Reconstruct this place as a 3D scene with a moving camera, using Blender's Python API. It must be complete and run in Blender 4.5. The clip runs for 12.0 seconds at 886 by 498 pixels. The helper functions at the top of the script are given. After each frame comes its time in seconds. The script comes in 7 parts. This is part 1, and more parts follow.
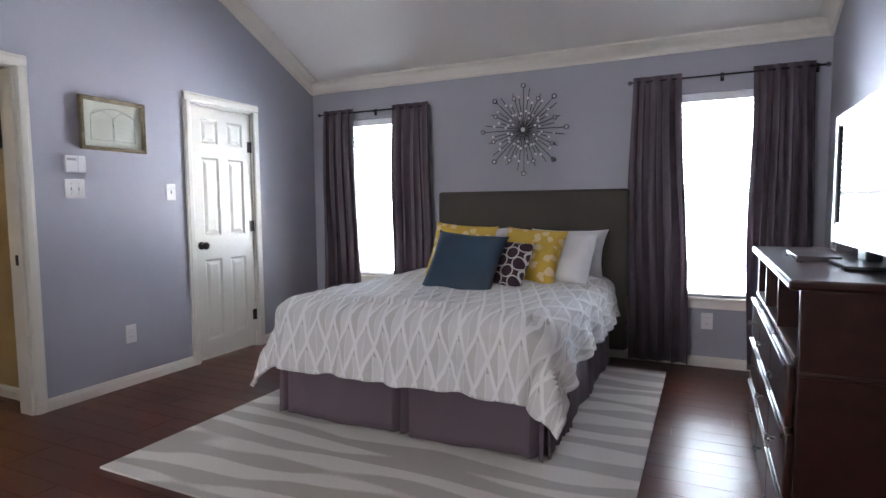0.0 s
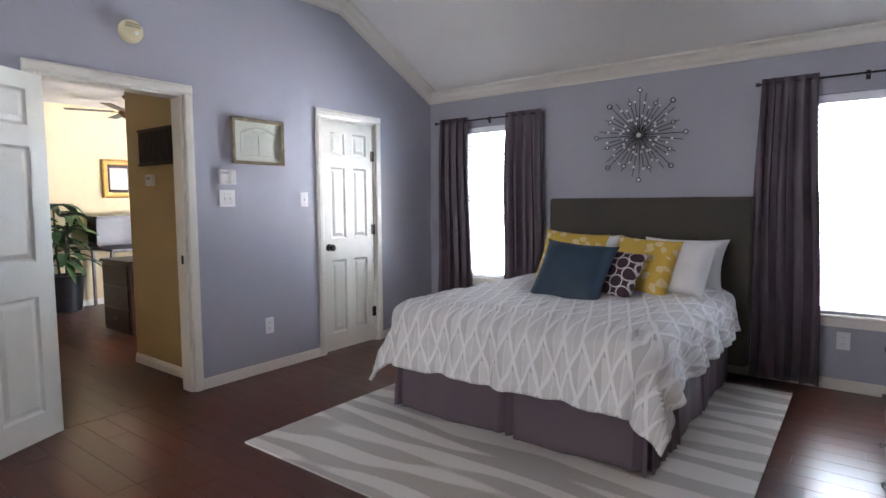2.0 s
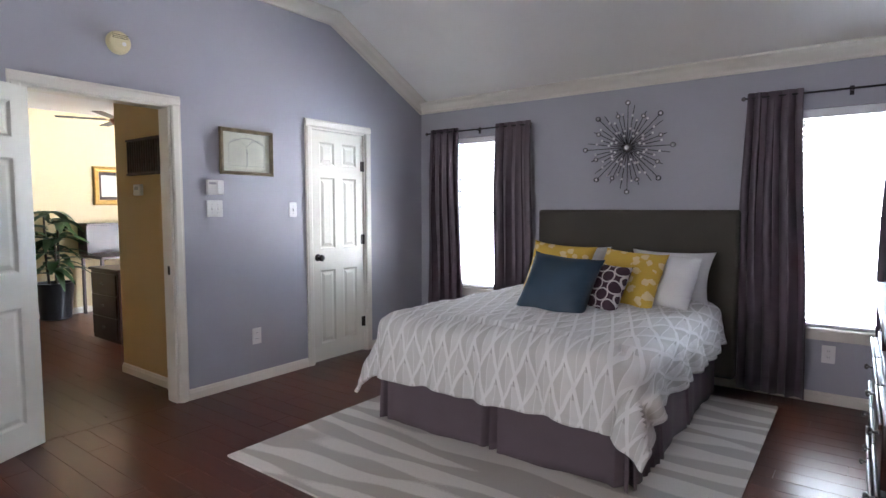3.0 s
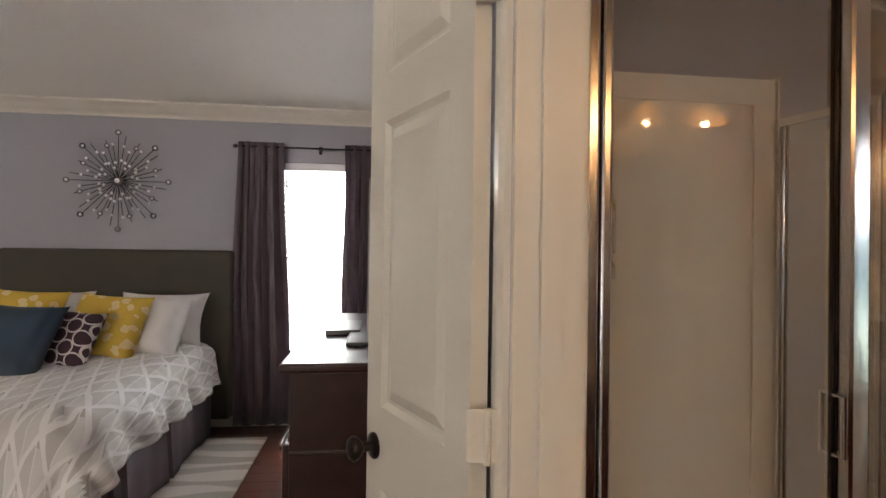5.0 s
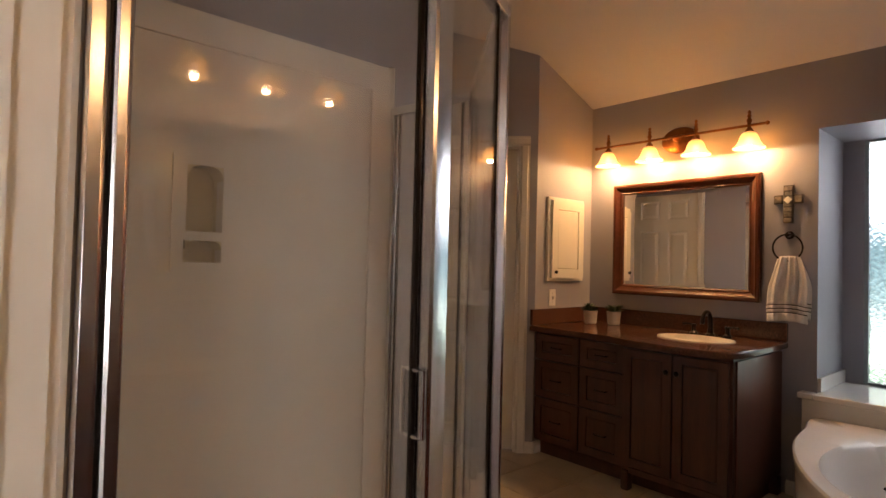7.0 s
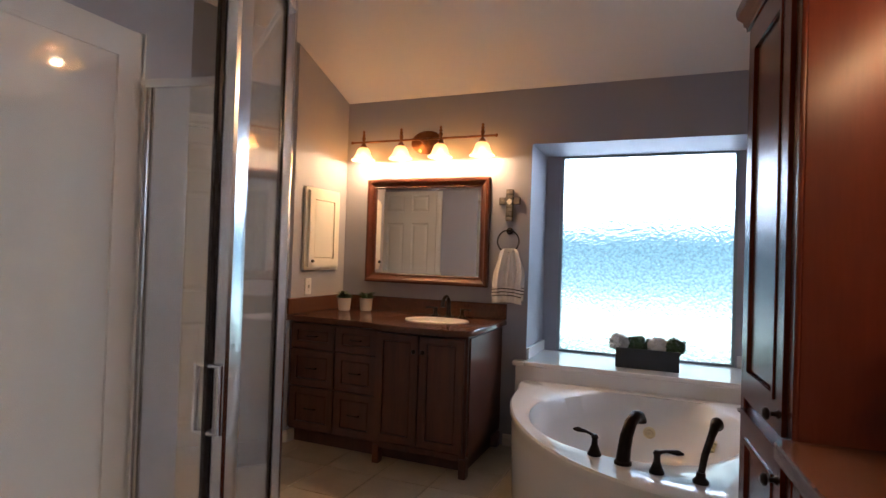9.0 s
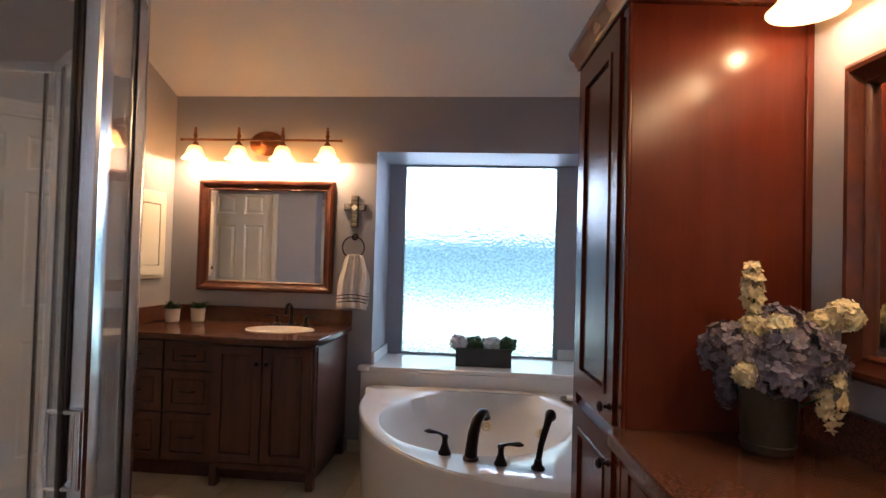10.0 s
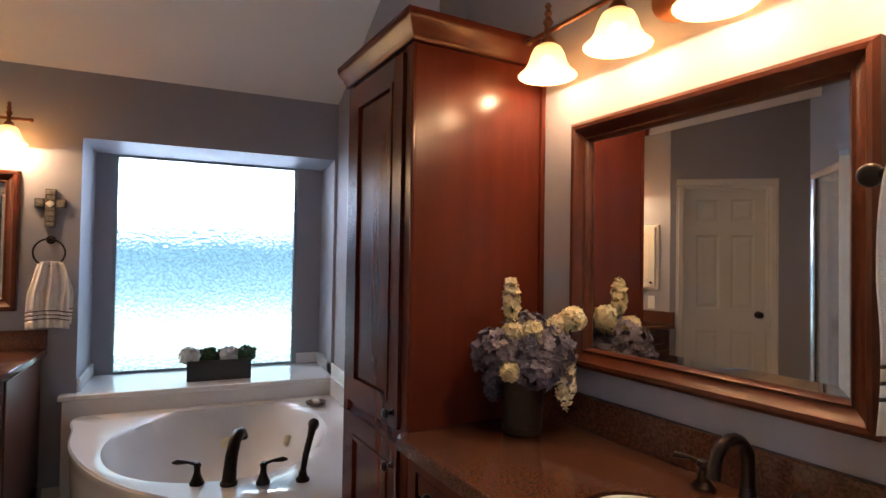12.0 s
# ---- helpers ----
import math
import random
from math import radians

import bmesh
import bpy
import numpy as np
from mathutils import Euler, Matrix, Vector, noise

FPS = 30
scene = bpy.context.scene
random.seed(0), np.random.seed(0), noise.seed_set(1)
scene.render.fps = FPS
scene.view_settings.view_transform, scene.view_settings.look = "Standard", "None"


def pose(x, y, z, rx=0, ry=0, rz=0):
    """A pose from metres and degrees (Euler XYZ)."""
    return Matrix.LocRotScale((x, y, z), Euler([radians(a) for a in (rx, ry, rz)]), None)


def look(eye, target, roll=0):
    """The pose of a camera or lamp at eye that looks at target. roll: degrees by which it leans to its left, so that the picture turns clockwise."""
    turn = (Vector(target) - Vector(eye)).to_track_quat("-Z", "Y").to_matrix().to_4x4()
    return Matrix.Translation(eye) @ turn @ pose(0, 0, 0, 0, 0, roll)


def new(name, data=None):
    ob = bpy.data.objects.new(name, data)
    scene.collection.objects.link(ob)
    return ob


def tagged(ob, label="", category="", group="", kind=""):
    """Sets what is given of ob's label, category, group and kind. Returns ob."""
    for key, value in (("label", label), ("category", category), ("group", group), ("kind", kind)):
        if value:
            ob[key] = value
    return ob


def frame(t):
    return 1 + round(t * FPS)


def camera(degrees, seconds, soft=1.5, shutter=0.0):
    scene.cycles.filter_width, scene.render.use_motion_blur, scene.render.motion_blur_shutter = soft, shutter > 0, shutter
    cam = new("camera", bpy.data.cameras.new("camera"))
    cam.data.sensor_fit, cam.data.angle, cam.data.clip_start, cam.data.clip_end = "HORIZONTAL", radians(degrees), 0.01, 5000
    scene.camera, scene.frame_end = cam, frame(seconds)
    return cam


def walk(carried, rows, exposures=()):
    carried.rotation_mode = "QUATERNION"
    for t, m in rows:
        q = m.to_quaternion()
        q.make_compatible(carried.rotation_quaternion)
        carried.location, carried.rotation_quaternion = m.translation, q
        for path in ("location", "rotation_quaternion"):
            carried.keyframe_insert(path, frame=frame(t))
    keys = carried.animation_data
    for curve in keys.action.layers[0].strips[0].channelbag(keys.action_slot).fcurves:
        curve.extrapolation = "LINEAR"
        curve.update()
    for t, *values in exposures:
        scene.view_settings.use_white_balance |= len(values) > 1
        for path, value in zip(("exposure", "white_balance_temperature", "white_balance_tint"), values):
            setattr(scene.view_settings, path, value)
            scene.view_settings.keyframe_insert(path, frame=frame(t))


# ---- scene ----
cam = camera(77.0, 12.0)
PATH = [
    (0, (0.822, 1.821, 1.205), (-0.031, 3.623, 1.052), -0.5),
    (0.5, (0.915, 1.754, 1.237), (-0.066, 3.491, 1.087), -0.5),
    (1, (0.924, 1.73, 1.258), (-0.155, 3.406, 1.103), -0.5),
    (1.5, (0.921, 1.716, 1.272), (-0.231, 3.343, 1.113), -0.3),
    (2, (0.916, 1.722, 1.292), (-0.285, 3.312, 1.127), -0.3),
    (2.5, (0.93, 1.727, 1.326), (-0.306, 3.29, 1.159), -0.3),
    (2.7, (0.939, 1.736, 1.332), (-0.299, 3.298, 1.171), -0.3),
    (4.3, (1.19, 1.876, 1.331), (0.878, 3.852, 1.34), 1.0),
    (4.5, (1.214, 1.873, 1.34), (1.066, 3.868, 1.358), 0.6),
    (5, (1.325, 1.951, 1.326), (1.567, 3.936, 1.342), 0.8),
    (5.5, (1.376, 2.008, 1.302), (1.996, 3.91, 1.334), 1.5),
    (6, (1.463, 2.104, 1.25), (2.412, 3.864, 1.303), 1.5),
    (6.5, (1.558, 2.158, 1.248), (2.71, 3.792, 1.307), 1.3),
    (7, (1.593, 2.163, 1.254), (2.915, 3.662, 1.301), 1.4),
    (7.2, (1.591, 2.16, 1.254), (2.986, 3.593, 1.292), 1.4),
    (8.8, (1.48, 2.207, 1.256), (3.295, 3.047, 1.275), 2.1),
    (9, (1.472, 2.198, 1.264), (3.32, 2.962, 1.292), 1.9),
    (9.5, (1.409, 2.201, 1.287), (3.34, 2.719, 1.323), 1.8),
    (10, (1.414, 2.29, 1.308), (3.405, 2.468, 1.351), 1.6),
    (10.5, (1.431, 2.401, 1.324), (3.423, 2.23, 1.366), 1.5),
    (11, (1.447, 2.453, 1.345), (3.401, 2.028, 1.386), 1.3),
    (11.5, (1.429, 2.494, 1.366), (3.311, 1.819, 1.41), 1.2),
    (12, (1.418, 2.517, 1.374), (3.24, 1.693, 1.415), 0.9),
]
walk(cam, [(t, look(e, a, r)) for t, e, a, r in PATH],
     [(0, 0.46, 6080, 16), (2.7, 0.46, 6080, 16), (4.5, 0.50, 7150, 15), (5.5, 0.46, 7900, 18), (6.5, 0.5, 8500, 17), (7.0, 0.58, 7200, 20), (7.2, 0.6, 7100, 20), (8.8, 0.85, 5700, 16), (9.5, 0.92, 5550, 15), (12.0, 0.90, 5550, 15)])

# ---- world and light ----
world = bpy.data.worlds.new("sky")
world.use_nodes = True
scene.world = world
_sky = world.node_tree.nodes.new("ShaderNodeTexSky")
_sky.sky_type, _sky.sun_disc = "NISHITA", False
_sky.sun_elevation, _sky.sun_rotation = radians(50), radians(200)
_bg = world.node_tree.nodes["Background"]
_bg.inputs["Strength"].default_value = 0.1
world.node_tree.links.new(_sky.outputs[0], _bg.inputs["Color"])
sun_data = bpy.data.lights.new("sun", "SUN")
sun_data.energy, sun_data.angle, sun_data.color = 3.0, radians(0.5), (1.0, 0.95, 0.88)
sun = new("sun", sun_data)
sun.matrix_world = look((0, -6, 9), (0.0, 0, 0))
scene.view_settings.exposure = 0.0
BED_GLOW, HALL_FILL, GROUND_FILL, REAR_FILL, BATH_GLOW, BULB = 40.0, 0.8, 390.0, 6.8, 7.4, 6.4

# ---- mesh helpers ----
def box(bm, x0, x1, y0, y1, z0, z1, m=None):
    vs = [bm.verts.new(Vector((x, y, z)) if m is None else m @ Vector((x, y, z))) for z in (z0, z1) for y in (y0, y1) for x in (x0, x1)]
    for f in ((0, 2, 3, 1), (4, 5, 7, 6), (0, 1, 5, 4), (2, 6, 7, 3), (0, 4, 6, 2), (1, 3, 7, 5)):
        bm.faces.new([vs[i] for i in f])
    return vs


def rbox(x0, x1, y0, y1, z0, z1, r=0.004, seg=2):
    bm = bmesh.new()
    box(bm, x0, x1, y0, y1, z0, z1)
    r = min(r, 0.45 * min(abs(x1 - x0), abs(y1 - y0), abs(z1 - z0)))
    bmesh.ops.bevel(bm, geom=bm.edges[:], offset=r, segments=seg, affect="EDGES", profile=0.5)
    flat = bm.faces.layers.int.new("flat")
    for f in bm.faces:
        f.normal_update()
        f[flat] = int(max(abs(c) for c in f.normal) > 0.9999)
    return bm


def prism(bm, pts, z0, z1):
    lo = [bm.verts.new((x, y, z0)) for x, y in pts]
    hi = [bm.verts.new((x, y, z1)) for x, y in pts]
    n = len(pts)
    bm.faces.new(lo[::-1]), bm.faces.new(hi)
    for i in range(n):
        bm.faces.new((lo[i], lo[(i + 1) % n], hi[(i + 1) % n], hi[i]))


def lathe(bm, prof, segs=24, m=None, closed=True):
    rings = []
    for r, z in prof:
        rings.append([bm.verts.new((m or Matrix()) @ Vector((r * math.cos(2 * math.pi * i / segs), r * math.sin(2 * math.pi * i / segs), z))) for i in range(segs)])
    for a, b in zip(rings, rings[1:]):
        for i in range(segs):
            bm.faces.new((a[i], a[(i + 1) % segs], b[(i + 1) % segs], b[i]))
    if closed:
        bm.faces.new(rings[0][::-1]), bm.faces.new(rings[-1])


def tube(bm, pts, r, segs=10, caps=True):
    pts = [Vector(p) for p in pts]
    rr = r if isinstance(r, (list, tuple)) else [r] * len(pts)
    rings, ref = [], None
    for i, p in enumerate(pts):
        d = (pts[min(i + 1, len(pts) - 1)] - pts[max(i - 1, 0)]).normalized()
        if ref is None:
            ref = d.orthogonal().normalized()
        ref = (ref - d * ref.dot(d)).normalized()
        s = d.cross(ref)
        rings.append([bm.verts.new(p + rr[i] * (math.cos(2 * math.pi * k / segs) * ref + math.sin(2 * math.pi * k / segs) * s)) for k in range(segs)])
    for a, b in zip(rings, rings[1:]):
        for k in range(segs):
            bm.faces.new((a[k], a[(k + 1) % segs], b[(k + 1) % segs], b[k]))
    if caps:
        bm.faces.new(rings[0][::-1]), bm.faces.new(rings[-1])


def ball(bm, c, r, u=12, v=8, squash=(1, 1, 1)):
    bmesh.ops.create_uvsphere(bm, u_segments=u, v_segments=v, radius=1, matrix=Matrix.Translation(c) @ Matrix.Diagonal((r * squash[0], r * squash[1], r * squash[2], 1)))


def mesh_of(bm, mat, smooth=False, name="mesh"):
    bmesh.ops.recalc_face_normals(bm, faces=bm.faces[:])
    bm.faces.index_update()
    lay = bm.faces.layers.int.get("flat")
    plain = [f.index for f in bm.faces if lay and f[lay]]
    if lay:
        bm.faces.layers.int.remove(lay)
    me = bpy.data.meshes.new(name)
    bm.to_mesh(me)
    bm.free()
    if mat:
        me.materials.append(mat)
    if smooth:
        me.shade_smooth()
        me.set_sharp_from_angle(angle=radians(38))
        for i in plain:
            me.polygons[i].use_smooth = False
    return me


def part(name, bm, mat, parent=None, label="", smooth=True):
    ob = new(name, mesh_of(bm, mat, smooth, name))
    ob.parent = parent
    if label:
        tagged(ob, label)
    return ob


def thing(name, at, label, category, group="", kind=""):
    ob = new(name)
    ob.matrix_world = at if isinstance(at, Matrix) else Matrix.Translation(at)
    ob.empty_display_size = 0.1
    return tagged(ob, label, category, group, kind)


def structure(name, bm, mat, label, category, smooth=False):
    return tagged(part(name, bm, mat, None, "", smooth), label, category, "", "structure")


def pierced(bm, a0, a1, b0, b1, holes, put):
    """Boxes that fill the rectangle a0..a1 x b0..b1 around the holes (a0, a1, b0, b1)."""
    cuts = sorted({a0, a1, *[h[0] for h in holes], *[h[1] for h in holes]})
    for l, r in zip(cuts, cuts[1:]):
        inside = sorted((h[2], h[3]) for h in holes if h[0] < r and h[1] > l)
        low = b0
        for s, e in inside + [(b1, b1)]:
            if s > low:
                put(bm, l, r, low, s)
            low = max(low, e)


def wall_x(name, x0, x1, y0, y1, z1, holes, mat, label):
    bm = bmesh.new()
    pierced(bm, y0, y1, 0.0, z1, holes, lambda b, a, c, d, e: box(b, x0, x1, a, c, d, e))
    return structure(name, bm, mat, label, "wall")


def wall_y(name, y0, y1, x0, x1, z1, holes, mat, label):
    bm = bmesh.new()
    pierced(bm, x0, x1, 0.0, z1, holes, lambda b, a, c, d, e: box(b, a, c, y0, y1, d, e))
    return structure(name, bm, mat, label, "wall")


# ---- materials ----
def material(name, color, rough=0.5, metal=0.0, vary=0.12, scale=3.0, fine=60.0, bump=0.05, hue=None, spec=0.5, stretch=(1, 1, 1), coat=0.0, random_tone=0.0, sheen=0.0, rough_vary=0.15, translucent=0.0):
    m = bpy.data.materials.new(name)
    m.use_nodes = True
    nt = m.node_tree
    b = nt.nodes["Principled BSDF"]
    tc = nt.nodes.new("ShaderNodeTexCoord")
    mp = nt.nodes.new("ShaderNodeMapping")
    mp.inputs["Scale"].default_value = stretch
    nt.links.new(tc.outputs["Object"], mp.inputs["Vector"])
    n1 = nt.nodes.new("ShaderNodeTexNoise")
    n1.inputs["Scale"].default_value, n1.inputs["Detail"].default_value = scale, 6
    n2 = nt.nodes.new("ShaderNodeTexNoise")
    n2.inputs["Scale"].default_value, n2.inputs["Detail"].default_value = fine, 4
    for n in (n1, n2):
        nt.links.new(mp.outputs[0], n.inputs["Vector"])
    add = nt.nodes.new("ShaderNodeMath")
    add.operation = "MULTIPLY_ADD"
    add.inputs[1].default_value = 0.4
    nt.links.new(n2.outputs["Fac"], add.inputs[0])
    nt.links.new(n1.outputs["Fac"], add.inputs[2])
    ramp = nt.nodes.new("ShaderNodeValToRGB")
    c2 = hue or color
    ramp.color_ramp.elements[0].position, ramp.color_ramp.elements[1].position = 0.45, 0.95
    ramp.color_ramp.elements[0].color = (*[max(0.0, c * (1 - vary)) for c in color], 1)
    ramp.color_ramp.elements[1].color = (*[min(1.0, c * (1 + vary)) for c in c2], 1)
    nt.links.new(add.outputs[0], ramp.inputs[0])
    out = ramp.outputs[0]
    if random_tone:
        info = nt.nodes.new("ShaderNodeObjectInfo")
        hsv = nt.nodes.new("ShaderNodeHueSaturation")
        mr = nt.nodes.new("ShaderNodeMapRange")
        mr.inputs["To Min"].default_value, mr.inputs["To Max"].default_value = 1 - random_tone, 1 + random_tone
        nt.links.new(info.outputs["Random"], mr.inputs["Value"])
        nt.links.new(mr.outputs[0], hsv.inputs["Value"])
        nt.links.new(out, hsv.inputs["Color"])
        out = hsv.outputs[0]
    nt.links.new(out, b.inputs["Base Color"])
    b.inputs["Roughness"].default_value, b.inputs["Metallic"].default_value = rough, metal
    b.inputs["Specular IOR Level"].default_value = spec
    b.inputs["Coat Weight"].default_value = coat
    b.inputs["Sheen Weight"].default_value = sheen
    rr = nt.nodes.new("ShaderNodeMapRange")
    rr.inputs["To Min"].default_value, rr.inputs["To Max"].default_value = rough * (1 - rough_vary), min(1.0, rough * (1 + rough_vary))
    nt.links.new(n1.outputs["Fac"], rr.inputs["Value"])
    nt.links.new(rr.outputs[0], b.inputs["Roughness"])
    if bump:
        bp = nt.nodes.new("ShaderNodeBump")
        bp.inputs["Strength"].default_value, bp.inputs["Distance"].default_value = bump, 0.004
        nt.links.new(n2.outputs["Fac"], bp.inputs["Height"])
        nt.links.new(bp.outputs[0], b.inputs["Normal"])
    if translucent:
        tl, mx = nt.nodes.new("ShaderNodeBsdfTranslucent"), nt.nodes.new("ShaderNodeMixShader")
        mx.inputs[0].default_value = translucent
        nt.links.new(out, tl.inputs["Color"])
        nt.links.new(b.outputs[0], mx.inputs[1])
        nt.links.new(tl.outputs[0], mx.inputs[2])
        nt.links.new(mx.outputs[0], nt.nodes["Material Output"].inputs["Surface"])
    return m


def glow(name, color, strength):
    m = bpy.data.materials.new(name)
    m.use_nodes = True
    b = m.node_tree.nodes["Principled BSDF"]
    b.inputs["Base Color"].default_value = (*color, 1)
    b.inputs["Emission Color"].default_value = (*color, 1)
    b.inputs["Emission Strength"].default_value = strength
    return m


PAINT = material("lavender_grey_paint", (0.352, 0.347, 0.388), 0.55, vary=0.03, scale=1.2, fine=180, bump=0.08)
TAN = material("tan_paint", (0.58, 0.40, 0.19), 0.6, vary=0.04, scale=1.5, fine=180, bump=0.08)
CREAM = material("cream_paint", (0.72, 0.60, 0.36), 0.6, vary=0.04, scale=1.5, fine=180, bump=0.08)
CEIL = material("white_ceiling", (0.80, 0.78, 0.75), 0.8, vary=0.03, scale=2, fine=120, bump=0.15)
TRIM = material("white_gloss_trim", (0.71, 0.67, 0.59), 0.32, vary=0.01, scale=1, fine=40, bump=0.0, rough_vary=0.03)
DOORW = material("white_door_paint", (0.71, 0.675, 0.59), 0.30, vary=0.01, scale=1, fine=30, bump=0.0, rough_vary=0.03)
WOOD_FLOOR = material("dark_wood_plank", (0.066, 0.0185, 0.011), 0.28, vary=0.13, spec=0.22, rough_vary=0.05, scale=4, fine=22, bump=0.008, stretch=(0.6, 8, 8), random_tone=0.16)
SUBFLOOR = material("dark_joint", (0.012, 0.006, 0.005), 0.6)
TILE = material("beige_floor_tile", (0.52, 0.42, 0.30), 0.3, vary=0.12, scale=6, fine=50, bump=0.03, random_tone=0.06)
GROUT = material("beige_grout", (0.30, 0.25, 0.19), 0.9)
HEADB = material("olive_grey_fabric", (0.055, 0.048, 0.038), 0.85, vary=0.12, scale=5, fine=400, bump=0.3, sheen=0.1)
CURTAIN = material("plum_grey_curtain", (0.11, 0.080, 0.098), 0.42, vary=0.12, scale=5, fine=300, bump=0.12, sheen=0.1, translucent=0.22)
SKIRT = material("mauve_bed_skirt", (0.115, 0.085, 0.10), 0.8, vary=0.1, scale=5, fine=300, bump=0.15)
WHITE_CLOTH = material("white_cotton", (0.80, 0.79, 0.79), 0.85, vary=0.05, scale=8, fine=200, bump=0.2)
BLUE_CLOTH = material("teal_blue_satin", (0.006, 0.027, 0.052), 0.5, vary=0.15, scale=6, fine=250, bump=0.12)
DRESSER = material("espresso_wood", (0.030, 0.010, 0.008), 0.34, vary=0.3, scale=3, fine=26, bump=0.0, rough_vary=0.04, spec=0.35, stretch=(8, 0.7, 8))
VANITY = material("dark_walnut_cabinet", (0.072, 0.023, 0.014), 0.34, vary=0.35, scale=3, fine=24, bump=0.04, stretch=(6, 6, 0.6))
CHERRY = material("red_cherry_wood", (0.088, 0.0175, 0.009), 0.23, vary=0.16, scale=2.5, fine=24, bump=0.0, rough_vary=0.05, spec=0.25, stretch=(5, 5, 0.5))
MIRROR_FRAME = material("brown_bronze_frame", (0.075, 0.022, 0.011), 0.33, vary=0.3, scale=5, fine=40, bump=0.0, spec=0.3)
GRANITE = material("brown_speckled_granite", (0.066, 0.030, 0.020), 0.15, vary=0.38, scale=140, fine=380, bump=0.0, hue=(0.125, 0.053, 0.033))
BRONZE = material("oil_rubbed_bronze", (0.020, 0.013, 0.011), 0.3, metal=0.7, vary=0.3, scale=12)
BRASS = material("antique_copper_brown", (0.23, 0.10, 0.045), 0.34, metal=0.8, vary=0.3, scale=14)
CHROME = material("polished_chrome", (0.72, 0.72, 0.74), 0.20, metal=1.0, vary=0.03, bump=0.0)
IRON = material("black_iron", (0.015, 0.013, 0.014), 0.4, metal=0.6)
PEWTER = material("pewter_metal", (0.11, 0.10, 0.098), 0.35, metal=0.6)
CRYSTAL = material("faceted_silver_bead", (0.93, 0.92, 0.93), 0.12, metal=0.0, bump=0.0)
SURROUND = material("white_shower_acrylic", (0.80, 0.755, 0.68), 0.14, vary=0.02, scale=2, fine=20, bump=0.01)
TUBW = material("white_tub_acrylic", (0.75, 0.74, 0.72), 0.10, vary=0.01, scale=3, bump=0.0)
PLASTIC = material("white_plastic", (0.75, 0.74, 0.72), 0.35, vary=0.02, bump=0.0)
IVORY = material("ivory_plastic", (0.66, 0.58, 0.36), 0.45, vary=0.03, bump=0.0)
BLACKP = material("black_plastic", (0.012, 0.012, 0.014), 0.3, bump=0.0)
SILVERP = material("silver_plastic", (0.42, 0.41, 0.43), 0.3, metal=0.4, bump=0.0)
SCREEN = material("dark_glossy_screen", (0.01, 0.01, 0.012), 0.06, vary=0.0, bump=0.0, spec=0.10)
MIRROR = material("mirror_silver", (0.86, 0.86, 0.85), 0.015, metal=1.0, vary=0.0, bump=0.0)
LEAF = material("green_leaf", (0.035, 0.085, 0.025), 0.45, vary=0.4, scale=10, random_tone=0.2)
POTW = material("white_ceramic", (0.72, 0.70, 0.66), 0.25, bump=0.0)
SOIL = material("dark_soil", (0.02, 0.014, 0.01), 0.95, bump=0.3)
PETAL_W = material("cream_petal", (0.78, 0.70, 0.44), 0.7, vary=0.12, scale=20)
PETAL_WHITE = material("white_petal", (0.80, 0.80, 0.82), 0.7, vary=0.08, scale=20)
PETAL_B = material("dusty_blue_petal", (0.205, 0.185, 0.245), 0.75, vary=0.35, scale=18)
ZINC = material("galvanised_bucket", (0.085, 0.072, 0.06), 0.45, metal=0.7, vary=0.3, scale=9)
PAPER = material("cream_paper_mat", (0.72, 0.69, 0.60), 0.7, vary=0.03)
INK = material("grey_ink", (0.24, 0.24, 0.25), 0.8, vary=0.05)
GILT = material("tarnished_silver_gilt", (0.24, 0.19, 0.12), 0.4, metal=0.5, vary=0.35, scale=25)
GOLD = material("gold_leaf_frame", (0.45, 0.27, 0.07), 0.35, metal=0.6, vary=0.25, scale=20)
WOVEN = material("dark_carved_panel", (0.035, 0.014, 0.012), 0.6, vary=0.5, scale=30)
BLIND = material("white_blind_slat", (0.80, 0.80, 0.80), 0.5, vary=0.02, bump=0.0)
CROSSM = material("mosaic_stone", (0.10, 0.085, 0.07), 0.4, vary=0.6, scale=30)


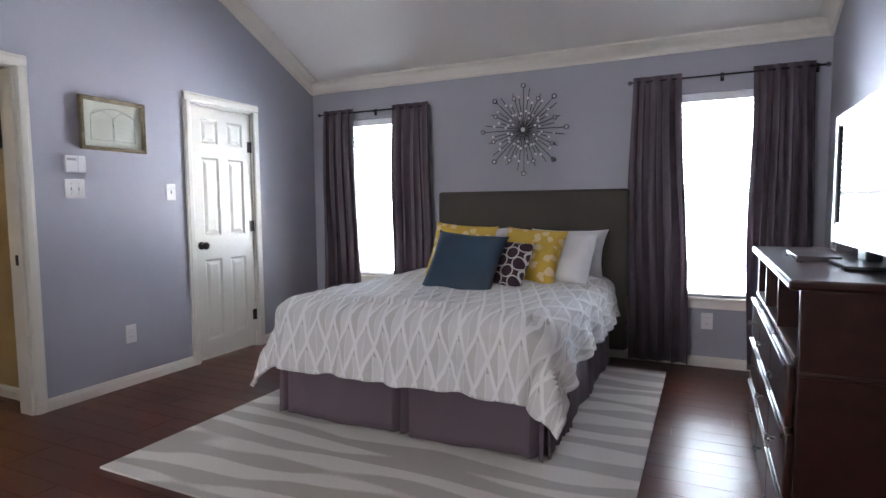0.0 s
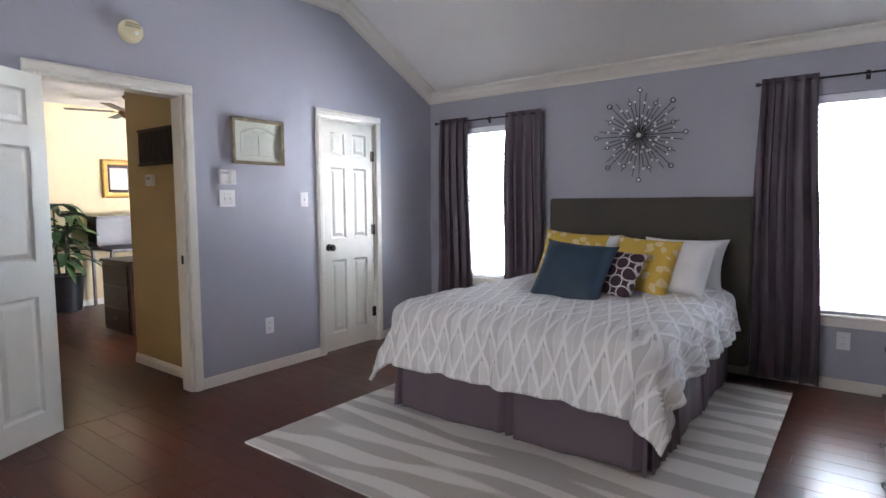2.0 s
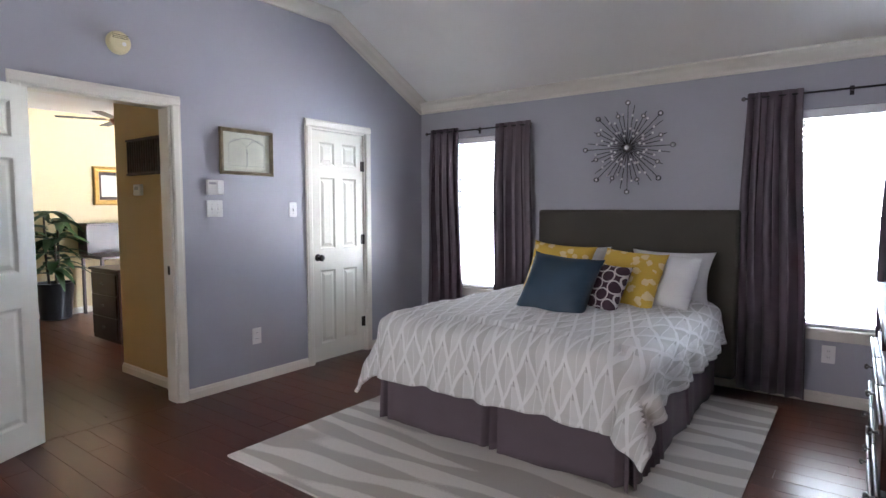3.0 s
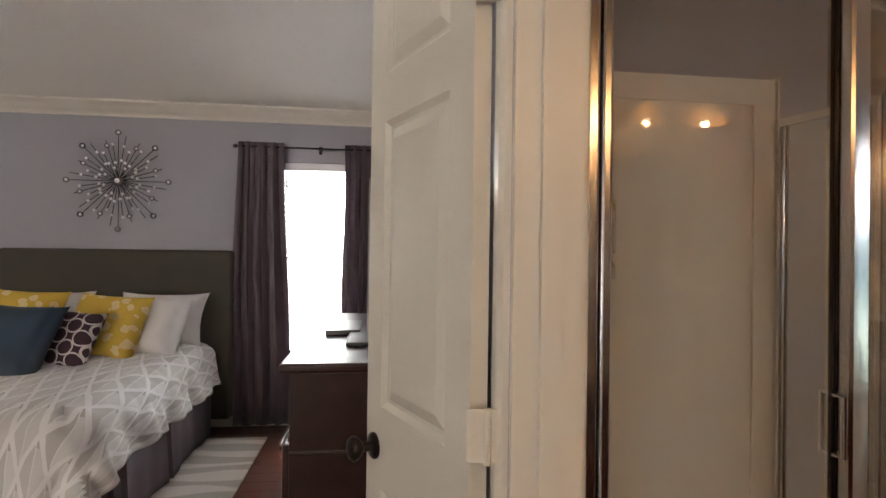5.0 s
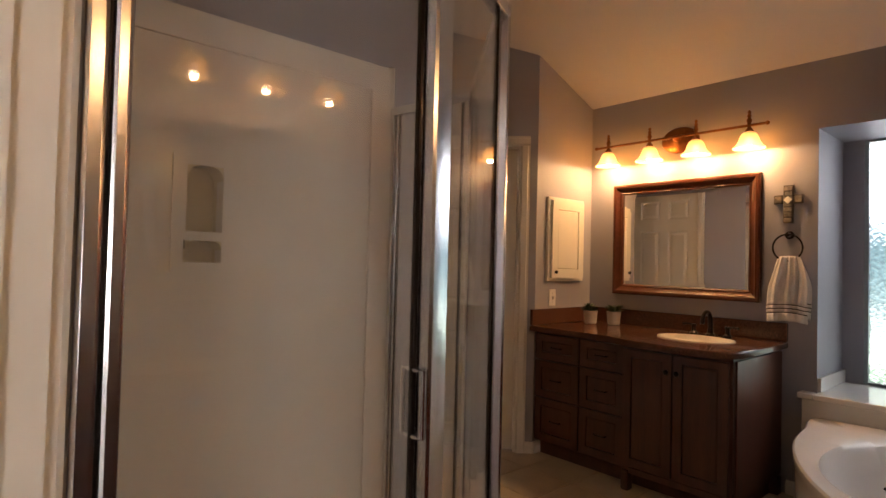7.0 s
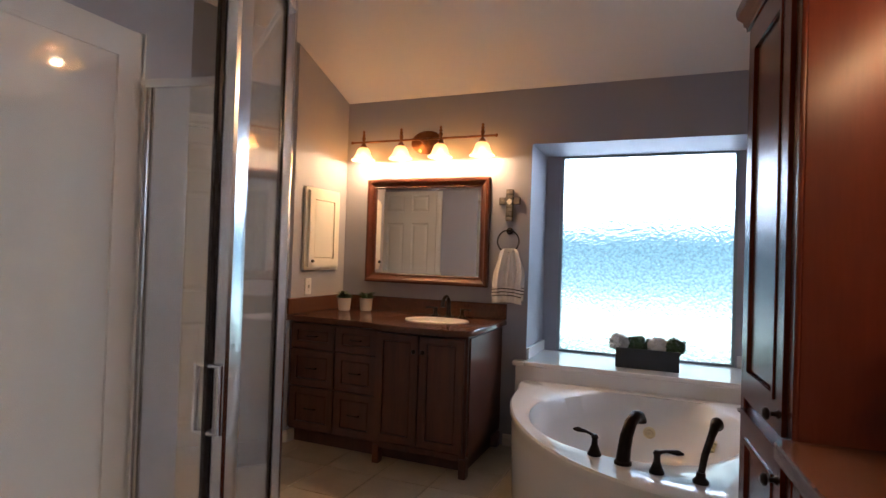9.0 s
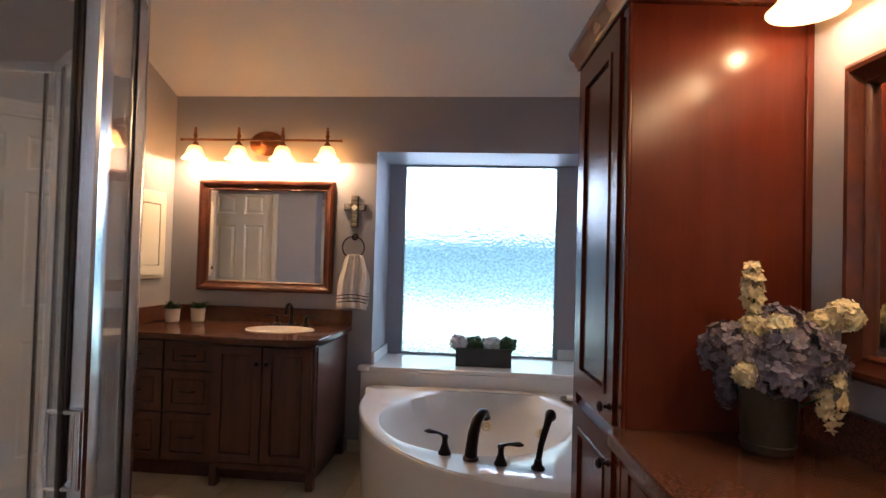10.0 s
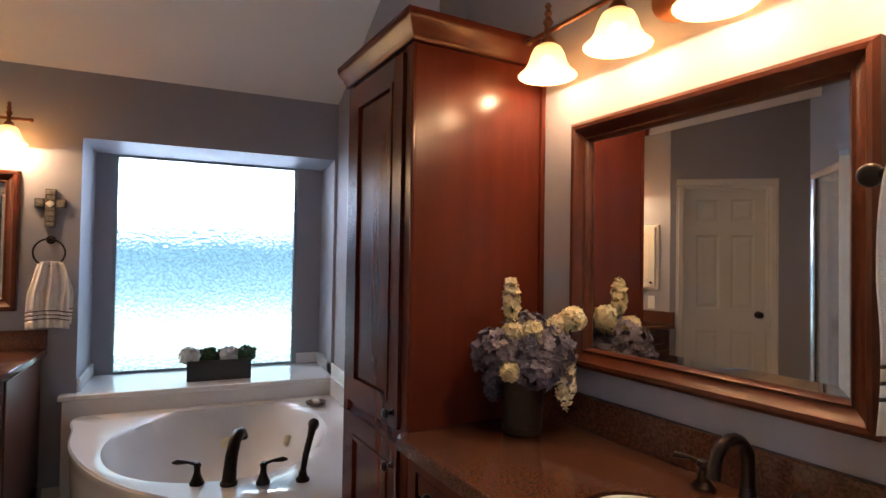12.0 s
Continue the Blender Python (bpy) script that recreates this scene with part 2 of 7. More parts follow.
def glass_material(name, rough, color=(1, 1, 1), bump=0.0, scale=60.0):
    m = bpy.data.materials.new(name)
    m.use_nodes = True
    nt = m.node_tree
    b = nt.nodes["Principled BSDF"]
    b.inputs["Base Color"].default_value = (*color, 1)
    b.inputs["Roughness"].default_value = rough
    b.inputs["Transmission Weight"].default_value = 1.0
    b.inputs["IOR"].default_value = 1.45
    if bump:
        tc = nt.nodes.new("ShaderNodeTexCoord")
        mp = nt.nodes.new("ShaderNodeMapping")
        mp.inputs["Scale"].default_value = (1, 1.05, 1.0)
        n = nt.nodes.new("ShaderNodeTexNoise")
        n.inputs["Scale"].default_value, n.inputs["Detail"].default_value = scale, 3
        bp = nt.nodes.new("ShaderNodeBump")
        bp.inputs["Strength"].default_value, bp.inputs["Distance"].default_value = bump, 0.025
        nt.links.new(tc.outputs["Object"], mp.inputs[0])
        nt.links.new(mp.outputs[0], n.inputs["Vector"])
        nt.links.new(n.outputs["Fac"], bp.inputs["Height"])
        nt.links.new(bp.outputs[0], b.inputs["Normal"])
        # speckle of light refracted by the pebbles, put into the tint
        tone = nt.nodes.new("ShaderNodeValToRGB")
        tone.color_ramp.elements[0].position, tone.color_ramp.elements[1].position = 0.36, 0.62
        tone.color_ramp.elements[0].color = (*[0.60 * c for c in color], 1)
        tone.color_ramp.elements[1].color = (*color, 1)
        nt.links.new(n.outputs["Fac"], tone.inputs[0])
        nt.links.new(tone.outputs[0], b.inputs["Base Color"])
    return m


def thin_glass(name, tint=(0.93, 0.95, 0.94)):
    m = bpy.data.materials.new(name)
    m.use_nodes = True
    nt = m.node_tree
    nt.nodes.remove(nt.nodes["Principled BSDF"])
    tr, gl, mix, fr = [nt.nodes.new("ShaderNode" + k) for k in ("BsdfTransparent", "BsdfGlossy", "MixShader", "LayerWeight")]
    tr.inputs["Color"].default_value = (*tint, 1)
    gl.inputs["Roughness"].default_value = 0.02
    fr.inputs["Blend"].default_value = 0.5
    pw, ma = nt.nodes.new("ShaderNodeMath"), nt.nodes.new("ShaderNodeMath")
    pw.operation, ma.operation = "POWER", "MULTIPLY_ADD"
    pw.inputs[1].default_value = 4.5
    ma.inputs[1].default_value, ma.inputs[2].default_value = 0.8, 0.04
    nt.links.new(fr.outputs["Facing"], pw.inputs[0])
    nt.links.new(pw.outputs[0], ma.inputs[0])
    nt.links.new(ma.outputs[0], mix.inputs[0])
    nt.links.new(tr.outputs[0], mix.inputs[1])
    nt.links.new(gl.outputs[0], mix.inputs[2])
    nt.links.new(mix.outputs[0], nt.nodes["Material Output"].inputs["Surface"])
    return m


CLEAR = thin_glass("clear_pane")
SHOWER_GLASS = thin_glass("shower_pane", (0.95, 0.95, 0.94))
_g = SHOWER_GLASS.node_tree
_hz, _df, _nz, _mr2 = [_g.nodes.new("ShaderNode" + k) for k in ("MixShader", "BsdfTranslucent", "TexNoise", "MapRange")]
_df.inputs["Color"].default_value = (0.85, 0.86, 0.86, 1)
_nz.inputs["Scale"].default_value, _nz.inputs["Detail"].default_value = 5.0, 6.0
_mr2.inputs["From Min"].default_value, _mr2.inputs["From Max"].default_value = 0.35, 0.7
_mr2.inputs["To Min"].default_value, _mr2.inputs["To Max"].default_value = 0.05, 0.13
_out = _g.nodes["Material Output"]
_first = _out.inputs["Surface"].links[0].from_socket
_g.links.new(_nz.outputs["Fac"], _mr2.inputs["Value"])
_g.links.new(_mr2.outputs[0], _hz.inputs[0])
_g.links.new(_first, _hz.inputs[1])
_g.links.new(_df.outputs[0], _hz.inputs[2])
_g.links.new(_hz.outputs[0], _out.inputs["Surface"])
FROST = glass_material("pebbled_pane", 0.10, (0.93, 0.99, 1.0), 1.0, 50.0)

# ---- plan ----
XL, YB, XR, YS = -2.72, 6.33, 1.55, -2.6      # bedroom: left wall, bed wall, right wall, rear wall
XI = 1.67                                      # bath side of the shared wall
XW, YM = 5.165, 4.55                           # bath: window wall, medicine-cabinet wall
TOP = 3.25


def sweep(bm, p0, p1, out, up, prof):
    p0, p1, out, up = Vector(p0), Vector(p1), Vector(out), Vector(up)
    a = [bm.verts.new(p0 + out * o + up * u) for o, u in prof]
    b = [bm.verts.new(p1 + out * o + up * u) for o, u in prof]
    n = len(prof)
    bm.faces.new(a), bm.faces.new(b[::-1])
    for i in range(n):
        bm.faces.new((a[i], b[i], b[(i + 1) % n], a[(i + 1) % n]))


CROWN = [(0, 0), (0.095, 0), (0.095, -0.014), (0.082, -0.022), (0.062, -0.034), (0.040, -0.066), (0.026, -0.078), (0.018, -0.092), (0.018, -0.106), (0, -0.106)]
BASE = [(0, 0), (0.016, 0), (0.016, 0.050), (0.011, 0.058), (0.011, 0.066), (0.005, 0.075), (0, 0.075)]
CASING = [(0, 0), (0.012, 0), (0.020, 0.012), (0.020, 0.046), (0.015, 0.052), (0.015, 0.064), (0, 0.064)]

# walls of the bedroom
wall_x("wall_left", XL - 0.12, XL, YS - 0.12, YB + 0.12, TOP, [(2.86, 3.68, 0, 2.015), (4.862, 5.495, 0, 2.015)], PAINT, "lavender-grey painted bedroom wall with two doorways")
wall_y("wall_bed", YB, YB + 0.14, XL, XR, TOP, [(-2.27, -1.74, 0.555, 2.03), (0.62, 1.14, 0.52, 2.01)], PAINT, "lavender-grey painted wall behind the bed with two windows")
wall_x("wall_shared", XR, XI, YS - 0.12, YB + 0.14, TOP, [(1.90, 2.862, 0, 2.05)], PAINT, "lavender-grey wall between bedroom and bathroom")
wall_y("wall_rear", YS - 0.12, YS, XL, XR, TOP, [(-2.5, -0.3, 0.5, 2.45)], PAINT, "plain lavender-grey rear wall, unseen, with an added window opening")

# bedroom ceiling, sloping to the bed wall
bm = bmesh.new()
sec = [(YB + 0.14, 2.34), (YB, 2.41), (5.12, 3.0), (YS - 0.12, 3.0), (YS - 0.12, 3.15), (5.15, 3.15), (YB + 0.14, 2.50)]
a = [bm.verts.new((XL - 0.12, y, z)) for y, z in sec]
b = [bm.verts.new((XR + 0.05, y, z)) for y, z in sec]
bm.faces.new(a), bm.faces.new(b[::-1])
for i in range(len(sec)):
    bm.faces.new((a[i], b[i], b[(i + 1) % len(sec)], a[(i + 1) % len(sec)]))
structure("ceiling_bedroom", bm, CEIL, "white vaulted bedroom ceiling", "ceiling")

bm = bmesh.new()
sweep(bm, (XL, YB, 2.41), (XR, YB, 2.41), (0, -1, 0), (0, 0, 1), CROWN)
structure("trim_crown_bed", bm, TRIM, "white stepped crown moulding along bed wall", "moulding")
s = Vector((0, -1.21, 0.59)).normalized()
up = Vector((0, 0.59, 1.21)).normalized()
bm = bmesh.new()
sweep(bm, (XL, YB + 0.02, 2.40), (XL, 5.13, 2.995), (1, 0, 0), up, CROWN)
structure("trim_crown_slope", bm, TRIM, "white crown moulding rising with the vault", "moulding")
bm = bmesh.new()
sweep(bm, (XL, 5.13, 3.0), (XL, YS, 3.0), (1, 0, 0), (0, 0, 1), CROWN)
structure("trim_crown_left", bm, TRIM, "white crown moulding under the flat ceiling", "moulding")
bm = bmesh.new()
sweep(bm, (XR, YB + 0.02, 2.40), (XR, 5.13, 2.995), (-1, 0, 0), up, CROWN)
sweep(bm, (XR, 5.13, 3.0), (XR, YS, 3.0), (-1, 0, 0), (0, 0, 1), CROWN)
structure("trim_crown_right", bm, TRIM, "white crown moulding on the shared wall", "moulding")

for nm, p0, p1, out in (("a", (XL, YS, 0), (XL, 2.79, 0), (1, 0, 0)), ("b", (XL, 3.747, 0), (XL, 4.795, 0), (1, 0, 0)), ("c", (XL, 5.562, 0), (XL, YB, 0), (1, 0, 0)),
                        ("d", (XL, YB, 0), (XR, YB, 0), (0, -1, 0)), ("e", (XR, 2.93, 0), (XR, YB, 0), (-1, 0, 0)), ("f", (XR, YS, 0), (XR, 1.83, 0), (-1, 0, 0))):
    bm = bmesh.new()
    sweep(bm, p0, p1, out, (0, 0, 1), BASE)
    structure("baseboard", bm, TRIM, "white moulded bedroom baseboard", "baseboard")


def casing(name, m, w, h, label, depth=0.12, foot=0.0):
    """Door or window trim round an opening w wide and h high; local x along the wall, y out of it."""
    bm = bmesh.new()
    for side in (-1, 1):
        x = 0 if side < 0 else w
        prof = [(o, u) for o, u in CASING]
        sweep(bm, (x, 0, foot), (x, 0, h - 0.0005), (0, 1, 0), (side, 0, 0), prof)
    sweep(bm, (-0.064, 0, h), (w + 0.064, 0, h), (0, 1, 0), (0, 0, 1), CASING)
    box(bm, -0.0, 0.016, -depth, -0.001, foot, h)
    box(bm, w - 0.016, w, -depth, -0.001, foot, h)
    box(bm, 0.016, w - 0.016, -depth, -0.001, h - 0.016, h)
    bm.transform(m)
    return structure(name, bm, TRIM, label, "door trim")


# left wall: local x runs along +y, out is +x
ML = Matrix(((0, 1, 0, XL), (1, 0, 0, 0), (0, 0, 1, 0), (0, 0, 0, 1)))
casing("trim_entry", ML @ Matrix.Translation((2.86, 0, 0)), 0.82, 2.015, "white moulded casing of the entry doorway")
casing("trim_closet", ML @ Matrix.Translation((4.862, 0, 0)), 0.633, 2.015, "white moulded casing round closet door")
MRW = Matrix(((0, -1, 0, XR), (1, 0, 0, 0), (0, 0, 1, 0), (0, 0, 0, 1)))
casing("trim_bath_bedroom_side", MRW @ Matrix.Translation((1.90, 0, 0)), 0.962, 2.05, "white casing of the bathroom doorway")
MRI = Matrix(((0, 1, 0, XI), (1, 0, 0, 0), (0, 0, 1, 0), (0, 0, 0, 1)))
bm = bmesh.new()
sweep(bm, (0, 0, 0), (0, 0, 2.0495), (0, 1, 0), (1, 0, 0), CASING)
sweep(bm, (-1.026, 0, 2.05), (0.064, 0, 2.05), (0, 1, 0), (0, 0, 1), CASING)
sweep(bm, (-0.962, 0, 0), (-0.962, 0, 2.0495), (0, 1, 0), (-1, 0, 0), CASING)
box(bm, -0.030, -0.017, -0.075, -0.04, 0, 2.02)
bm.transform(MRI @ Matrix.Translation((2.862, 0, 0)))
structure("trim_bath_inner", bm, TRIM, "white casing on the bathroom side of the doorway", "door trim")


def knob(parent, x, z, y, side, mat=BRONZE):
    bm = bmesh.new()
    m = Matrix.Translation((x, y, z)) @ Matrix.Rotation(radians(-90 * side), 4, "X")
    lathe(bm, [(0.031, 0.0), (0.031, 0.005), (0.026, 0.010), (0.012, 0.012), (0.011, 0.030), (0.018, 0.036), (0.027, 0.045), (0.029, 0.054), (0.025, 0.062), (0.012, 0.067)], 20, m)
    return part("door_knob", bm, mat, parent, "dark bronze round door knob")


def panel_door(name, m, w, h, cols, rows, label, kind="", th=0.035, mat=None, knob_x=None, knob_z=0.92, sides=(1,), margin=0.105):
    mat = mat or DOORW
    root = tagged(thing(name, m, label, "door"), kind=kind)
    gap = 0.11
    pw = (w - 2 * margin - (cols - 1) * gap * 0.85) / cols
    holes = []
    for c in range(cols):
        x = margin + c * (pw + gap * 0.85)
        for z0, z1 in rows:
            holes.append((x, x + pw, z0, z1))
    bm = bmesh.new()
    pierced(bm, 0, w, 0.012, h, holes, lambda b, a, c, d, e: box(b, a, c, -th / 2, th / 2, d, e))
    bmesh.ops.remove_doubles(bm, verts=bm.verts[:], dist=0.0002)
    part("frame", bm, mat, root, smooth=False)
    for x0, x1, z0, z1 in holes:
        bm = bmesh.new()
        for s in (-1, 1):
            rings = []
            for inset, d in ((0, th / 2 - 0.0005), (0.012, th / 2 - 0.010), (0.020, th / 2 - 0.011), (0.045, th / 2 - 0.003)):
                rings.append([bm.verts.new((x, s * d, z)) for x, z in ((x0 + inset, z0 + inset), (x1 - inset, z0 + inset), (x1 - inset, z1 - inset), (x0 + inset, z1 - inset))])
            for a, b in zip(rings, rings[1:]):
                for i in range(4):
                    bm.faces.new((a[i], a[(i + 1) % 4], b[(i + 1) % 4], b[i]))
            bm.faces.new(rings[-1])
        part("door_panel", bm, mat, root, smooth=False)
    if knob_x is not None:
        for s in sides:
            knob(root, knob_x, knob_z, s * th / 2, s)
    return root


def hinge(parent, x, y, z, mat, rz=0, leafw=0.036):
    bm = rbox(-leafw, leafw, -0.002, 0.0025, -0.045, 0.045, 0.0015, 1)
    lathe(bm, [(0.006, -0.047), (0.006, 0.047)], 10, Matrix.Translation((0, 0.005, 0)))
    for zz in (-0.03, 0, 0.03):
        for xx in (-0.022, 0.022):
            ball(bm, (xx, 0.003, zz), 0.004, 6, 4, (1, 0.4, 1))
    bm.transform(pose(x, y, z, 0, 0, rz))
    return part("hinge", bm, mat, parent, "painted metal butt hinge")


SIX = [(0.16, 0.80), (0.99, 1.60), (1.71, 1.90)]
closet = panel_door("door_closet", ML @ Matrix.Translation((4.880, -0.03, 0)), 0.597, 1.995, 2, SIX, "closed white six-panel closet door with a bronze knob", "structure", knob_x=0.05, knob_z=0.915, margin=0.085)
for z in (0.28, 1.05, 1.72):
    hinge(closet, 0.599, 0.022, z, BRONZE)
ed = math.degrees(math.atan2(-0.89, 0.45))
entry = panel_door("door_entry", pose(XL + 0.03, 2.868, 0, 0, 0, ed), 0.80, 1.99, 2, SIX, "white six-panel entry door standing wide open", "structure", knob_x=0.735, knob_z=0.915, sides=(-1, 1))
bm = rbox(-0.003, 0.003, -0.012, 0.012, -0.03, 0.03, 0.001, 1)
bm.transform(Matrix.Translation((XL - 0.05, 3.663, 0.915)) @ Matrix.Rotation(radians(90), 4, "Z"))
structure("trim_strike_plate", bm, BRONZE, "dark bronze strike plate on the door jamb", "hardware")
# narrow bathroom leaf, folded back into the bedroom
leaf_dir = math.degrees(math.atan2(0.475, -0.195))
bath_leaf = panel_door("door_bathroom", pose(1.518 - 0.0114, 2.872 + 0.0278, 0, 0, 0, leaf_dir), 0.47, 2.03, 1, [(0.15, 0.78), (0.97, 1.63), (1.74, 1.95)], "narrow white panelled bathroom door leaf standing open", "structure", knob_x=0.42, knob_z=0.87, sides=(-1, 1), margin=0.085)
for z in (0.30, 1.02, 1.80):
    hinge(bath_leaf, -0.028, 0.0, z, DOORW, 90 - 30)

# ---- floors ----
structure("floor", (lambda b: (box(b, -7.6, XI - 0.06, YS, 7.0, -0.10, -0.006), b)[1])(bmesh.new()), SUBFLOOR, "dark wooden plank floor of bedroom and hall", "floor")
structure("floor_bath", (lambda b: (box(b, XI - 0.06, 6.2, 0.9, 6.0, -0.10, -0.004), b)[1])(bmesh.new()), GROUT, "beige tiled bathroom floor", "floor")

# ---- bathroom shell ----
wall_x("wall_window", XW, XW + 0.12, 1.50, YM + 0.12, TOP, [(1.64, 3.095, 0.0, 2.044)], PAINT, "lavender-grey bathroom wall with the deep window recess")
wall_y("wall_cabinet_side", YM, YM + 0.12, 4.53, XW, TOP, [], PAINT, "lavender-grey bathroom wall beside the vanity")
wall_y("wall_alcove", 1.50, 1.62, 3.47, XW + 0.75, TOP, [], PAINT, "lavender-grey wall at the end of the tub")
bm = bmesh.new()
box(bm, XW + 0.12, XW + 0.75, 3.095, 3.2, 0, 2.2)
box(bm, XW + 0.12, XW + 0.75, 1.62, 3.095, 2.044, 2.2)
pierced(bm, 1.62, 3.095, 0, 2.044, [(1.80, 2.99, 0.592, 2.044)], lambda b, a, c, d, e: box(b, 5.66, 5.725, a, c, d, e))
structure("wall_recess", bm, PAINT, "grey lining of the window recess above the tub", "wall")
wall_y("wall_shower", 4.13, 4.25, XI, 3.25, TOP, [(2.15, 2.285, 1.225, 1.565)], PAINT, "lavender-grey wall behind the shower")
wall_x("wall_passage", 3.13, 3.25, 4.25, 5.9, TOP, [(4.60, 5.33, 0, 2.05)], PAINT, "lavender-grey wall of the passage by the shower")
MD = Matrix(((-0.7071, -0.7071, 0, 4.53), (0.7071, -0.7071, 0, 4.55), (0, 0, 1, 0), (0, 0, 0, 1)))
bm = bmesh.new()
pierced(bm, 0, 1.9, 0, TOP, [(0.115, 0.80, 0, 2.05)], lambda b, a, c, d, e: box(b, a, c, -0.12, 0, d, e))
box(bm, 0.02, 1.7, -0.75, -0.70, 0, 2.6)
bm.transform(MD)
structure("wall_diagonal", bm, PAINT, "lavender-grey diagonal wall with a door", "wall")
MP = Matrix(((0, 1, 0, 3.25), (1, 0, 0, 0), (0, 0, 1, 0), (0, 0, 0, 1)))
casing("trim_passage", MP @ Matrix.Translation((4.60, 0, 0)), 0.73, 2.05, "white casing round the passage door")
panel_door("door_passage", MP @ Matrix.Translation((4.618, -0.05, 0)), 0.694, 2.03, 2, [(0.16, 0.80), (0.99, 1.63), (1.75, 1.94)], "closed white six-panel door in the passage", "structure", knob_x=0.06, knob_z=0.95, margin=0.09)
casing("trim_diagonal", MD @ Matrix.Translation((0.115, 0, 0)), 0.685, 2.05, "white casing round the diagonal door")
panel_door("door_diagonal", MD @ Matrix.Translation((0.133, -0.05, 0)), 0.649, 2.03, 2, [(0.16, 0.80), (0.99, 1.63), (1.75, 1.94)], "closed white six-panel door in the diagonal wall", "structure", knob_x=0.589, knob_z=0.95, margin=0.09)
bm = bmesh.new()
sec = [(XW + 0.14, 2.425 - 0.053), (XW, 2.425), (3.39, 3.10), (1.60, 3.10), (1.60, 3.22), (3.42, 3.22), (XW + 0.14, 2.55)]
a = [bm.verts.new((x, 0.9, z)) for x, z in sec]
b = [bm.verts.new((x, 6.0, z)) for x, z in sec]
bm.faces.new(a), bm.faces.new(b[::-1])
for i in range(len(sec)):
    bm.faces.new((a[i], b[i], b[(i + 1) % len(sec)], a[(i + 1) % len(sec)]))
structure("ceiling_bath", bm, CEIL, "white sloping bathroom ceiling", "ceiling")
# wall of the long vanity, a few degrees off square
SB = pose(2.961, 1.456, 0, 0, 0, 5)
bm = bmesh.new()
box(bm, -1.6, 0.56, -0.12, 0, 0, TOP)
bm.transform(SB)
structure("wall_mirror", bm, PAINT, "lavender-grey wall behind the long vanity", "wall")
for p0, p1, out in (((4.53, YM, 0), (4.60, YM, 0), (0, -1, 0)), ((XW, 3.10, 0), (XW, 3.24, 0), (-1, 0, 0)), ((XI, 1.2, 0), (XI, 1.83, 0), (1, 0, 0)), ((3.25, 4.25, 0), (3.25, 4.53, 0), (1, 0, 0))):
    bm = bmesh.new()
    sweep(bm, p0, p1, out, (0, 0, 1), BASE)
    structure("baseboard", bm, TRIM, "white moulded bathroom baseboard", "baseboard")
bm = bmesh.new()
sweep(bm, (0, 0, 0), (0.05, 0, 0), (0, 1, 0), (0, 0, 1), BASE)
bm.transform(MD)
structure("baseboard", bm, TRIM, "short white baseboard by the diagonal door", "baseboard")

# ---- hall and far room ----
wall_y("wall_hall", 3.80, 3.92, -3.82, XL - 0.12, 2.6, [], TAN, "tan painted hall wall")
wall_x("wall_far", -7.12, -7.0, 1.0, 7.0, 2.6, [], CREAM, "cream painted wall of the far room")
wall_y("wall_hall_south", 1.0, 1.12, -7.0, XL - 0.12, 2.6, [], CREAM, "plain cream wall closing the hall")
wall_y("wall_far_north", 6.9, 7.0, -7.0, XL - 0.12, 2.6, [(-6.6, -4.2, 0.8, 2.1)], CREAM, "plain cream wall closing the far room")
bm = bmesh.new()
box(bm, -7.1, XL - 0.12, 1.0, 7.0, 2.53, 2.65)
structure("ceiling_hall", bm, CEIL, "white flat ceiling of the far room", "ceiling")
bm = bmesh.new()
sweep(bm, (-3.82, 3.80, 0), (XL - 0.12, 3.80, 0), (0, -1, 0), (0, 0, 1), BASE)
structure("baseboard", bm, TRIM, "white hall baseboard", "baseboard")
bm = bmesh.new()
sweep(bm, (-7.0, 1.1, 0), (-7.0, 6.9, 0), (1, 0, 0), (0, 0, 1), BASE)
structure("baseboard", bm, TRIM, "white baseboard in the far room", "baseboard")


# ---- windows ----
def backdrop(name, m, w, h, mat, label):
    bm = bmesh.new()
    box(bm, -w / 2, w / 2, -0.005, 0.005, -h / 2, h / 2)
    bm.transform(m)
    return structure(name, bm, mat, label, "sky backdrop")


# strong glow for panels added under the sills, throwing light up to the ceiling
FILL_GROUND = glow("upward_fill_panel", (1.0, 0.99, 0.96), GROUND_FILL)
GLOW_BED = glow("bright_daylight", (0.80, 0.90, 1.0), BED_GLOW)
FILL_HALL = glow("far_room_fill", (1.0, 1.0, 1.0), HALL_FILL)
FILL_REAR = glow("unseen_rear_fill", (1.0, 0.98, 0.96), REAR_FILL)


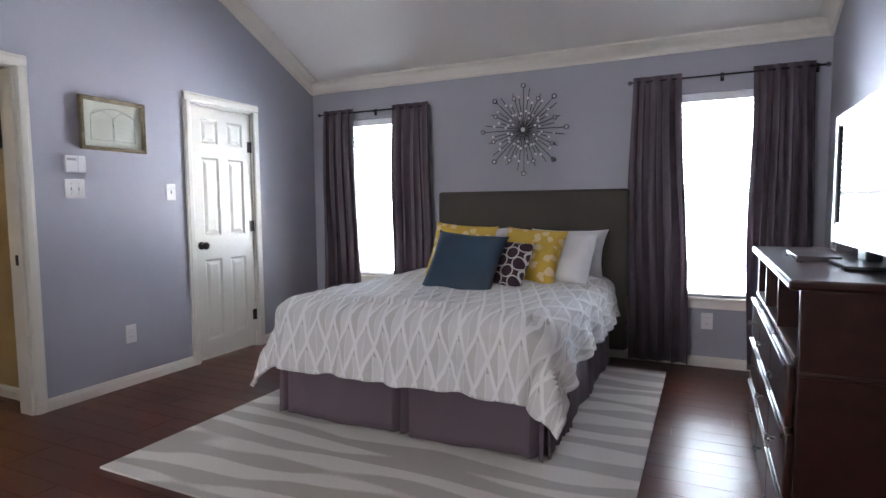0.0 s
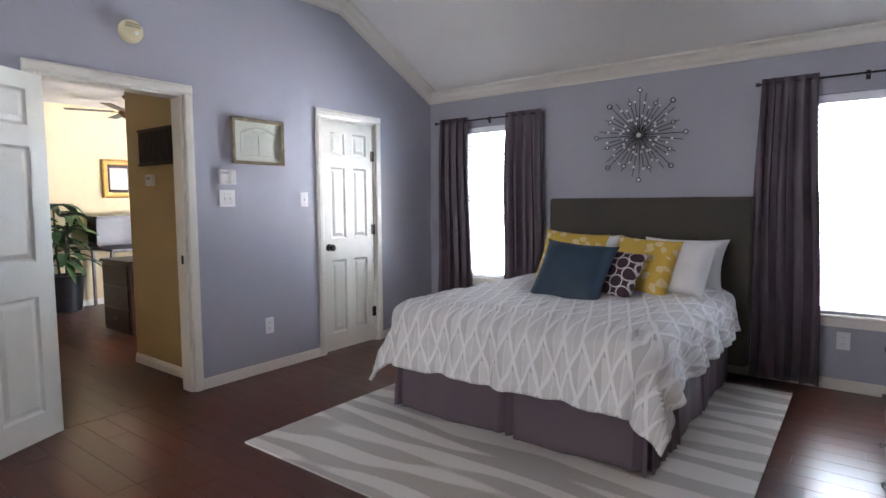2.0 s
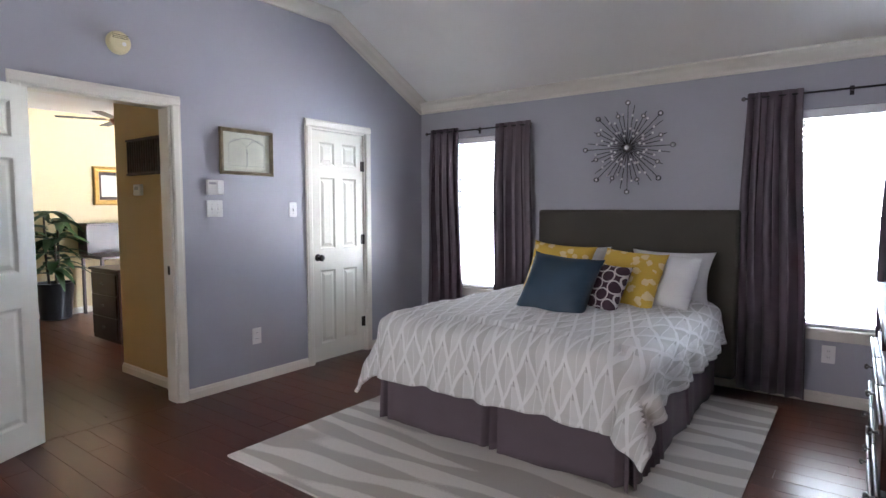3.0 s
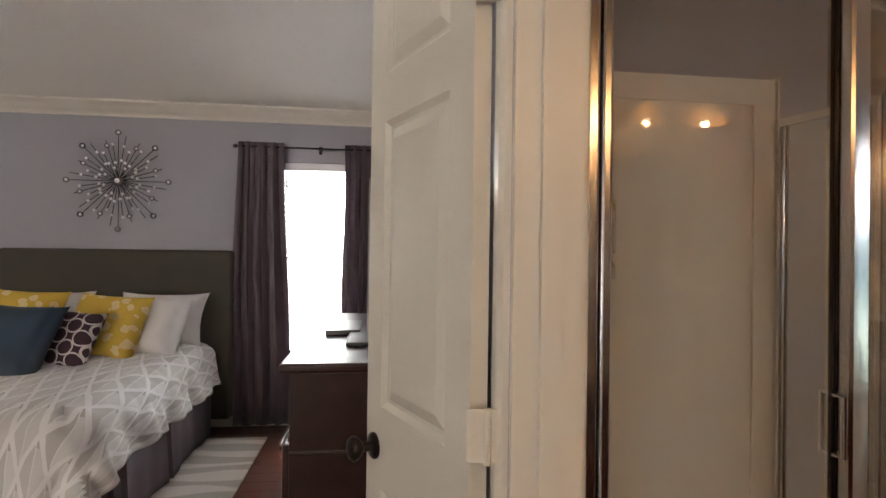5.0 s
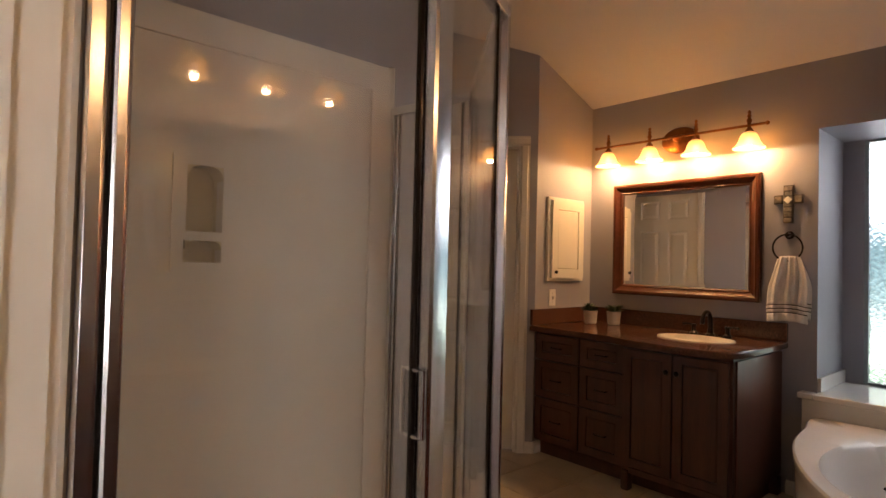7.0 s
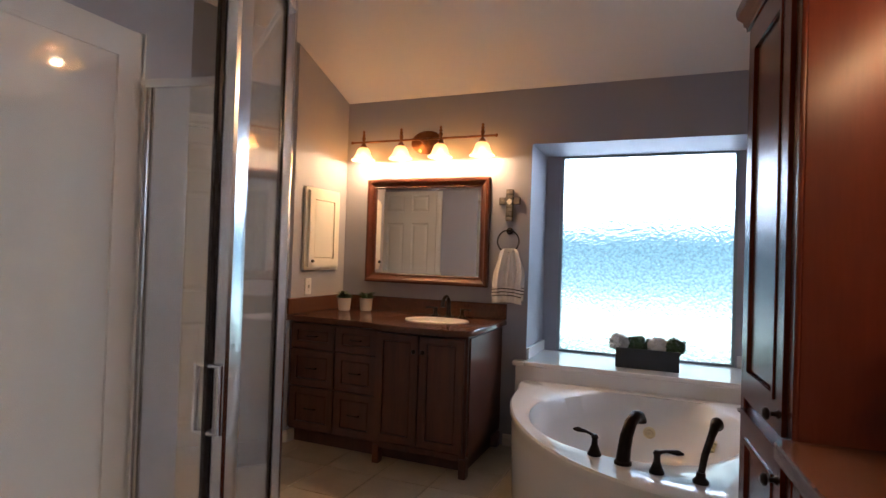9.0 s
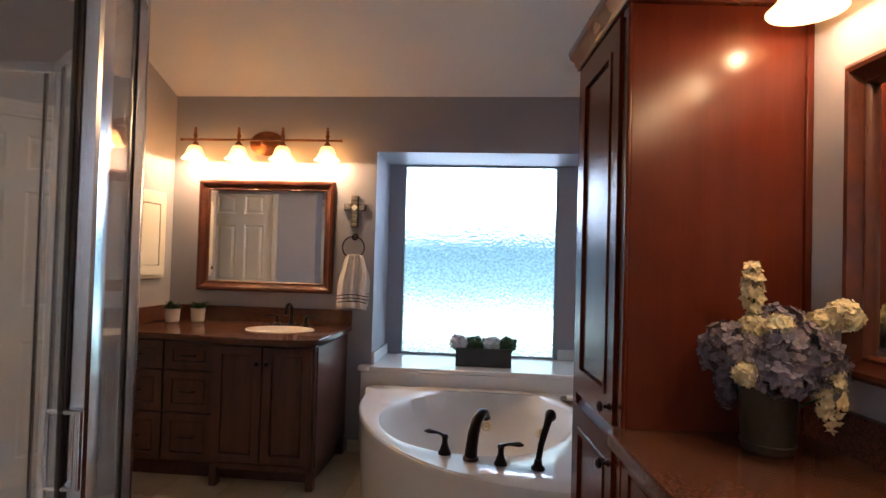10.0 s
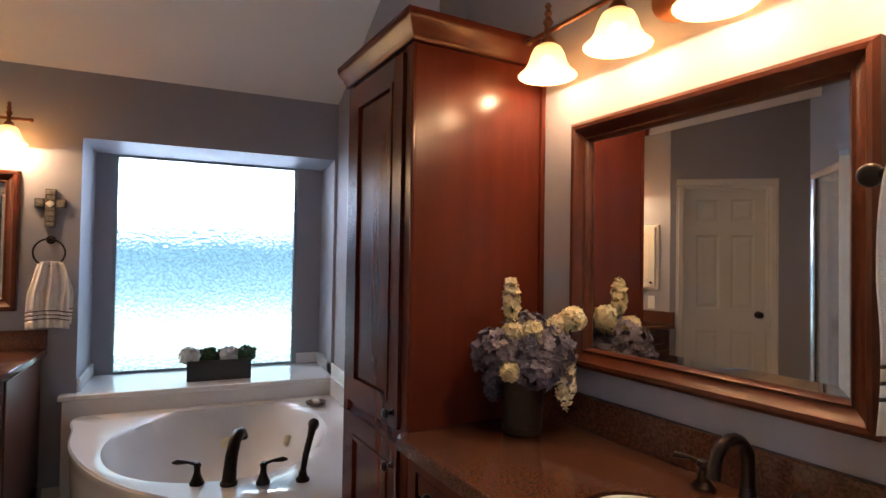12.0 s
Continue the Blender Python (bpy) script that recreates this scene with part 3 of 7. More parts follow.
def sash_window(name, x0, x1, z0, z1, y):
    root = tagged(thing(name, (0, 0, 0), "white sash window with raised blind and pale sill", "window"), kind="structure")
    bm = bmesh.new()
    pierced(bm, x0, x1, z0, z1, [(x0 + 0.03, x1 - 0.03, z0 + 0.03, (z0 + z1) / 2 - 0.02), (x0 + 0.03, x1 - 0.03, (z0 + z1) / 2 + 0.02, z1 - 0.03)], lambda b, a, c, d, e: box(b, a, c, y + 0.085, y + 0.115, d, e))
    part("window_frame", bm, TRIM, root, smooth=False)
    for a, b in ((z0 + 0.03, (z0 + z1) / 2 - 0.02), ((z0 + z1) / 2 + 0.02, z1 - 0.03)):
        bm = bmesh.new()
        box(bm, x0 + 0.03, x1 - 0.03, y + 0.097, y + 0.103, a, b)
        p = part("pane", bm, CLEAR, root, "clear glass pane", smooth=False)
        p.visible_shadow = False
    part("window_sill", rbox(x0 - 0.03, x1 + 0.03, y - 0.035, y + 0.08, z0 - 0.022, z0, 0.006), TRIM, root, smooth=True)
    part("apron", rbox(x0 - 0.015, x1 + 0.015, y - 0.014, y - 0.0005, z0 - 0.085, z0 - 0.022, 0.004), TRIM, root)
    return root


def blind(x0, x1, z0, z1, y, n):
    root = thing("window_blind", ((x0 + x1) / 2, y, z0), "white slatted window blind, lowered and tilted open", "blind", "bedroom window blinds")
    w = (x1 - x0) / 2 - 0.008
    h = z1 - z0
    part("head_rail", rbox(-w, w, -0.028, 0.028, h - 0.06, h - 0.002, 0.004), BLIND, root)
    part("bottom_rail", rbox(-w, w, -0.022, 0.022, 0.005, 0.02, 0.004), BLIND, root)
    bm = bmesh.new()
    box(bm, -w, w, -0.022, 0.022, -0.0012, 0.0012, Matrix.Rotation(radians(-14), 4, "X"))
    me = mesh_of(bm, BLIND, False, "slat")
    for i in range(n):
        o = new("slat", me)
        o.parent = root
        o.location = (0, 0, 0.04 + (h - 0.12) * i / (n - 1))
    for x in (-w * 0.6, w * 0.6):
        bm = bmesh.new()
        tube(bm, [(x, -0.024, 0.02), (x, -0.024, h - 0.05)], 0.0012, 5)
        part("cord", bm, BLIND, root)
    return root


for nm, x0, x1, z0, z1 in (("window_1", -2.27, -1.74, 0.555, 2.03), ("window_2", 0.62, 1.14, 0.52, 2.01)):
    sash_window(nm, x0, x1, z0, z1, YB)
    blind(x0, x1, z0, z1, YB + 0.045, 36)
    backdrop("backdrop_" + nm, Matrix.Translation(((x0 + x1) / 2, YB + 1.08, (z0 + z1) / 2 + 0.1)), 1.9, 2.2, GLOW_BED, "plain bright sky outside the bedroom window")
    backdrop("backdrop_ground_" + nm, Matrix.Translation(((x0 + x1) / 2, YB + 0.62, z0 - 0.12)) @ Matrix.Rotation(radians(90), 4, "X"), 1.3, 0.9, FILL_GROUND, "glowing panel added below the bedroom window to light the ceiling")
# unseen rear window and its glowing panel, added to brighten bed wall and ceiling
sash_window("window_rear_unseen", -2.5, -0.3, 0.5, 2.45, YS - 0.14)
backdrop("backdrop_window_3", Matrix.Translation((-1.4, YS - 0.45, 1.5)), 2.4, 2.2, FILL_REAR, "glowing fill panel outside the added, unseen rear window")
# far room lit by an added window out of view, with a glowing panel behind
backdrop("backdrop_far_room", Matrix.Translation((-5.4, 7.3, 1.45)), 2.8, 1.6, FILL_HALL, "glowing panel added out of view to light the far room")
wfar = tagged(thing("window_far_unseen", (0, 0, 0), "plain white frame of an added, unseen window in the far room", "window"), kind="structure")
bm = bmesh.new()
pierced(bm, -6.6, -4.2, 0.8, 2.1, [(-6.55, -5.42, 0.85, 2.05), (-5.38, -4.25, 0.85, 2.05)], lambda b, a, c, d, e: box(b, a, c, 6.93, 6.97, d, e))
part("window_frame", bm, TRIM, wfar, smooth=False)

# bathroom picture window
wb = tagged(thing("window_bath", (5.66, 2.39, 0.6), "large fixed pebbled-glass window over the tub", "window"), kind="structure")
bm = bmesh.new()
pierced(bm, 1.80, 2.99, 0.594, 2.042, [(1.822, 2.968, 0.606, 2.028)], lambda b, a, c, d, e: box(b, 5.667, 5.71, a, c, d, e))
bm.transform(Matrix.Translation((-5.66, -2.39, -0.6)))
part("window_frame", bm, material("aluminium_frame", (0.30, 0.36, 0.38), 0.4, metal=0.5), wb, smooth=False)
bm = bmesh.new()
box(bm, 5.685, 5.693, 1.822, 2.968, 0.606, 2.028)
bm.transform(Matrix.Translation((-5.66, -2.39, -0.6)))
pane = part("pane", bm, FROST, wb, "pebbled privacy glass", smooth=False)
pane.visible_shadow = False
pane.data.materials.append(glass_material("flat_pane_back", 0.0, (0.97, 0.99, 1.0)))
for q in pane.data.polygons:
    q.material_index = 0 if q.normal.x < -0.5 else 1
m = bpy.data.materials.new("garden_daylight")
m.use_nodes = True
nt = m.node_tree
b = nt.nodes["Principled BSDF"]
tc = nt.nodes.new("ShaderNodeTexCoord")
sep = nt.nodes.new("ShaderNodeSeparateXYZ")
ns = nt.nodes.new("ShaderNodeTexNoise")
ns.inputs["Scale"].default_value = 2.2
nt.links.new(tc.outputs["Object"], ns.inputs["Vector"])
nt.links.new(tc.outputs["Object"], sep.inputs[0])
mad = nt.nodes.new("ShaderNodeMath")
mad.operation = "MULTIPLY_ADD"
mad.inputs[1].default_value = 0.10
nt.links.new(ns.outputs["Fac"], mad.inputs[0])
nt.links.new(sep.outputs["Z"], mad.inputs[2])
mr = nt.nodes.new("ShaderNodeMapRange")
mr.inputs["From Min"].default_value, mr.inputs["From Max"].default_value = -1.1, 1.1
nt.links.new(mad.outputs[0], mr.inputs["Value"])
rp = nt.nodes.new("ShaderNodeValToRGB")
els = rp.color_ramp.elements
els[0].position, els[0].color = 0.0, (0.05, 0.09, 0.065, 1)
els[1].position, els[1].color = 1.0, (0.88, 0.95, 1, 1)
for p, c in ((0.17, (0.06, 0.10, 0.075)), (0.24, (0.28, 0.33, 0.30)), (0.30, (0.12, 0.16, 0.16)), (0.36, (0.06, 0.092, 0.098)), (0.46, (0.040, 0.068, 0.076)), (0.60, (0.026, 0.049, 0.058)), (0.655, (0.052, 0.084, 0.10)), (0.68, (0.80, 0.90, 1.0))):
    e = els.new(p)
    e.color = (*c, 1)
nt.links.new(mr.outputs[0], rp.inputs[0])
nt.links.new(rp.outputs[0], b.inputs["Emission Color"])
b.inputs["Emission Strength"].default_value = BATH_GLOW
b.inputs["Base Color"].default_value = (0, 0, 0, 1)
bd = new("backdrop_bath", mesh_of((lambda q: (box(q, -0.005, 0.005, -1.3, 1.3, -1.1, 1.1), q)[1])(bmesh.new()), m))
bd.location = (6.25, 2.39, 1.35)
tagged(bd, "plain blurred garden and sky outside the bathroom", "garden backdrop", "", "structure")

# ---- bedroom: bed ----
def pattern_material(name, kind):
    m = bpy.data.materials.new(name)
    m.use_nodes = True
    nt = m.node_tree
    L = nt.links.new
    b = nt.nodes["Principled BSDF"]
    b.inputs["Roughness"].default_value = 0.85

    def math_node(op, a, c=None, d=None):
        n = nt.nodes.new("ShaderNodeMath")
        n.operation = op
        for i, v in enumerate((a, c, d)):
            if v is None:
                continue
            if isinstance(v, (int, float)):
                n.inputs[i].default_value = v
            else:
                L(v, n.inputs[i])
        return n.outputs[0]

    def mixc(f, a, c):
        n = nt.nodes.new("ShaderNodeMix")
        n.data_type = "RGBA"
        L(f, n.inputs[0])
        for i, v in ((6, a), (7, c)):
            if isinstance(v, tuple):
                n.inputs[i].default_value = (*v, 1)
            else:
                L(v, n.inputs[i])
        return n.outputs[2]

    uv = nt.nodes.new("ShaderNodeUVMap") if kind != "rug" else nt.nodes.new("ShaderNodeTexCoord")
    src = uv.outputs["UV"] if kind != "rug" else uv.outputs["Object"]
    sep = nt.nodes.new("ShaderNodeSeparateXYZ")
    L(src, sep.inputs[0])
    u, v = sep.outputs[0], sep.outputs[1]
    fine = nt.nodes.new("ShaderNodeTexNoise")
    fine.inputs["Scale"].default_value = 260
    L(src, fine.inputs["Vector"])
    if kind == "duvet":
        # tall lozenges packed edge to edge, each split along its length into two greys, pale seams between
        W, H = 0.105, 0.29
        warp = nt.nodes.new("ShaderNodeTexNoise")
        warp.inputs["Scale"].default_value = 3.0
        L(src, warp.inputs["Vector"])
        wv = math_node("MULTIPLY_ADD", warp.outputs["Fac"], 0.05, math_node("DIVIDE", v, H))
        cu = math_node("DIVIDE", u, W)
        ka, kb = math_node("ADD", cu, wv), math_node("SUBTRACT", cu, wv)
        fa, fb = math_node("FRACT", ka), math_node("FRACT", kb)
        ca, cb = math_node("FLOOR", ka), math_node("FLOOR", kb)
        across = math_node("SUBTRACT", math_node("ADD", fa, fb), 1.0)
        along = math_node("SUBTRACT", fa, fb)
        edge_a = math_node("SUBTRACT", 0.5, math_node("ABSOLUTE", math_node("SUBTRACT", fa, 0.5)))
        edge_b = math_node("SUBTRACT", 0.5, math_node("ABSOLUTE", math_node("SUBTRACT", fb, 0.5)))
        inside = math_node("GREATER_THAN", math_node("MINIMUM", edge_a, edge_b), 0.085)
        half = math_node("GREATER_THAN", math_node("MULTIPLY_ADD", along, 0.12, across), 0.0)
        rim = math_node("LESS_THAN", math_node("ABSOLUTE", math_node("MULTIPLY_ADD", along, 0.12, across)), 0.035)
        rnd = nt.nodes.new("ShaderNodeTexWhiteNoise")
        rnd.noise_dimensions = "2D"
        cmb = nt.nodes.new("ShaderNodeCombineXYZ")
        L(ca, cmb.inputs[0]), L(cb, cmb.inputs[1])
        L(cmb.outputs[0], rnd.inputs["Vector"])
        grey = mixc(rnd.outputs["Value"], (0.47, 0.455, 0.435), (0.60, 0.585, 0.57))
        pale = mixc(rnd.outputs["Value"], (0.66, 0.645, 0.635), (0.55, 0.535, 0.52))
        two = mixc(half, grey, pale)
        tip = math_node("GREATER_THAN", along, 0.62)
        two = mixc(tip, two, (0.40, 0.385, 0.365))
        c = mixc(inside, (0.76, 0.75, 0.745), two)
        c = mixc(math_node("MULTIPLY", rim, inside), c, (0.74, 0.73, 0.725))
        big = nt.nodes.new("ShaderNodeTexNoise")
        big.inputs["Scale"].default_value = 30
        L(src, big.inputs["Vector"])
        c = mixc(math_node("MULTIPLY", big.outputs["Fac"], 0.25), c, (0.74, 0.73, 0.725))
    elif kind == "rug":
        mp = nt.nodes.new("ShaderNodeMapping")
        mp.inputs["Scale"].default_value = (0.55, 1.5, 1)
        L(src, mp.inputs[0])
        drift, taper, tone = [nt.nodes.new("ShaderNodeTexNoise") for _ in range(3)]
        for n, sc in ((drift, 1.5), (taper, 3.2), (tone, 2.1)):
            n.inputs["Scale"].default_value, n.inputs["Detail"].default_value = sc, 0.5
            L(mp.outputs[0], n.inputs["Vector"])
        wob = nt.nodes.new("ShaderNodeTexNoise")
        wob.inputs["Scale"].default_value, wob.inputs["Detail"].default_value = 90, 3
        L(src, wob.inputs["Vector"])
        phase = math_node("MULTIPLY_ADD", drift.outputs["Fac"], 11.0, math_node("MULTIPLY", v, 30.0))
        f = math_node("MULTIPLY_ADD", math_node("SINE", phase), 0.5, math_node("MULTIPLY", taper.outputs["Fac"], 2.2))
        f = math_node("MULTIPLY_ADD", wob.outputs["Fac"], 0.30, f)
        ramp = nt.nodes.new("ShaderNodeValToRGB")
        e = ramp.color_ramp.elements
        e[0].position, e[0].color = 0.40, (0, 0, 0, 1)
        e[1].position, e[1].color = 0.47, (1, 1, 1, 1)
        L(math_node("MULTIPLY", f, 0.345), ramp.inputs[0])
        dark = mixc(tone.outputs["Fac"], (0.40, 0.345, 0.285), (0.42, 0.41, 0.40))
        light = mixc(wob.outputs["Fac"], (0.56, 0.53, 0.485), (0.68, 0.655, 0.61))
        c = mixc(ramp.outputs[0], dark, light)
    elif kind == "yellow":
        vo = nt.nodes.new("ShaderNodeTexVoronoi")
        vo.inputs["Scale"].default_value = 15
        L(src, vo.inputs["Vector"])
        no = nt.nodes.new("ShaderNodeTexNoise")
        no.inputs["Scale"].default_value, no.inputs["Detail"].default_value = 22, 2
        L(src, no.inputs["Vector"])
        f = math_node("GREATER_THAN", math_node("ADD", vo.outputs["Distance"], math_node("MULTIPLY", no.outputs["Fac"], 0.55)), 0.66)
        c = mixc(f, (0.72, 0.58, 0.32), (0.60, 0.39, 0.06))
    else:
        # linked rings on plum
        W = 0.125
        rings = None
        for ox, oy in ((0, 0), (0.5, 0.5)):
            fu = math_node("SUBTRACT", math_node("FRACT", math_node("ADD", math_node("DIVIDE", u, W), ox)), 0.5)
            fv = math_node("SUBTRACT", math_node("FRACT", math_node("ADD", math_node("DIVIDE", v, W), oy)), 0.5)
            r = math_node("SQRT", math_node("ADD", math_node("MULTIPLY", fu, fu), math_node("MULTIPLY", fv, fv)))
            k = math_node("LESS_THAN", math_node("ABSOLUTE", math_node("SUBTRACT", r, 0.33)), 0.035)
            rings = k if rings is None else math_node("MAXIMUM", rings, k)
        c = mixc(rings, (0.040, 0.016, 0.026), (0.55, 0.50, 0.48))
    hsv = nt.nodes.new("ShaderNodeHueSaturation")
    L(c, hsv.inputs["Color"])
    L(math_node("MULTIPLY_ADD", fine.outputs["Fac"], 0.25, 0.88), hsv.inputs["Value"])
    L(hsv.outputs[0], b.inputs["Base Color"])
    bp = nt.nodes.new("ShaderNodeBump")
    bp.inputs["Strength"].default_value, bp.inputs["Distance"].default_value = 0.25, 0.003
    L(fine.outputs["Fac"], bp.inputs["Height"])
    L(bp.outputs[0], b.inputs["Normal"])
    return m


DUVET = pattern_material("leaf_print_duvet", "duvet")
RUG = pattern_material("wavy_striped_rug", "rug")
YELLOW = pattern_material("yellow_floral_cloth", "yellow")
RINGS = pattern_material("plum_ring_embroidery", "rings")

BX0, BX1, BY0, BY1 = -1.40, 0.165, 4.30, 6.12
bed = thing("bed", ((BX0 + BX1) / 2, 5.2, 0), "double bed with olive-grey upholstered headboard and mauve skirt", "bed")
bed_inv = Matrix.Translation((-(BX0 + BX1) / 2, -5.2, 0))


def bedpart(name, bm, mat, label="", smooth=True):
    bm.transform(bed_inv)
    return part(name, bm, mat, bed, label, smooth)


bedpart("headboard", rbox(-1.27, 0.298, 6.15, 6.26, 0.10, 1.325, 0.025, 3), HEADB, "olive-grey fabric headboard")
bedpart("mattress", rbox(BX0 + 0.03, BX1 - 0.03, BY0 + 0.03, 6.14, 0.36, 0.62, 0.06, 3), WHITE_CLOTH, "white mattress under the duvet")
bedpart("bed_base", rbox(BX0 + 0.05, BX1 - 0.05, BY0 + 0.05, 6.12, 0.06, 0.358, 0.02, 2), SKIRT)


def skirt(x0, y0, x1, y1, pleats, seed, n=90):
    rnd = random.Random(seed)
    bm = bmesh.new()
    d = Vector((x1 - x0, y1 - y0, 0))
    out = Vector((d.y, -d.x, 0)).normalized()
    ln = d.length
    grid = []
    ph = rnd.random() * 6
    for i in range(n + 1):
        s = i / n
        col = []
        dip = 0
        for p in pleats:
            q = (s - p) * ln
            dip += 0.05 * math.exp(-(q / 0.012) ** 2) - 0.014 * math.exp(-((abs(q) - 0.035) / 0.02) ** 2)
        for j in range(9):
            t = j / 8
            w = 0.006 * math.sin(ph + s * ln * 11 + 1.2 * t) * t + 0.004 * math.sin(s * ln * 27 + ph * 2)
            p = Vector((x0, y0, 0)) + d * s + out * (0.012 * t + w - dip * (0.3 + 0.7 * t))
            p.z = 0.40 - (0.385 - 0.006 * math.sin(s * ln * 9 + ph)) * t
            col.append(bm.verts.new(p))
        grid.append(col)
    for a, b in zip(grid, grid[1:]):
        for j in range(8):
            bm.faces.new((a[j], b[j], b[j + 1], a[j + 1]))
    o = bedpart("bed_skirt", bm, SKIRT, "mauve pleated bed skirt")
    md = o.modifiers.new("thick", "SOLIDIFY")
    md.thickness = 0.004


skirt(BX0, BY0, BX1, BY0, [0.02, 0.5, 0.53, 0.975], 3)
skirt(BX1, BY0, BX1, BY1, [0.03, 0.09, 0.16, 0.23, 0.55], 4)
skirt(BX0, BY1, BX0, BY0, [0.5, 0.94], 5)

# duvet: one sheet over the mattress, hanging on three sides, with soft folds
bm = bmesh.new()
uvl = bm.loops.layers.uv.new("UVMap")
W, Ln, TOPZ = BX1 - BX0, 6.02 - BY0, 0.665
OV, OR = 0.335, 0.25
NU, NV = 150, 130


def duvet_point(u, v):
    """u across, from -OV to W + OR; v from the foot, -OV, to the pillows, Ln."""
    rr = 0.10
    cx = min(max(u, rr), W - rr)
    cy = max(v, rr)
    du, dv = u - cx, v - cy
    d = math.hypot(du, dv)
    n1 = noise.noise(Vector((u * 3.1, v * 3.1, 0.3)))
    n2 = noise.noise(Vector((u * 8.5, v * 8.5, 4.3)))
    n3 = noise.noise(Vector((u * 19, v * 19, 8.1)))
    if d < 1e-6:
        z = TOPZ + 0.014 * n1 + 0.008 * n2 + 0.003 * n3 + 0.05 * math.sin(math.pi * min(max(u / W, 0), 1)) * 0.5
        return Vector((BX0 + u, BY0 + v, z))
    ex, ey = du / d, dv / d
    arc = min(d, rr * math.pi / 2)
    ang = arc / rr
    drop = max(0.0, d - rr * math.pi / 2)
    along = u if abs(dv) > abs(du) else v
    fold = (0.020 * math.sin(along * 15 + 2.2 * n1) + 0.012 * math.sin(along * 31 + 3 * n1)) * min(1.0, drop / 0.15)
    corner = abs(ex * ey) * 2
    drop += 0.05 * corner * (u > cx)
    flare = 0.045 + (0.055 + 0.05 * corner) * (drop / 0.3)
    side = rr * math.sin(ang) + flare * min(1, d / 0.1) + fold + 0.010 * n2 + 0.004 * n3
    z = TOPZ + 0.014 * n1 * max(0, 1 - ang) - rr * (1 - math.cos(ang)) - drop * (0.93 - 0.10 * corner) + 0.012 * n2 + 0.004 * n3
    return Vector((BX0 + cx + ex * side, BY0 + cy + ey * side, z))


grid = []
for i in range(NU + 1):
    col = []
    for j in range(NV + 1):
        u = -OV + (W + OV + OR) * i / NU
        v = -OV + (Ln + OV) * j / NV
        # rounded sheet corners at the foot
        col.append((bm.verts.new(duvet_point(u, v)), u, v))
    grid.append(col)
for i in range(NU):
    for j in range(NV):
        q = (grid[i][j], grid[i + 1][j], grid[i + 1][j + 1], grid[i][j + 1])
        f = bm.faces.new([x[0] for x in q])
        for lp, x in zip(f.loops, q):
            lp[uvl].uv = (x[1], x[2])
duvet = tagged(part("duvet", bm, DUVET, None), "white duvet printed with grey leaf lozenges on the bed", "duvet")
md = duvet.modifiers.new("thick", "SOLIDIFY")
md.thickness, md.offset = 0.022, 1.0
for p in duvet.data.polygons:
    p.use_smooth = True


def cushion(name, m, w, h, t, mat, label, category, pinch=0.11, group="", seed=0):
    bm = bmesh.new()
    lay = bm.loops.layers.uv.new("UVMap")
    n = 22
    sides = []
    for s in (1, -1):
        g = []
        for i in range(n + 1):
            row = []
            for j in range(n + 1):
                a, b = 2 * i / n - 1, 2 * j / n - 1
                k = 1 - pinch * (1 - a * a) * 0 - pinch * (1 - b * b) * (abs(a) ** 3)
                l = 1 - pinch * (1 - a * a) * (abs(b) ** 3)
                puff = (max(0, 1 - a ** 4) * max(0, 1 - b ** 4)) ** 0.55
                puff *= 1 + 0.10 * noise.noise(Vector((a * 2 + seed, b * 2, s)))
                row.append(bm.verts.new((a * w / 2 * k, s * t / 2 * puff, b * h / 2 * l)))
            g.append(row)
        sides.append(g)
        for i in range(n):
            for j in range(n):
                f = bm.faces.new((g[i][j], g[i + 1][j], g[i + 1][j + 1], g[i][j + 1]))
                for lp, (p, q) in zip(f.loops, ((i, j), (i + 1, j), (i + 1, j + 1), (i, j + 1))):
                    lp[lay].uv = (p / n * w, q / n * h)
    bmesh.ops.remove_doubles(bm, verts=bm.verts[:], dist=0.0004)
    ob = part(name, bm, mat, None)
    ob.matrix_world = m
    return tagged(ob, label, category, group)


# pillows and cushions leaning on the headboard
cushion("pillow", pose(-0.13, 6.0, 0.84, -22, 0, -4), 0.60, 0.40, 0.16, WHITE_CLOTH, "white sleeping pillow propped against the headboard", "pillow", group="pillows on the bed", seed=1)
cushion("pillow", pose(-0.90, 6.01, 0.855, -22, 0, 4), 0.62, 0.38, 0.16, WHITE_CLOTH, "white sleeping pillow behind the yellow cushion", "pillow", group="pillows on the bed", seed=2)
cushion("pillow", pose(-0.10, 5.68, 0.83, -32, 0, -10), 0.46, 0.40, 0.22, WHITE_CLOTH, "plump white pillow beside the yellow cushion", "pillow", 0.02, group="pillows on the bed", seed=3)
cushion("cushion", pose(-0.27, 5.52, 0.85, -28, 3, -10), 0.46, 0.44, 0.19, YELLOW, "yellow floral cushion on the bed", "cushion", group="yellow cushions", seed=4)
cushion("cushion", pose(-0.82, 5.60, 0.865, -26, 4, 2), 0.50, 0.46, 0.18, YELLOW, "yellow floral cushion behind the blue one", "cushion", group="yellow cushions", seed=5)
cushion("cushion", pose(-0.36, 5.25, 0.82, -28, 5, -14), 0.35, 0.36, 0.15, RINGS, "plum cushion embroidered with pale linked rings", "cushion", seed=6)
cushion("cushion", pose(-0.565, 5.05, 0.825, -33, 4, -2), 0.50, 0.49, 0.20, BLUE_CLOTH, "dark teal-blue satin cushion in front", "cushion", 0.15, seed=7)

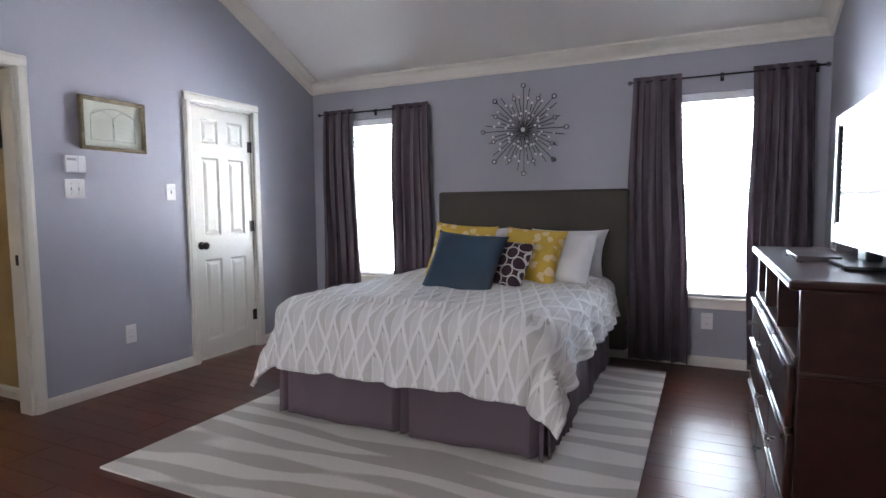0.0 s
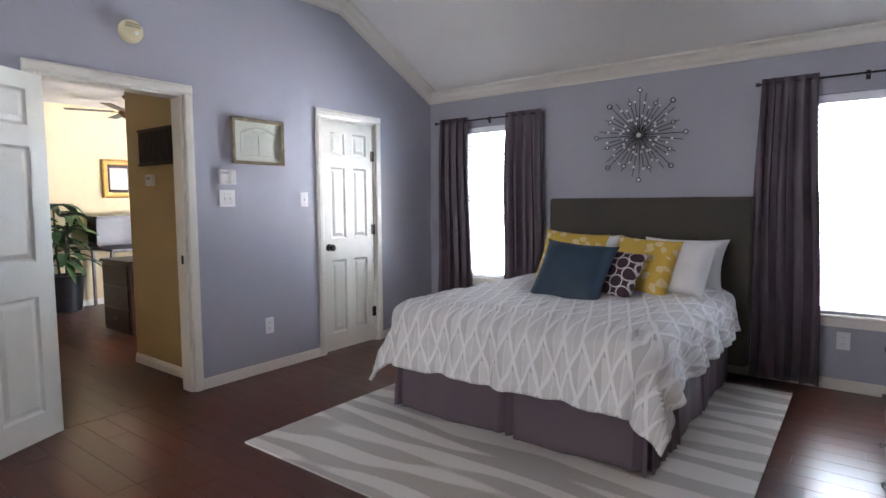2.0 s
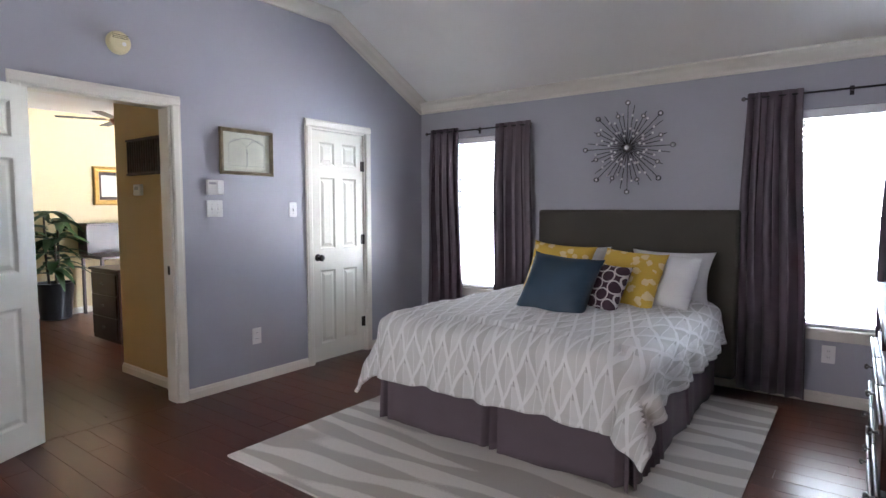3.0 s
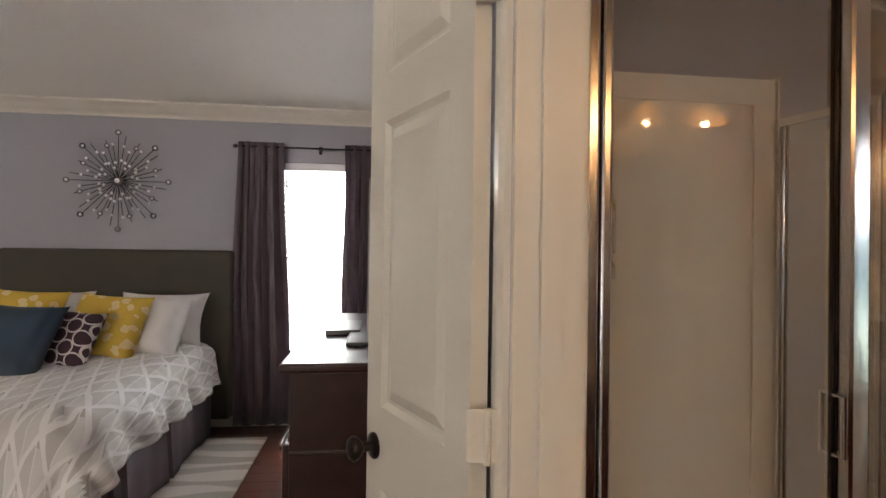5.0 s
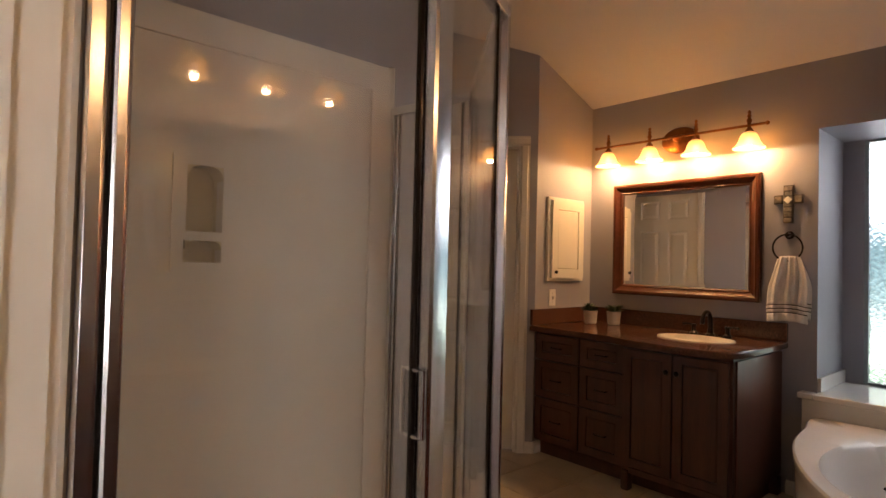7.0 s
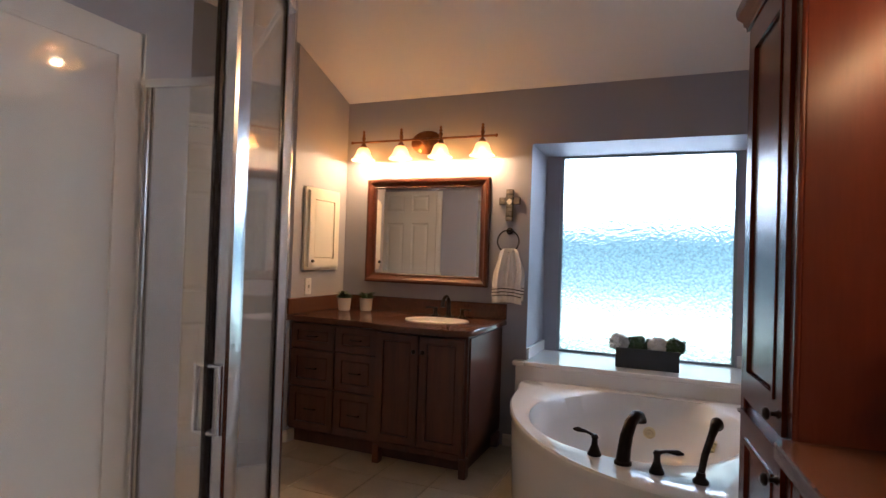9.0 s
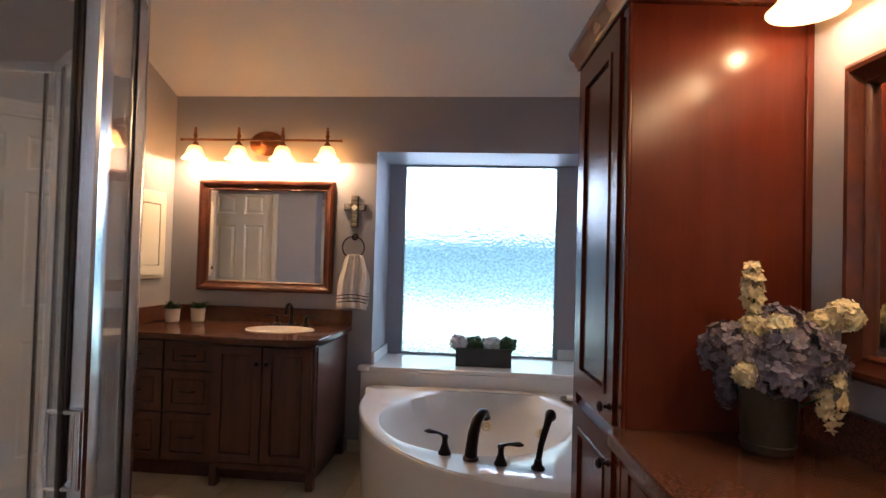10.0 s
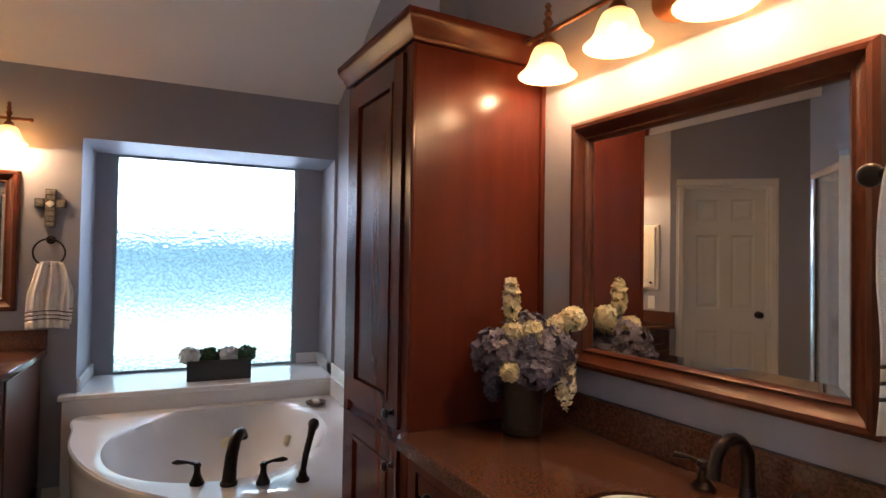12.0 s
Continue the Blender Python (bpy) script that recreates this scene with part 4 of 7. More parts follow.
# rug
bm = bmesh.new()
nx, ny = 40, 46
g = []
for i in range(nx + 1):
    row = []
    for j in range(ny + 1):
        x, y = -1.70 + 2.29 * i / nx, 3.40 + 2.62 * j / ny
        row.append(bm.verts.new((x, y, 0.012 + 0.0015 * noise.noise(Vector((x * 6, y * 6, 0))))))
    g.append(row)
for i in range(nx):
    for j in range(ny):
        bm.faces.new((g[i][j], g[i + 1][j], g[i + 1][j + 1], g[i][j + 1]))
edge = bmesh.ops.extrude_edge_only(bm, edges=[e for e in bm.edges if e.is_boundary])
for v in edge["geom"]:
    if isinstance(v, bmesh.types.BMVert):
        v.co.z = 0.001
rug = tagged(part("rug", bm, RUG, None), "cream and grey rug with wavy stripes under the bed", "rug")


# ---- curtains ----
def rod(x0, x1, z):
    root = thing("curtain_rod", ((x0 + x1) / 2, YB - 0.085, z), "thin dark metal curtain rod with small finials", "curtain rod", "curtain rods")
    c = (x0 + x1) / 2
    bm = bmesh.new()
    tube(bm, [(x0 - c, 0, 0), (x1 - c, 0, 0)], 0.007, 10)
    part("pole", bm, IRON, root)
    for x in (x0 - c, x1 - c):
        bm = bmesh.new()
        ball(bm, (x, 0, 0), 0.016, 12, 8)
        part("finial", bm, PEWTER, root)
    for x in (x0 - c + 0.05, 0, x1 - c - 0.05):
        bm = bmesh.new()
        tube(bm, [(x, 0, 0), (x, 0.078, 0)], 0.005, 8)
        box(bm, x - 0.012, x + 0.012, 0.078, 0.083, -0.03, 0.03)
        part("bracket", bm, IRON, root)


def curtain(x0, x1, b0, b1, ztop, folds, seed, pull=0.0):
    rnd = random.Random(seed)
    bm = bmesh.new()
    ph = [rnd.uniform(0, 6.28) for _ in range(4)]
    n, mrows = 120, 26
    g = []
    for j in range(mrows + 1):
        t = j / mrows
        z = ztop + 0.035 - (ztop + 0.035 - 0.03) * t
        l = x0 + (b0 - x0) * t ** 1.3 + 0.012 * math.sin(7 * t + ph[0]) + pull * math.sin(math.pi * min(1, t * 1.15))
        r = x1 + (b1 - x1) * t ** 1.3 + 0.012 * math.sin(6 * t + ph[1])
        row = []
        for i in range(n + 1):
            s = i / n
            amp = (0.018 + 0.026 * min(1, t * 2.5)) * (0.75 + 0.5 * noise.noise(Vector((s * 3.1 + seed, t * 0.8, 2.0))))
            wob = 0.5 * math.sin(2.3 * t + ph[2] + 5 * s) + 2.2 * noise.noise(Vector((s * 2.3 + seed * 3, t * 1.1, 5.0)))
            y = amp * math.sin(2 * math.pi * folds * s + wob + ph[3]) + 0.35 * amp * math.sin(2 * math.pi * folds * 2.1 * s + ph[0] + 1.5 * t)
            x = l + (r - l) * (s + 0.25 / folds * math.sin(4 * math.pi * folds * s + ph[1]) * 0.35)
            row.append(bm.verts.new((x, YB - 0.085 + y * (0.55 if z > ztop - 0.03 else 1), z)))
        g.append(row)
    for a, b in zip(g, g[1:]):
        for i in range(n):
            bm.faces.new((a[i], a[i + 1], b[i + 1], b[i]))
    ob = tagged(part("curtain", bm, CURTAIN, None), "floor-length plum-grey curtain hanging in folds from the rod", "curtain", "bedroom curtains")
    md = ob.modifiers.new("thick", "SOLIDIFY")
    md.thickness = 0.003


rod(-2.58, -1.406, 2.085)
rod(0.28, 1.515, 2.105)
curtain(-2.53, -2.19, -2.56, -2.13, 2.085, 4, 11)
curtain(-1.765, -1.39, -1.80, -1.37, 2.085, 4, 12)
curtain(0.30, 0.655, 0.30, 0.735, 2.105, 4, 13)
curtain(1.085, 1.465, 1.10, 1.47, 2.105, 4.5, 14)

# ---- starburst wall decoration ----
star = thing("wall_decoration", (-0.555, YB - 0.03, 1.825), "pewter starburst wall decoration set with silver beads", "wall art")
bm = bmesh.new()
lathe(bm, [(0.036, -0.012), (0.036, 0.004), (0.026, 0.012), (0.026, 0.020)], 24, Matrix.Rotation(radians(90), 4, "X"))
part("hub", bm, PEWTER, star)
bm = bmesh.new()
ball(bm, (0, -0.024, 0), 0.018)
part("bead", bm, CRYSTAL, star)
rnd = random.Random(8)
bead_bm = bmesh.new()
bmesh.ops.create_icosphere(bead_bm, subdivisions=2, radius=1)
bead_me = mesh_of(bead_bm, CRYSTAL, False, "bead")
ring_bm = bmesh.new()
lathe(ring_bm, [(1.0, -0.3), (1.0, 0.3), (0.72, 0.35), (0.72, -0.35), (1.0, -0.3)], 18, Matrix.Rotation(radians(90), 4, "X"), closed=False)
ring_me = mesh_of(ring_bm, PEWTER, True, "setting")
dark_me = ring_me.copy()
dark_me.materials[0] = IRON
NR = 40
for i in range(NR):
    a = 2 * math.pi * i / NR + math.pi / 2
    kind = i % 5
    ln = {0: 0.355, 1: 0.27, 2: 0.315, 3: 0.225, 4: 0.335}[kind]
    yy = 0.008 * ((i % 3) - 1)
    c, s_ = math.cos(a), math.sin(a)
    bm = bmesh.new()
    tube(bm, [(0.03 * c, yy, 0.03 * s_), (ln * c, yy, ln * s_)], 0.0030, 6)
    part("ray", bm, IRON, star)
    spots = {0: [(ln, 0.017, 1)], 1: [(ln, 0.009, 0), (ln * 0.5, 0.009, 0)], 2: [(ln * 0.86, 0.015, 1), (ln * 0.32, 0.009, 0)], 3: [(ln, 0.009, 0), (ln * 0.62, 0.010, 0)], 4: [(ln * 0.76, 0.009, 0), (ln * 0.45, 0.009, 0)]}[kind]
    for d, r, big in spots:
        o = new("bead", bead_me)
        o.parent, o.location, o.scale = star, (d * c, yy - 0.008, d * s_), (r * (0.62 if big else 1.15),) * 3
        if big:
            q = new("setting", dark_me if i % 10 == 5 else ring_me)
            q.parent, q.location, q.scale = star, (d * c, yy - 0.006, d * s_), (1.2 * r,) * 3


# ---- wall plates ----
def plate(name, m, w, h, label, category, detail):
    root = thing(name, m, label, category)
    part("cover", rbox(-w / 2, w / 2, 0.0005, 0.007, -h / 2, h / 2, 0.003), PLASTIC, root)
    if detail == "outlet":
        for dz in (-0.022, 0.022):
            bm = rbox(-0.016, 0.016, 0.006, 0.0095, dz - 0.014, dz + 0.014, 0.003)
            part("socket", bm, PLASTIC, root)
            for dx in (-0.006, 0.006):
                part("slot", rbox(dx - 0.0012, dx + 0.0012, 0.009, 0.0099, dz - 0.002, dz + 0.007, 0.0003, 1), BLACKP, root, "dark socket slot")
    else:
        n = int(detail)
        for k in range(n):
            dx = (k - (n - 1) / 2) * 0.045
            part("toggle", rbox(dx - 0.005, dx + 0.005, 0.006, 0.019, -0.012, 0.010, 0.002), PLASTIC, root)
            for dz in (-0.03, 0.03):
                bm = bmesh.new()
                ball(bm, (dx, 0.007, dz), 0.0035, 8, 6, (1, 0.5, 1))
                part("screw", bm, SILVERP, root)
    return root


def onleft(y, z):
    return ML @ Matrix.Translation((y, 0, z))


plate("wall_outlet", onleft(4.30, 0.355), 0.078, 0.125, "white double wall outlet near the floor", "outlet", "outlet")
plate("light_switch", onleft(3.98, 1.333), 0.122, 0.118, "white double light switch on the grey wall", "light switch", "2")
plate("light_switch", onleft(4.665, 1.325), 0.076, 0.118, "white single light switch by the closet", "light switch", "1")
MB = Matrix(((-1, 0, 0, 0), (0, -1, 0, YB), (0, 0, 1, 0), (0, 0, 0, 1)))
plate("wall_outlet", MB @ Matrix.Translation((-0.842, 0, 0.342)), 0.078, 0.122, "white double wall outlet under the window", "outlet", "outlet")
kp = thing("alarm_keypad", onleft(3.98, 1.484), "white alarm keypad with a hinged flap", "keypad")
part("body", rbox(-0.062, 0.062, 0.0005, 0.026, -0.052, 0.052, 0.006), PLASTIC, kp)
part("flap", rbox(0.012, 0.060, 0.026, 0.032, -0.048, 0.044, 0.003), PLASTIC, kp)
part("label_bar", rbox(-0.052, 0.004, 0.0262, 0.0275, 0.02, 0.036, 0.001, 1), SILVERP, kp)
sd = thing("smoke_detector", ML @ Matrix.Translation((3.37, 0, 2.345)) @ Matrix.Rotation(radians(-90), 4, "X"), "round yellowed smoke detector on the wall", "smoke detector")
bm = bmesh.new()
lathe(bm, [(0.070, 0.001), (0.070, 0.012), (0.066, 0.030), (0.058, 0.040), (0.0, 0.042)], 32, closed=False)
part("body", bm, IVORY, sd)
bm = bmesh.new()
lathe(bm, [(0.012, 0.041), (0.012, 0.046), (0.0, 0.047)], 16, Matrix.Translation((0.02, 0.01, 0)), closed=False)
part("test_button", bm, PLASTIC, sd)
for k in range(7):
    bm = rbox(-0.045, 0.045, -0.0015, 0.0015, 0.0405, 0.0428, 0.0005, 1)
    bm.transform(Matrix.Translation((0, -0.03 + k * 0.01 - 0.012, 0)))
    if k < 3:
        part("vent", bm, SOIL, sd, "dark vent slit")
    else:
        bm.free()


def picture(name, m, w, h, fw, depth, fmat, label):
    """Frame with a rebated profile; local x along the wall, y out, z up."""
    root = thing(name, m, label, "picture")
    prof = [(0, 0.001), (0, depth * 0.8), (fw * 0.25, depth), (fw * 0.6, depth * 0.72), (fw * 0.85, depth * 0.8), (fw, depth * 0.5), (fw, 0.001)]
    corners = [(-1, -1), (1, -1), (1, 1), (-1, 1)]
    for k in range(4):
        (ax, az), (bx, bz) = corners[k], corners[(k + 1) % 4]
        bm = bmesh.new()
        A = [bm.verts.new((ax * (w / 2 - i), o, az * (h / 2 - i))) for i, o in prof]
        B = [bm.verts.new((bx * (w / 2 - i), o, bz * (h / 2 - i))) for i, o in prof]
        for i in range(len(prof) - 1):
            bm.faces.new((A[i], B[i], B[i + 1], A[i + 1]))
        part("frame_side", bm, fmat, root)
    return root


art = picture("framed_print", onleft(4.25, 1.75), 0.446, 0.335, 0.026, 0.028, GILT, "framed cream print of two tablets with grey script")
part("mat_board", rbox(-0.2, 0.2, 0.002, 0.006, -0.145, 0.145, 0.001, 1), PAPER, art)
for sx in (-1, 1):
    bm = bmesh.new()
    for r0, r1 in ((0.152, 0.156),):
        pts = [(0.004 * sx, -0.10), (0.150 * sx, -0.10), (0.150 * sx, 0.055), (0.110 * sx, 0.095), (0.04 * sx, 0.075), (0.004 * sx, 0.045)]
        for (x0, z0), (x1, z1) in zip(pts, pts[1:] + pts[:1]):
            tube(bm, [(x0, 0.0065, z0), (x1, 0.0065, z1)], 0.0014, 5)
    part("tablet_outline", bm, INK, art)
    for k in range(13):
        wl = 0.045 + 0.012 * math.sin(k * 2.3 + sx)
        bm = bmesh.new()
        box(bm, sx * 0.076 - wl, sx * 0.076 + wl, 0.0061, 0.0066, 0.035 - k * 0.0095, 0.0375 - k * 0.0095)
        part("script_line", bm, material("pale_ink", (0.50, 0.49, 0.46), 0.8) if (k == 0 and sx < 0) else bpy.data.materials["pale_ink"], art)
bm = bmesh.new()
pts = [(-0.14 + 0.28 * i / 20, 0.0066, 0.06 + 0.045 * math.sin(math.pi * i / 20)) for i in range(21)]
tube(bm, pts, 0.002, 5)
part("arch_line", bm, INK, art)
bm = bmesh.new()
box(bm, -0.004, 0.004, 0.0062, 0.0072, -0.01, 0.006)
part("seal", bm, IRON, art)
bm = bmesh.new()
box(bm, -0.197, 0.197, 0.0085, 0.0095, -0.142, 0.142)
gp = part("glass", bm, CLEAR, art, smooth=False)
gp.visible_shadow = False

# ---- dresser with television ----
DX0, DX1, DY0, DY1, DZ = 1.06, 1.53, 3.70, 5.10, 0.985
dresser = thing("dresser", ((DX0 + DX1) / 2, (DY0 + DY1) / 2, 0), "dark espresso wooden dresser with open cubbies and drawers", "dresser")
DI = Matrix.Translation((-(DX0 + DX1) / 2, -(DY0 + DY1) / 2, 0))


def dpart(name, bm, mat=None, label="", parent=None, smooth=True):
    bm.transform(DI)
    return part(name, bm, mat or DRESSER, parent or dresser, label, smooth)


dpart("top", rbox(DX0 - 0.02, DX1, DY0 - 0.02, DY1 + 0.02, DZ - 0.03, DZ, 0.010, 3))
for y in (DY0, DY1 - 0.022):
    dpart("side_panel", rbox(DX0 + 0.012, DX1 - 0.004, y, y + 0.022, 0.06, DZ - 0.031, 0.004))
for y in (DY0 - 0.006, DY1 - 0.018):
    dpart("side_rail", rbox(DX0 + 0.012, DX1 - 0.004, y, y + 0.024, 0.70, 0.715, 0.004))
dpart("back_panel", rbox(DX1 - 0.012, DX1 - 0.004, DY0 + 0.02, DY1 - 0.02, 0.06, DZ - 0.032, 0.002, 1))
dpart("plinth", rbox(DX0 + 0.002, DX1 - 0.004, DY0 - 0.012, DY1 + 0.012, 0.0, 0.075, 0.010, 2))
dpart("shelf", rbox(DX0 + 0.005, DX1 - 0.02, DY0 + 0.02, DY1 - 0.02, 0.735, 0.755, 0.003))
NC = 3
cw = (DY1 - DY0 - 0.04) / NC
for c in range(1, NC):
    y = DY0 + 0.02 + c * cw
    dpart("divider", rbox(DX0 + 0.005, DX1 - 0.02, y - 0.009, y + 0.009, 0.08, DZ - 0.032, 0.002))
zs = [(0.09, 0.30), (0.31, 0.52), (0.53, 0.73)]
for c in range(NC):
    y0, y1 = DY0 + 0.024 + c * cw, DY0 + 0.016 + (c + 1) * cw
    for z0, z1 in zs:
        dr = dpart("drawer_front", rbox(DX0 - 0.012, DX0 + 0.012, y0, y1, z0 + 0.004, z1 - 0.004, 0.007, 2))
        dpart("drawer_lip", rbox(DX0 - 0.022, DX0 - 0.012, y0, y1, z1 - 0.022, z1 - 0.004, 0.004), parent=dr)
        for yy in ((y0 + y1) / 2,):
            bm = bmesh.new()
            lathe(bm, [(0.006, 0), (0.005, 0.014), (0.013, 0.020), (0.014, 0.026), (0.008, 0.031)], 14, Matrix.Translation((DX0 - 0.012, yy, (z0 + z1) / 2)) @ Matrix.Rotation(radians(-90), 4, "Y"))
            box(bm, DX0 - 0.036, DX0 - 0.030, yy - 0.03, yy + 0.03, (z0 + z1) / 2 - 0.004, (z0 + z1) / 2 + 0.004)
            dpart("pull", bm, PEWTER, "metal drawer pull", parent=dr)

TV = pose(1.335, 4.20, DZ, 0, 0, -90)
tv = thing("television", TV, "flat television with silver bezel on a dark stand", "television")
part("stand_base", rbox(-0.22, 0.22, -0.11, 0.11, 0.0, 0.016, 0.007), BLACKP, tv)
part("stand_neck", rbox(-0.06, 0.06, -0.02, 0.03, 0.016, 0.075, 0.01), BLACKP, tv)
bm = bmesh.new()
pierced(bm, -0.46, 0.46, 0.06, 0.575, [(-0.425, 0.425, 0.125, 0.545)], lambda b, a, c, d, e: box(b, a, c, -0.032, 0.02, d, e))
part("bezel", bm, SILVERP, tv, "silver bezel", smooth=False)
part("case_back", rbox(-0.44, 0.44, 0.02, 0.07, 0.09, 0.55, 0.02), BLACKP, tv)
part("screen_rim", (lambda q: (pierced(q, -0.4255, 0.4255, 0.1245, 0.5455, [(-0.412, 0.412, 0.138, 0.532)], lambda b, a, c, d, e: box(b, a, c, -0.028, 0.01, d, e)), q)[1])(bmesh.new()), BLACKP, tv, smooth=False)
part("screen", rbox(-0.414, 0.414, -0.022, 0.0, 0.136, 0.534, 0.001, 1), SCREEN, tv, "dark reflective screen")
part("badge", rbox(-0.018, 0.018, -0.034, -0.032, 0.088, 0.098, 0.001, 1), BLACKP, tv)

sp = thing("speaker", pose(1.40, 4.88, DZ, 0, 0, -90), "small grey loudspeaker standing on the dresser", "speaker")
part("cabinet", rbox(-0.05, 0.05, -0.05, 0.05, 0, 0.20, 0.008), material("grey_speaker", (0.22, 0.22, 0.23), 0.5), sp)
part("grille", rbox(-0.043, 0.043, -0.055, -0.050, 0.012, 0.188, 0.004), material("grille_cloth", (0.05, 0.05, 0.055), 0.9, fine=500, bump=0.4), sp)
dv = thing("disc_player", pose(1.20, 4.42, DZ, 0, 0, -90), "slim silver disc player on the dresser", "disc player")
part("case", rbox(-0.17, 0.17, -0.07, 0.07, 0.004, 0.024, 0.004), PEWTER, dv)
part("tray_door", rbox(-0.10, 0.03, -0.0725, -0.070, 0.010, 0.018, 0.001, 1), BLACKP, dv)
for x in (0.06, 0.08, 0.10):
    part("button", rbox(x, x + 0.012, -0.073, -0.070, 0.010, 0.018, 0.001, 1), BLACKP, dv)
for x in (-0.15, 0.15):
    part("foot", rbox(x - 0.01, x + 0.01, -0.07, -0.05, 0, 0.005, 0.001, 1), BLACKP, dv)

# ---- hall and far room things ----
hp = thing("carved_panel", Matrix.Translation((-3.315, 3.80, 1.722)) @ Matrix.Rotation(radians(180), 4, "Z"), "dark carved wooden panel on the tan hall wall", "wall art")
part("board", rbox(-0.265, 0.265, 0.002, 0.02, -0.138, 0.138, 0.004), WOVEN, hp)
for k in range(14):
    part("carved_rib", rbox(-0.245 + k * 0.0365, -0.225 + k * 0.0365, 0.02, 0.030, -0.115, 0.115, 0.006), WOVEN, hp)
for z in (-0.128, 0.128):
    part("rim", rbox(-0.262, 0.262, 0.02, 0.032, z - 0.008, z + 0.008, 0.003), WOVEN, hp)
th = thing("thermostat", Matrix.Translation((-3.43, 3.80, 1.475)) @ Matrix.Rotation(radians(180), 4, "Z"), "small white thermostat on the hall wall", "thermostat")
part("body", rbox(-0.055, 0.055, 0.001, 0.028, -0.042, 0.042, 0.006), PLASTIC, th)
part("display", rbox(-0.03, 0.03, 0.028, 0.0295, 0.0, 0.026, 0.001, 1), SILVERP, th)
fp = picture("framed_certificate", Matrix.Translation((-7.0, 5.07, 1.63)) @ Matrix.Rotation(radians(-90), 4, "Z"), 0.42, 0.50, 0.07, 0.04, GOLD, "certificate in a gold frame with dark mat")
part("mat_board", rbox(-0.15, 0.15, 0.002, 0.006, -0.19, 0.19, 0.001, 1), WOVEN, fp)
part("certificate", rbox(-0.11, 0.11, 0.0062, 0.008, -0.14, 0.14, 0.0005, 1), PAPER, fp)
desk = thing("hutch_desk", (-6.62, 5.2, 0), "dark wooden desk with a low hutch against the wall", "desk")
part("desk_top", rbox(-0.32, 0.33, -0.55, 0.75, 0.72, 0.755, 0.006), DRESSER, desk)
part("hutch_back", rbox(-0.35, -0.325, -0.55, 0.75, 0.755, 1.15, 0.004), DRESSER, desk)
part("hutch_top", rbox(-0.35, -0.05, -0.55, 0.75, 1.12, 1.15, 0.004), DRESSER, desk)
for y in (-0.55, 0.73):
    part("hutch_side", rbox(-0.33, -0.08, y, y + 0.022, 0.756, 1.12, 0.003), DRESSER, desk)
    for x in (-0.28, 0.27):
        part("leg", rbox(x, x + 0.045, y, y + 0.03, 0, 0.72, 0.004), DRESSER, desk)
cab = thing("low_cabinet", (-4.95, 4.35, 0), "dark low cabinet with drawers by the hall corner", "cabinet")
part("body", rbox(-0.30, 0.30, -0.22, 0.35, 0.03, 0.72, 0.006), DRESSER, cab)
part("top", rbox(-0.32, 0.32, -0.24, 0.36, 0.72, 0.75, 0.008), DRESSER, cab)
for k in range(3):
    d = part("drawer", rbox(-0.27, 0.27, -0.235, -0.221, 0.07 + k * 0.215, 0.27 + k * 0.215, 0.004), DRESSER, cab)
    bm = bmesh.new()
    ball(bm, (0, -0.248, 0.17 + k * 0.215), 0.014)
    part("knob", bm, PEWTER, d)
pl = thing("potted_plant", (-6.75, 4.30, 0), "tall leafy green plant in a black floor pot", "plant")
bm = bmesh.new()
lathe(bm, [(0.13, 0.0), (0.16, 0.02), (0.20, 0.42), (0.21, 0.45), (0.19, 0.45), (0.18, 0.40)], 24)
part("pot", bm, BLACKP, pl)
bm = bmesh.new()
lathe(bm, [(0.18, 0.40), (0.02, 0.41)], 20)
part("soil", bm, SOIL, pl)
rnd = random.Random(21)
for k in range(3):
    bm = bmesh.new()
    x, y = 0.05 * math.cos(k * 2.1), 0.05 * math.sin(k * 2.1)
    tube(bm, [(x, y, 0.38), (x * 1.5, y * 1.5, 0.75), (x * 1.2, y * 1.6, 1.0 + 0.12 * k)], [0.016, 0.014, 0.011], 8)
    part("cane", bm, ZINC, pl)


def blade(bm, base, yaw, ln, lift, droop, w):
    pts = []
    for i in range(7):
        t = i / 6
        r = ln * t
        pts.append((Vector((math.cos(yaw) * r, math.sin(yaw) * r, lift * t - droop * t * t)) + base, w * math.sin(math.pi * min(0.97, t * 0.92 + 0.06)) ** 0.8))
    side = Vector((-math.sin(yaw), math.cos(yaw), 0))
    prev = None
    for p, ww in pts:
        cur = (bm.verts.new(p - side * ww + Vector((0, 0, ww * 0.3))), bm.verts.new(p), bm.verts.new(p + side * ww + Vector((0, 0, ww * 0.3))))
        if prev:
            bm.faces.new((prev[0], prev[1], cur[1], cur[0]))
            bm.faces.new((prev[1], prev[2], cur[2], cur[1]))
        prev = cur


for k in range(64):
    bm = bmesh.new()
    st = rnd.choice(((0.62, 0.04), (0.82, 0.06), (1.02, 0.06), (1.2, 0.05)))
    blade(bm, Vector((rnd.uniform(-0.07, 0.07), rnd.uniform(-0.07, 0.07), st[0] + rnd.uniform(-0.09, 0.09))), rnd.uniform(0, 6.28), rnd.uniform(0.26, 0.42), rnd.uniform(0.08, 0.24), rnd.uniform(0.12, 0.34), rnd.uniform(0.042, 0.066))
    part("leaf", bm, LEAF, pl)
cf = thing("ceiling_fan", (-5.9, 4.75, 2.53), "ceiling fan in the far room, at rest", "ceiling fan")
bm = bmesh.new()
lathe(bm, [(0.06, 0.0), (0.05, -0.03), (0.015, -0.04), (0.015, -0.14), (0.09, -0.15), (0.11, -0.19), (0.07, -0.24), (0.03, -0.26)], 20)
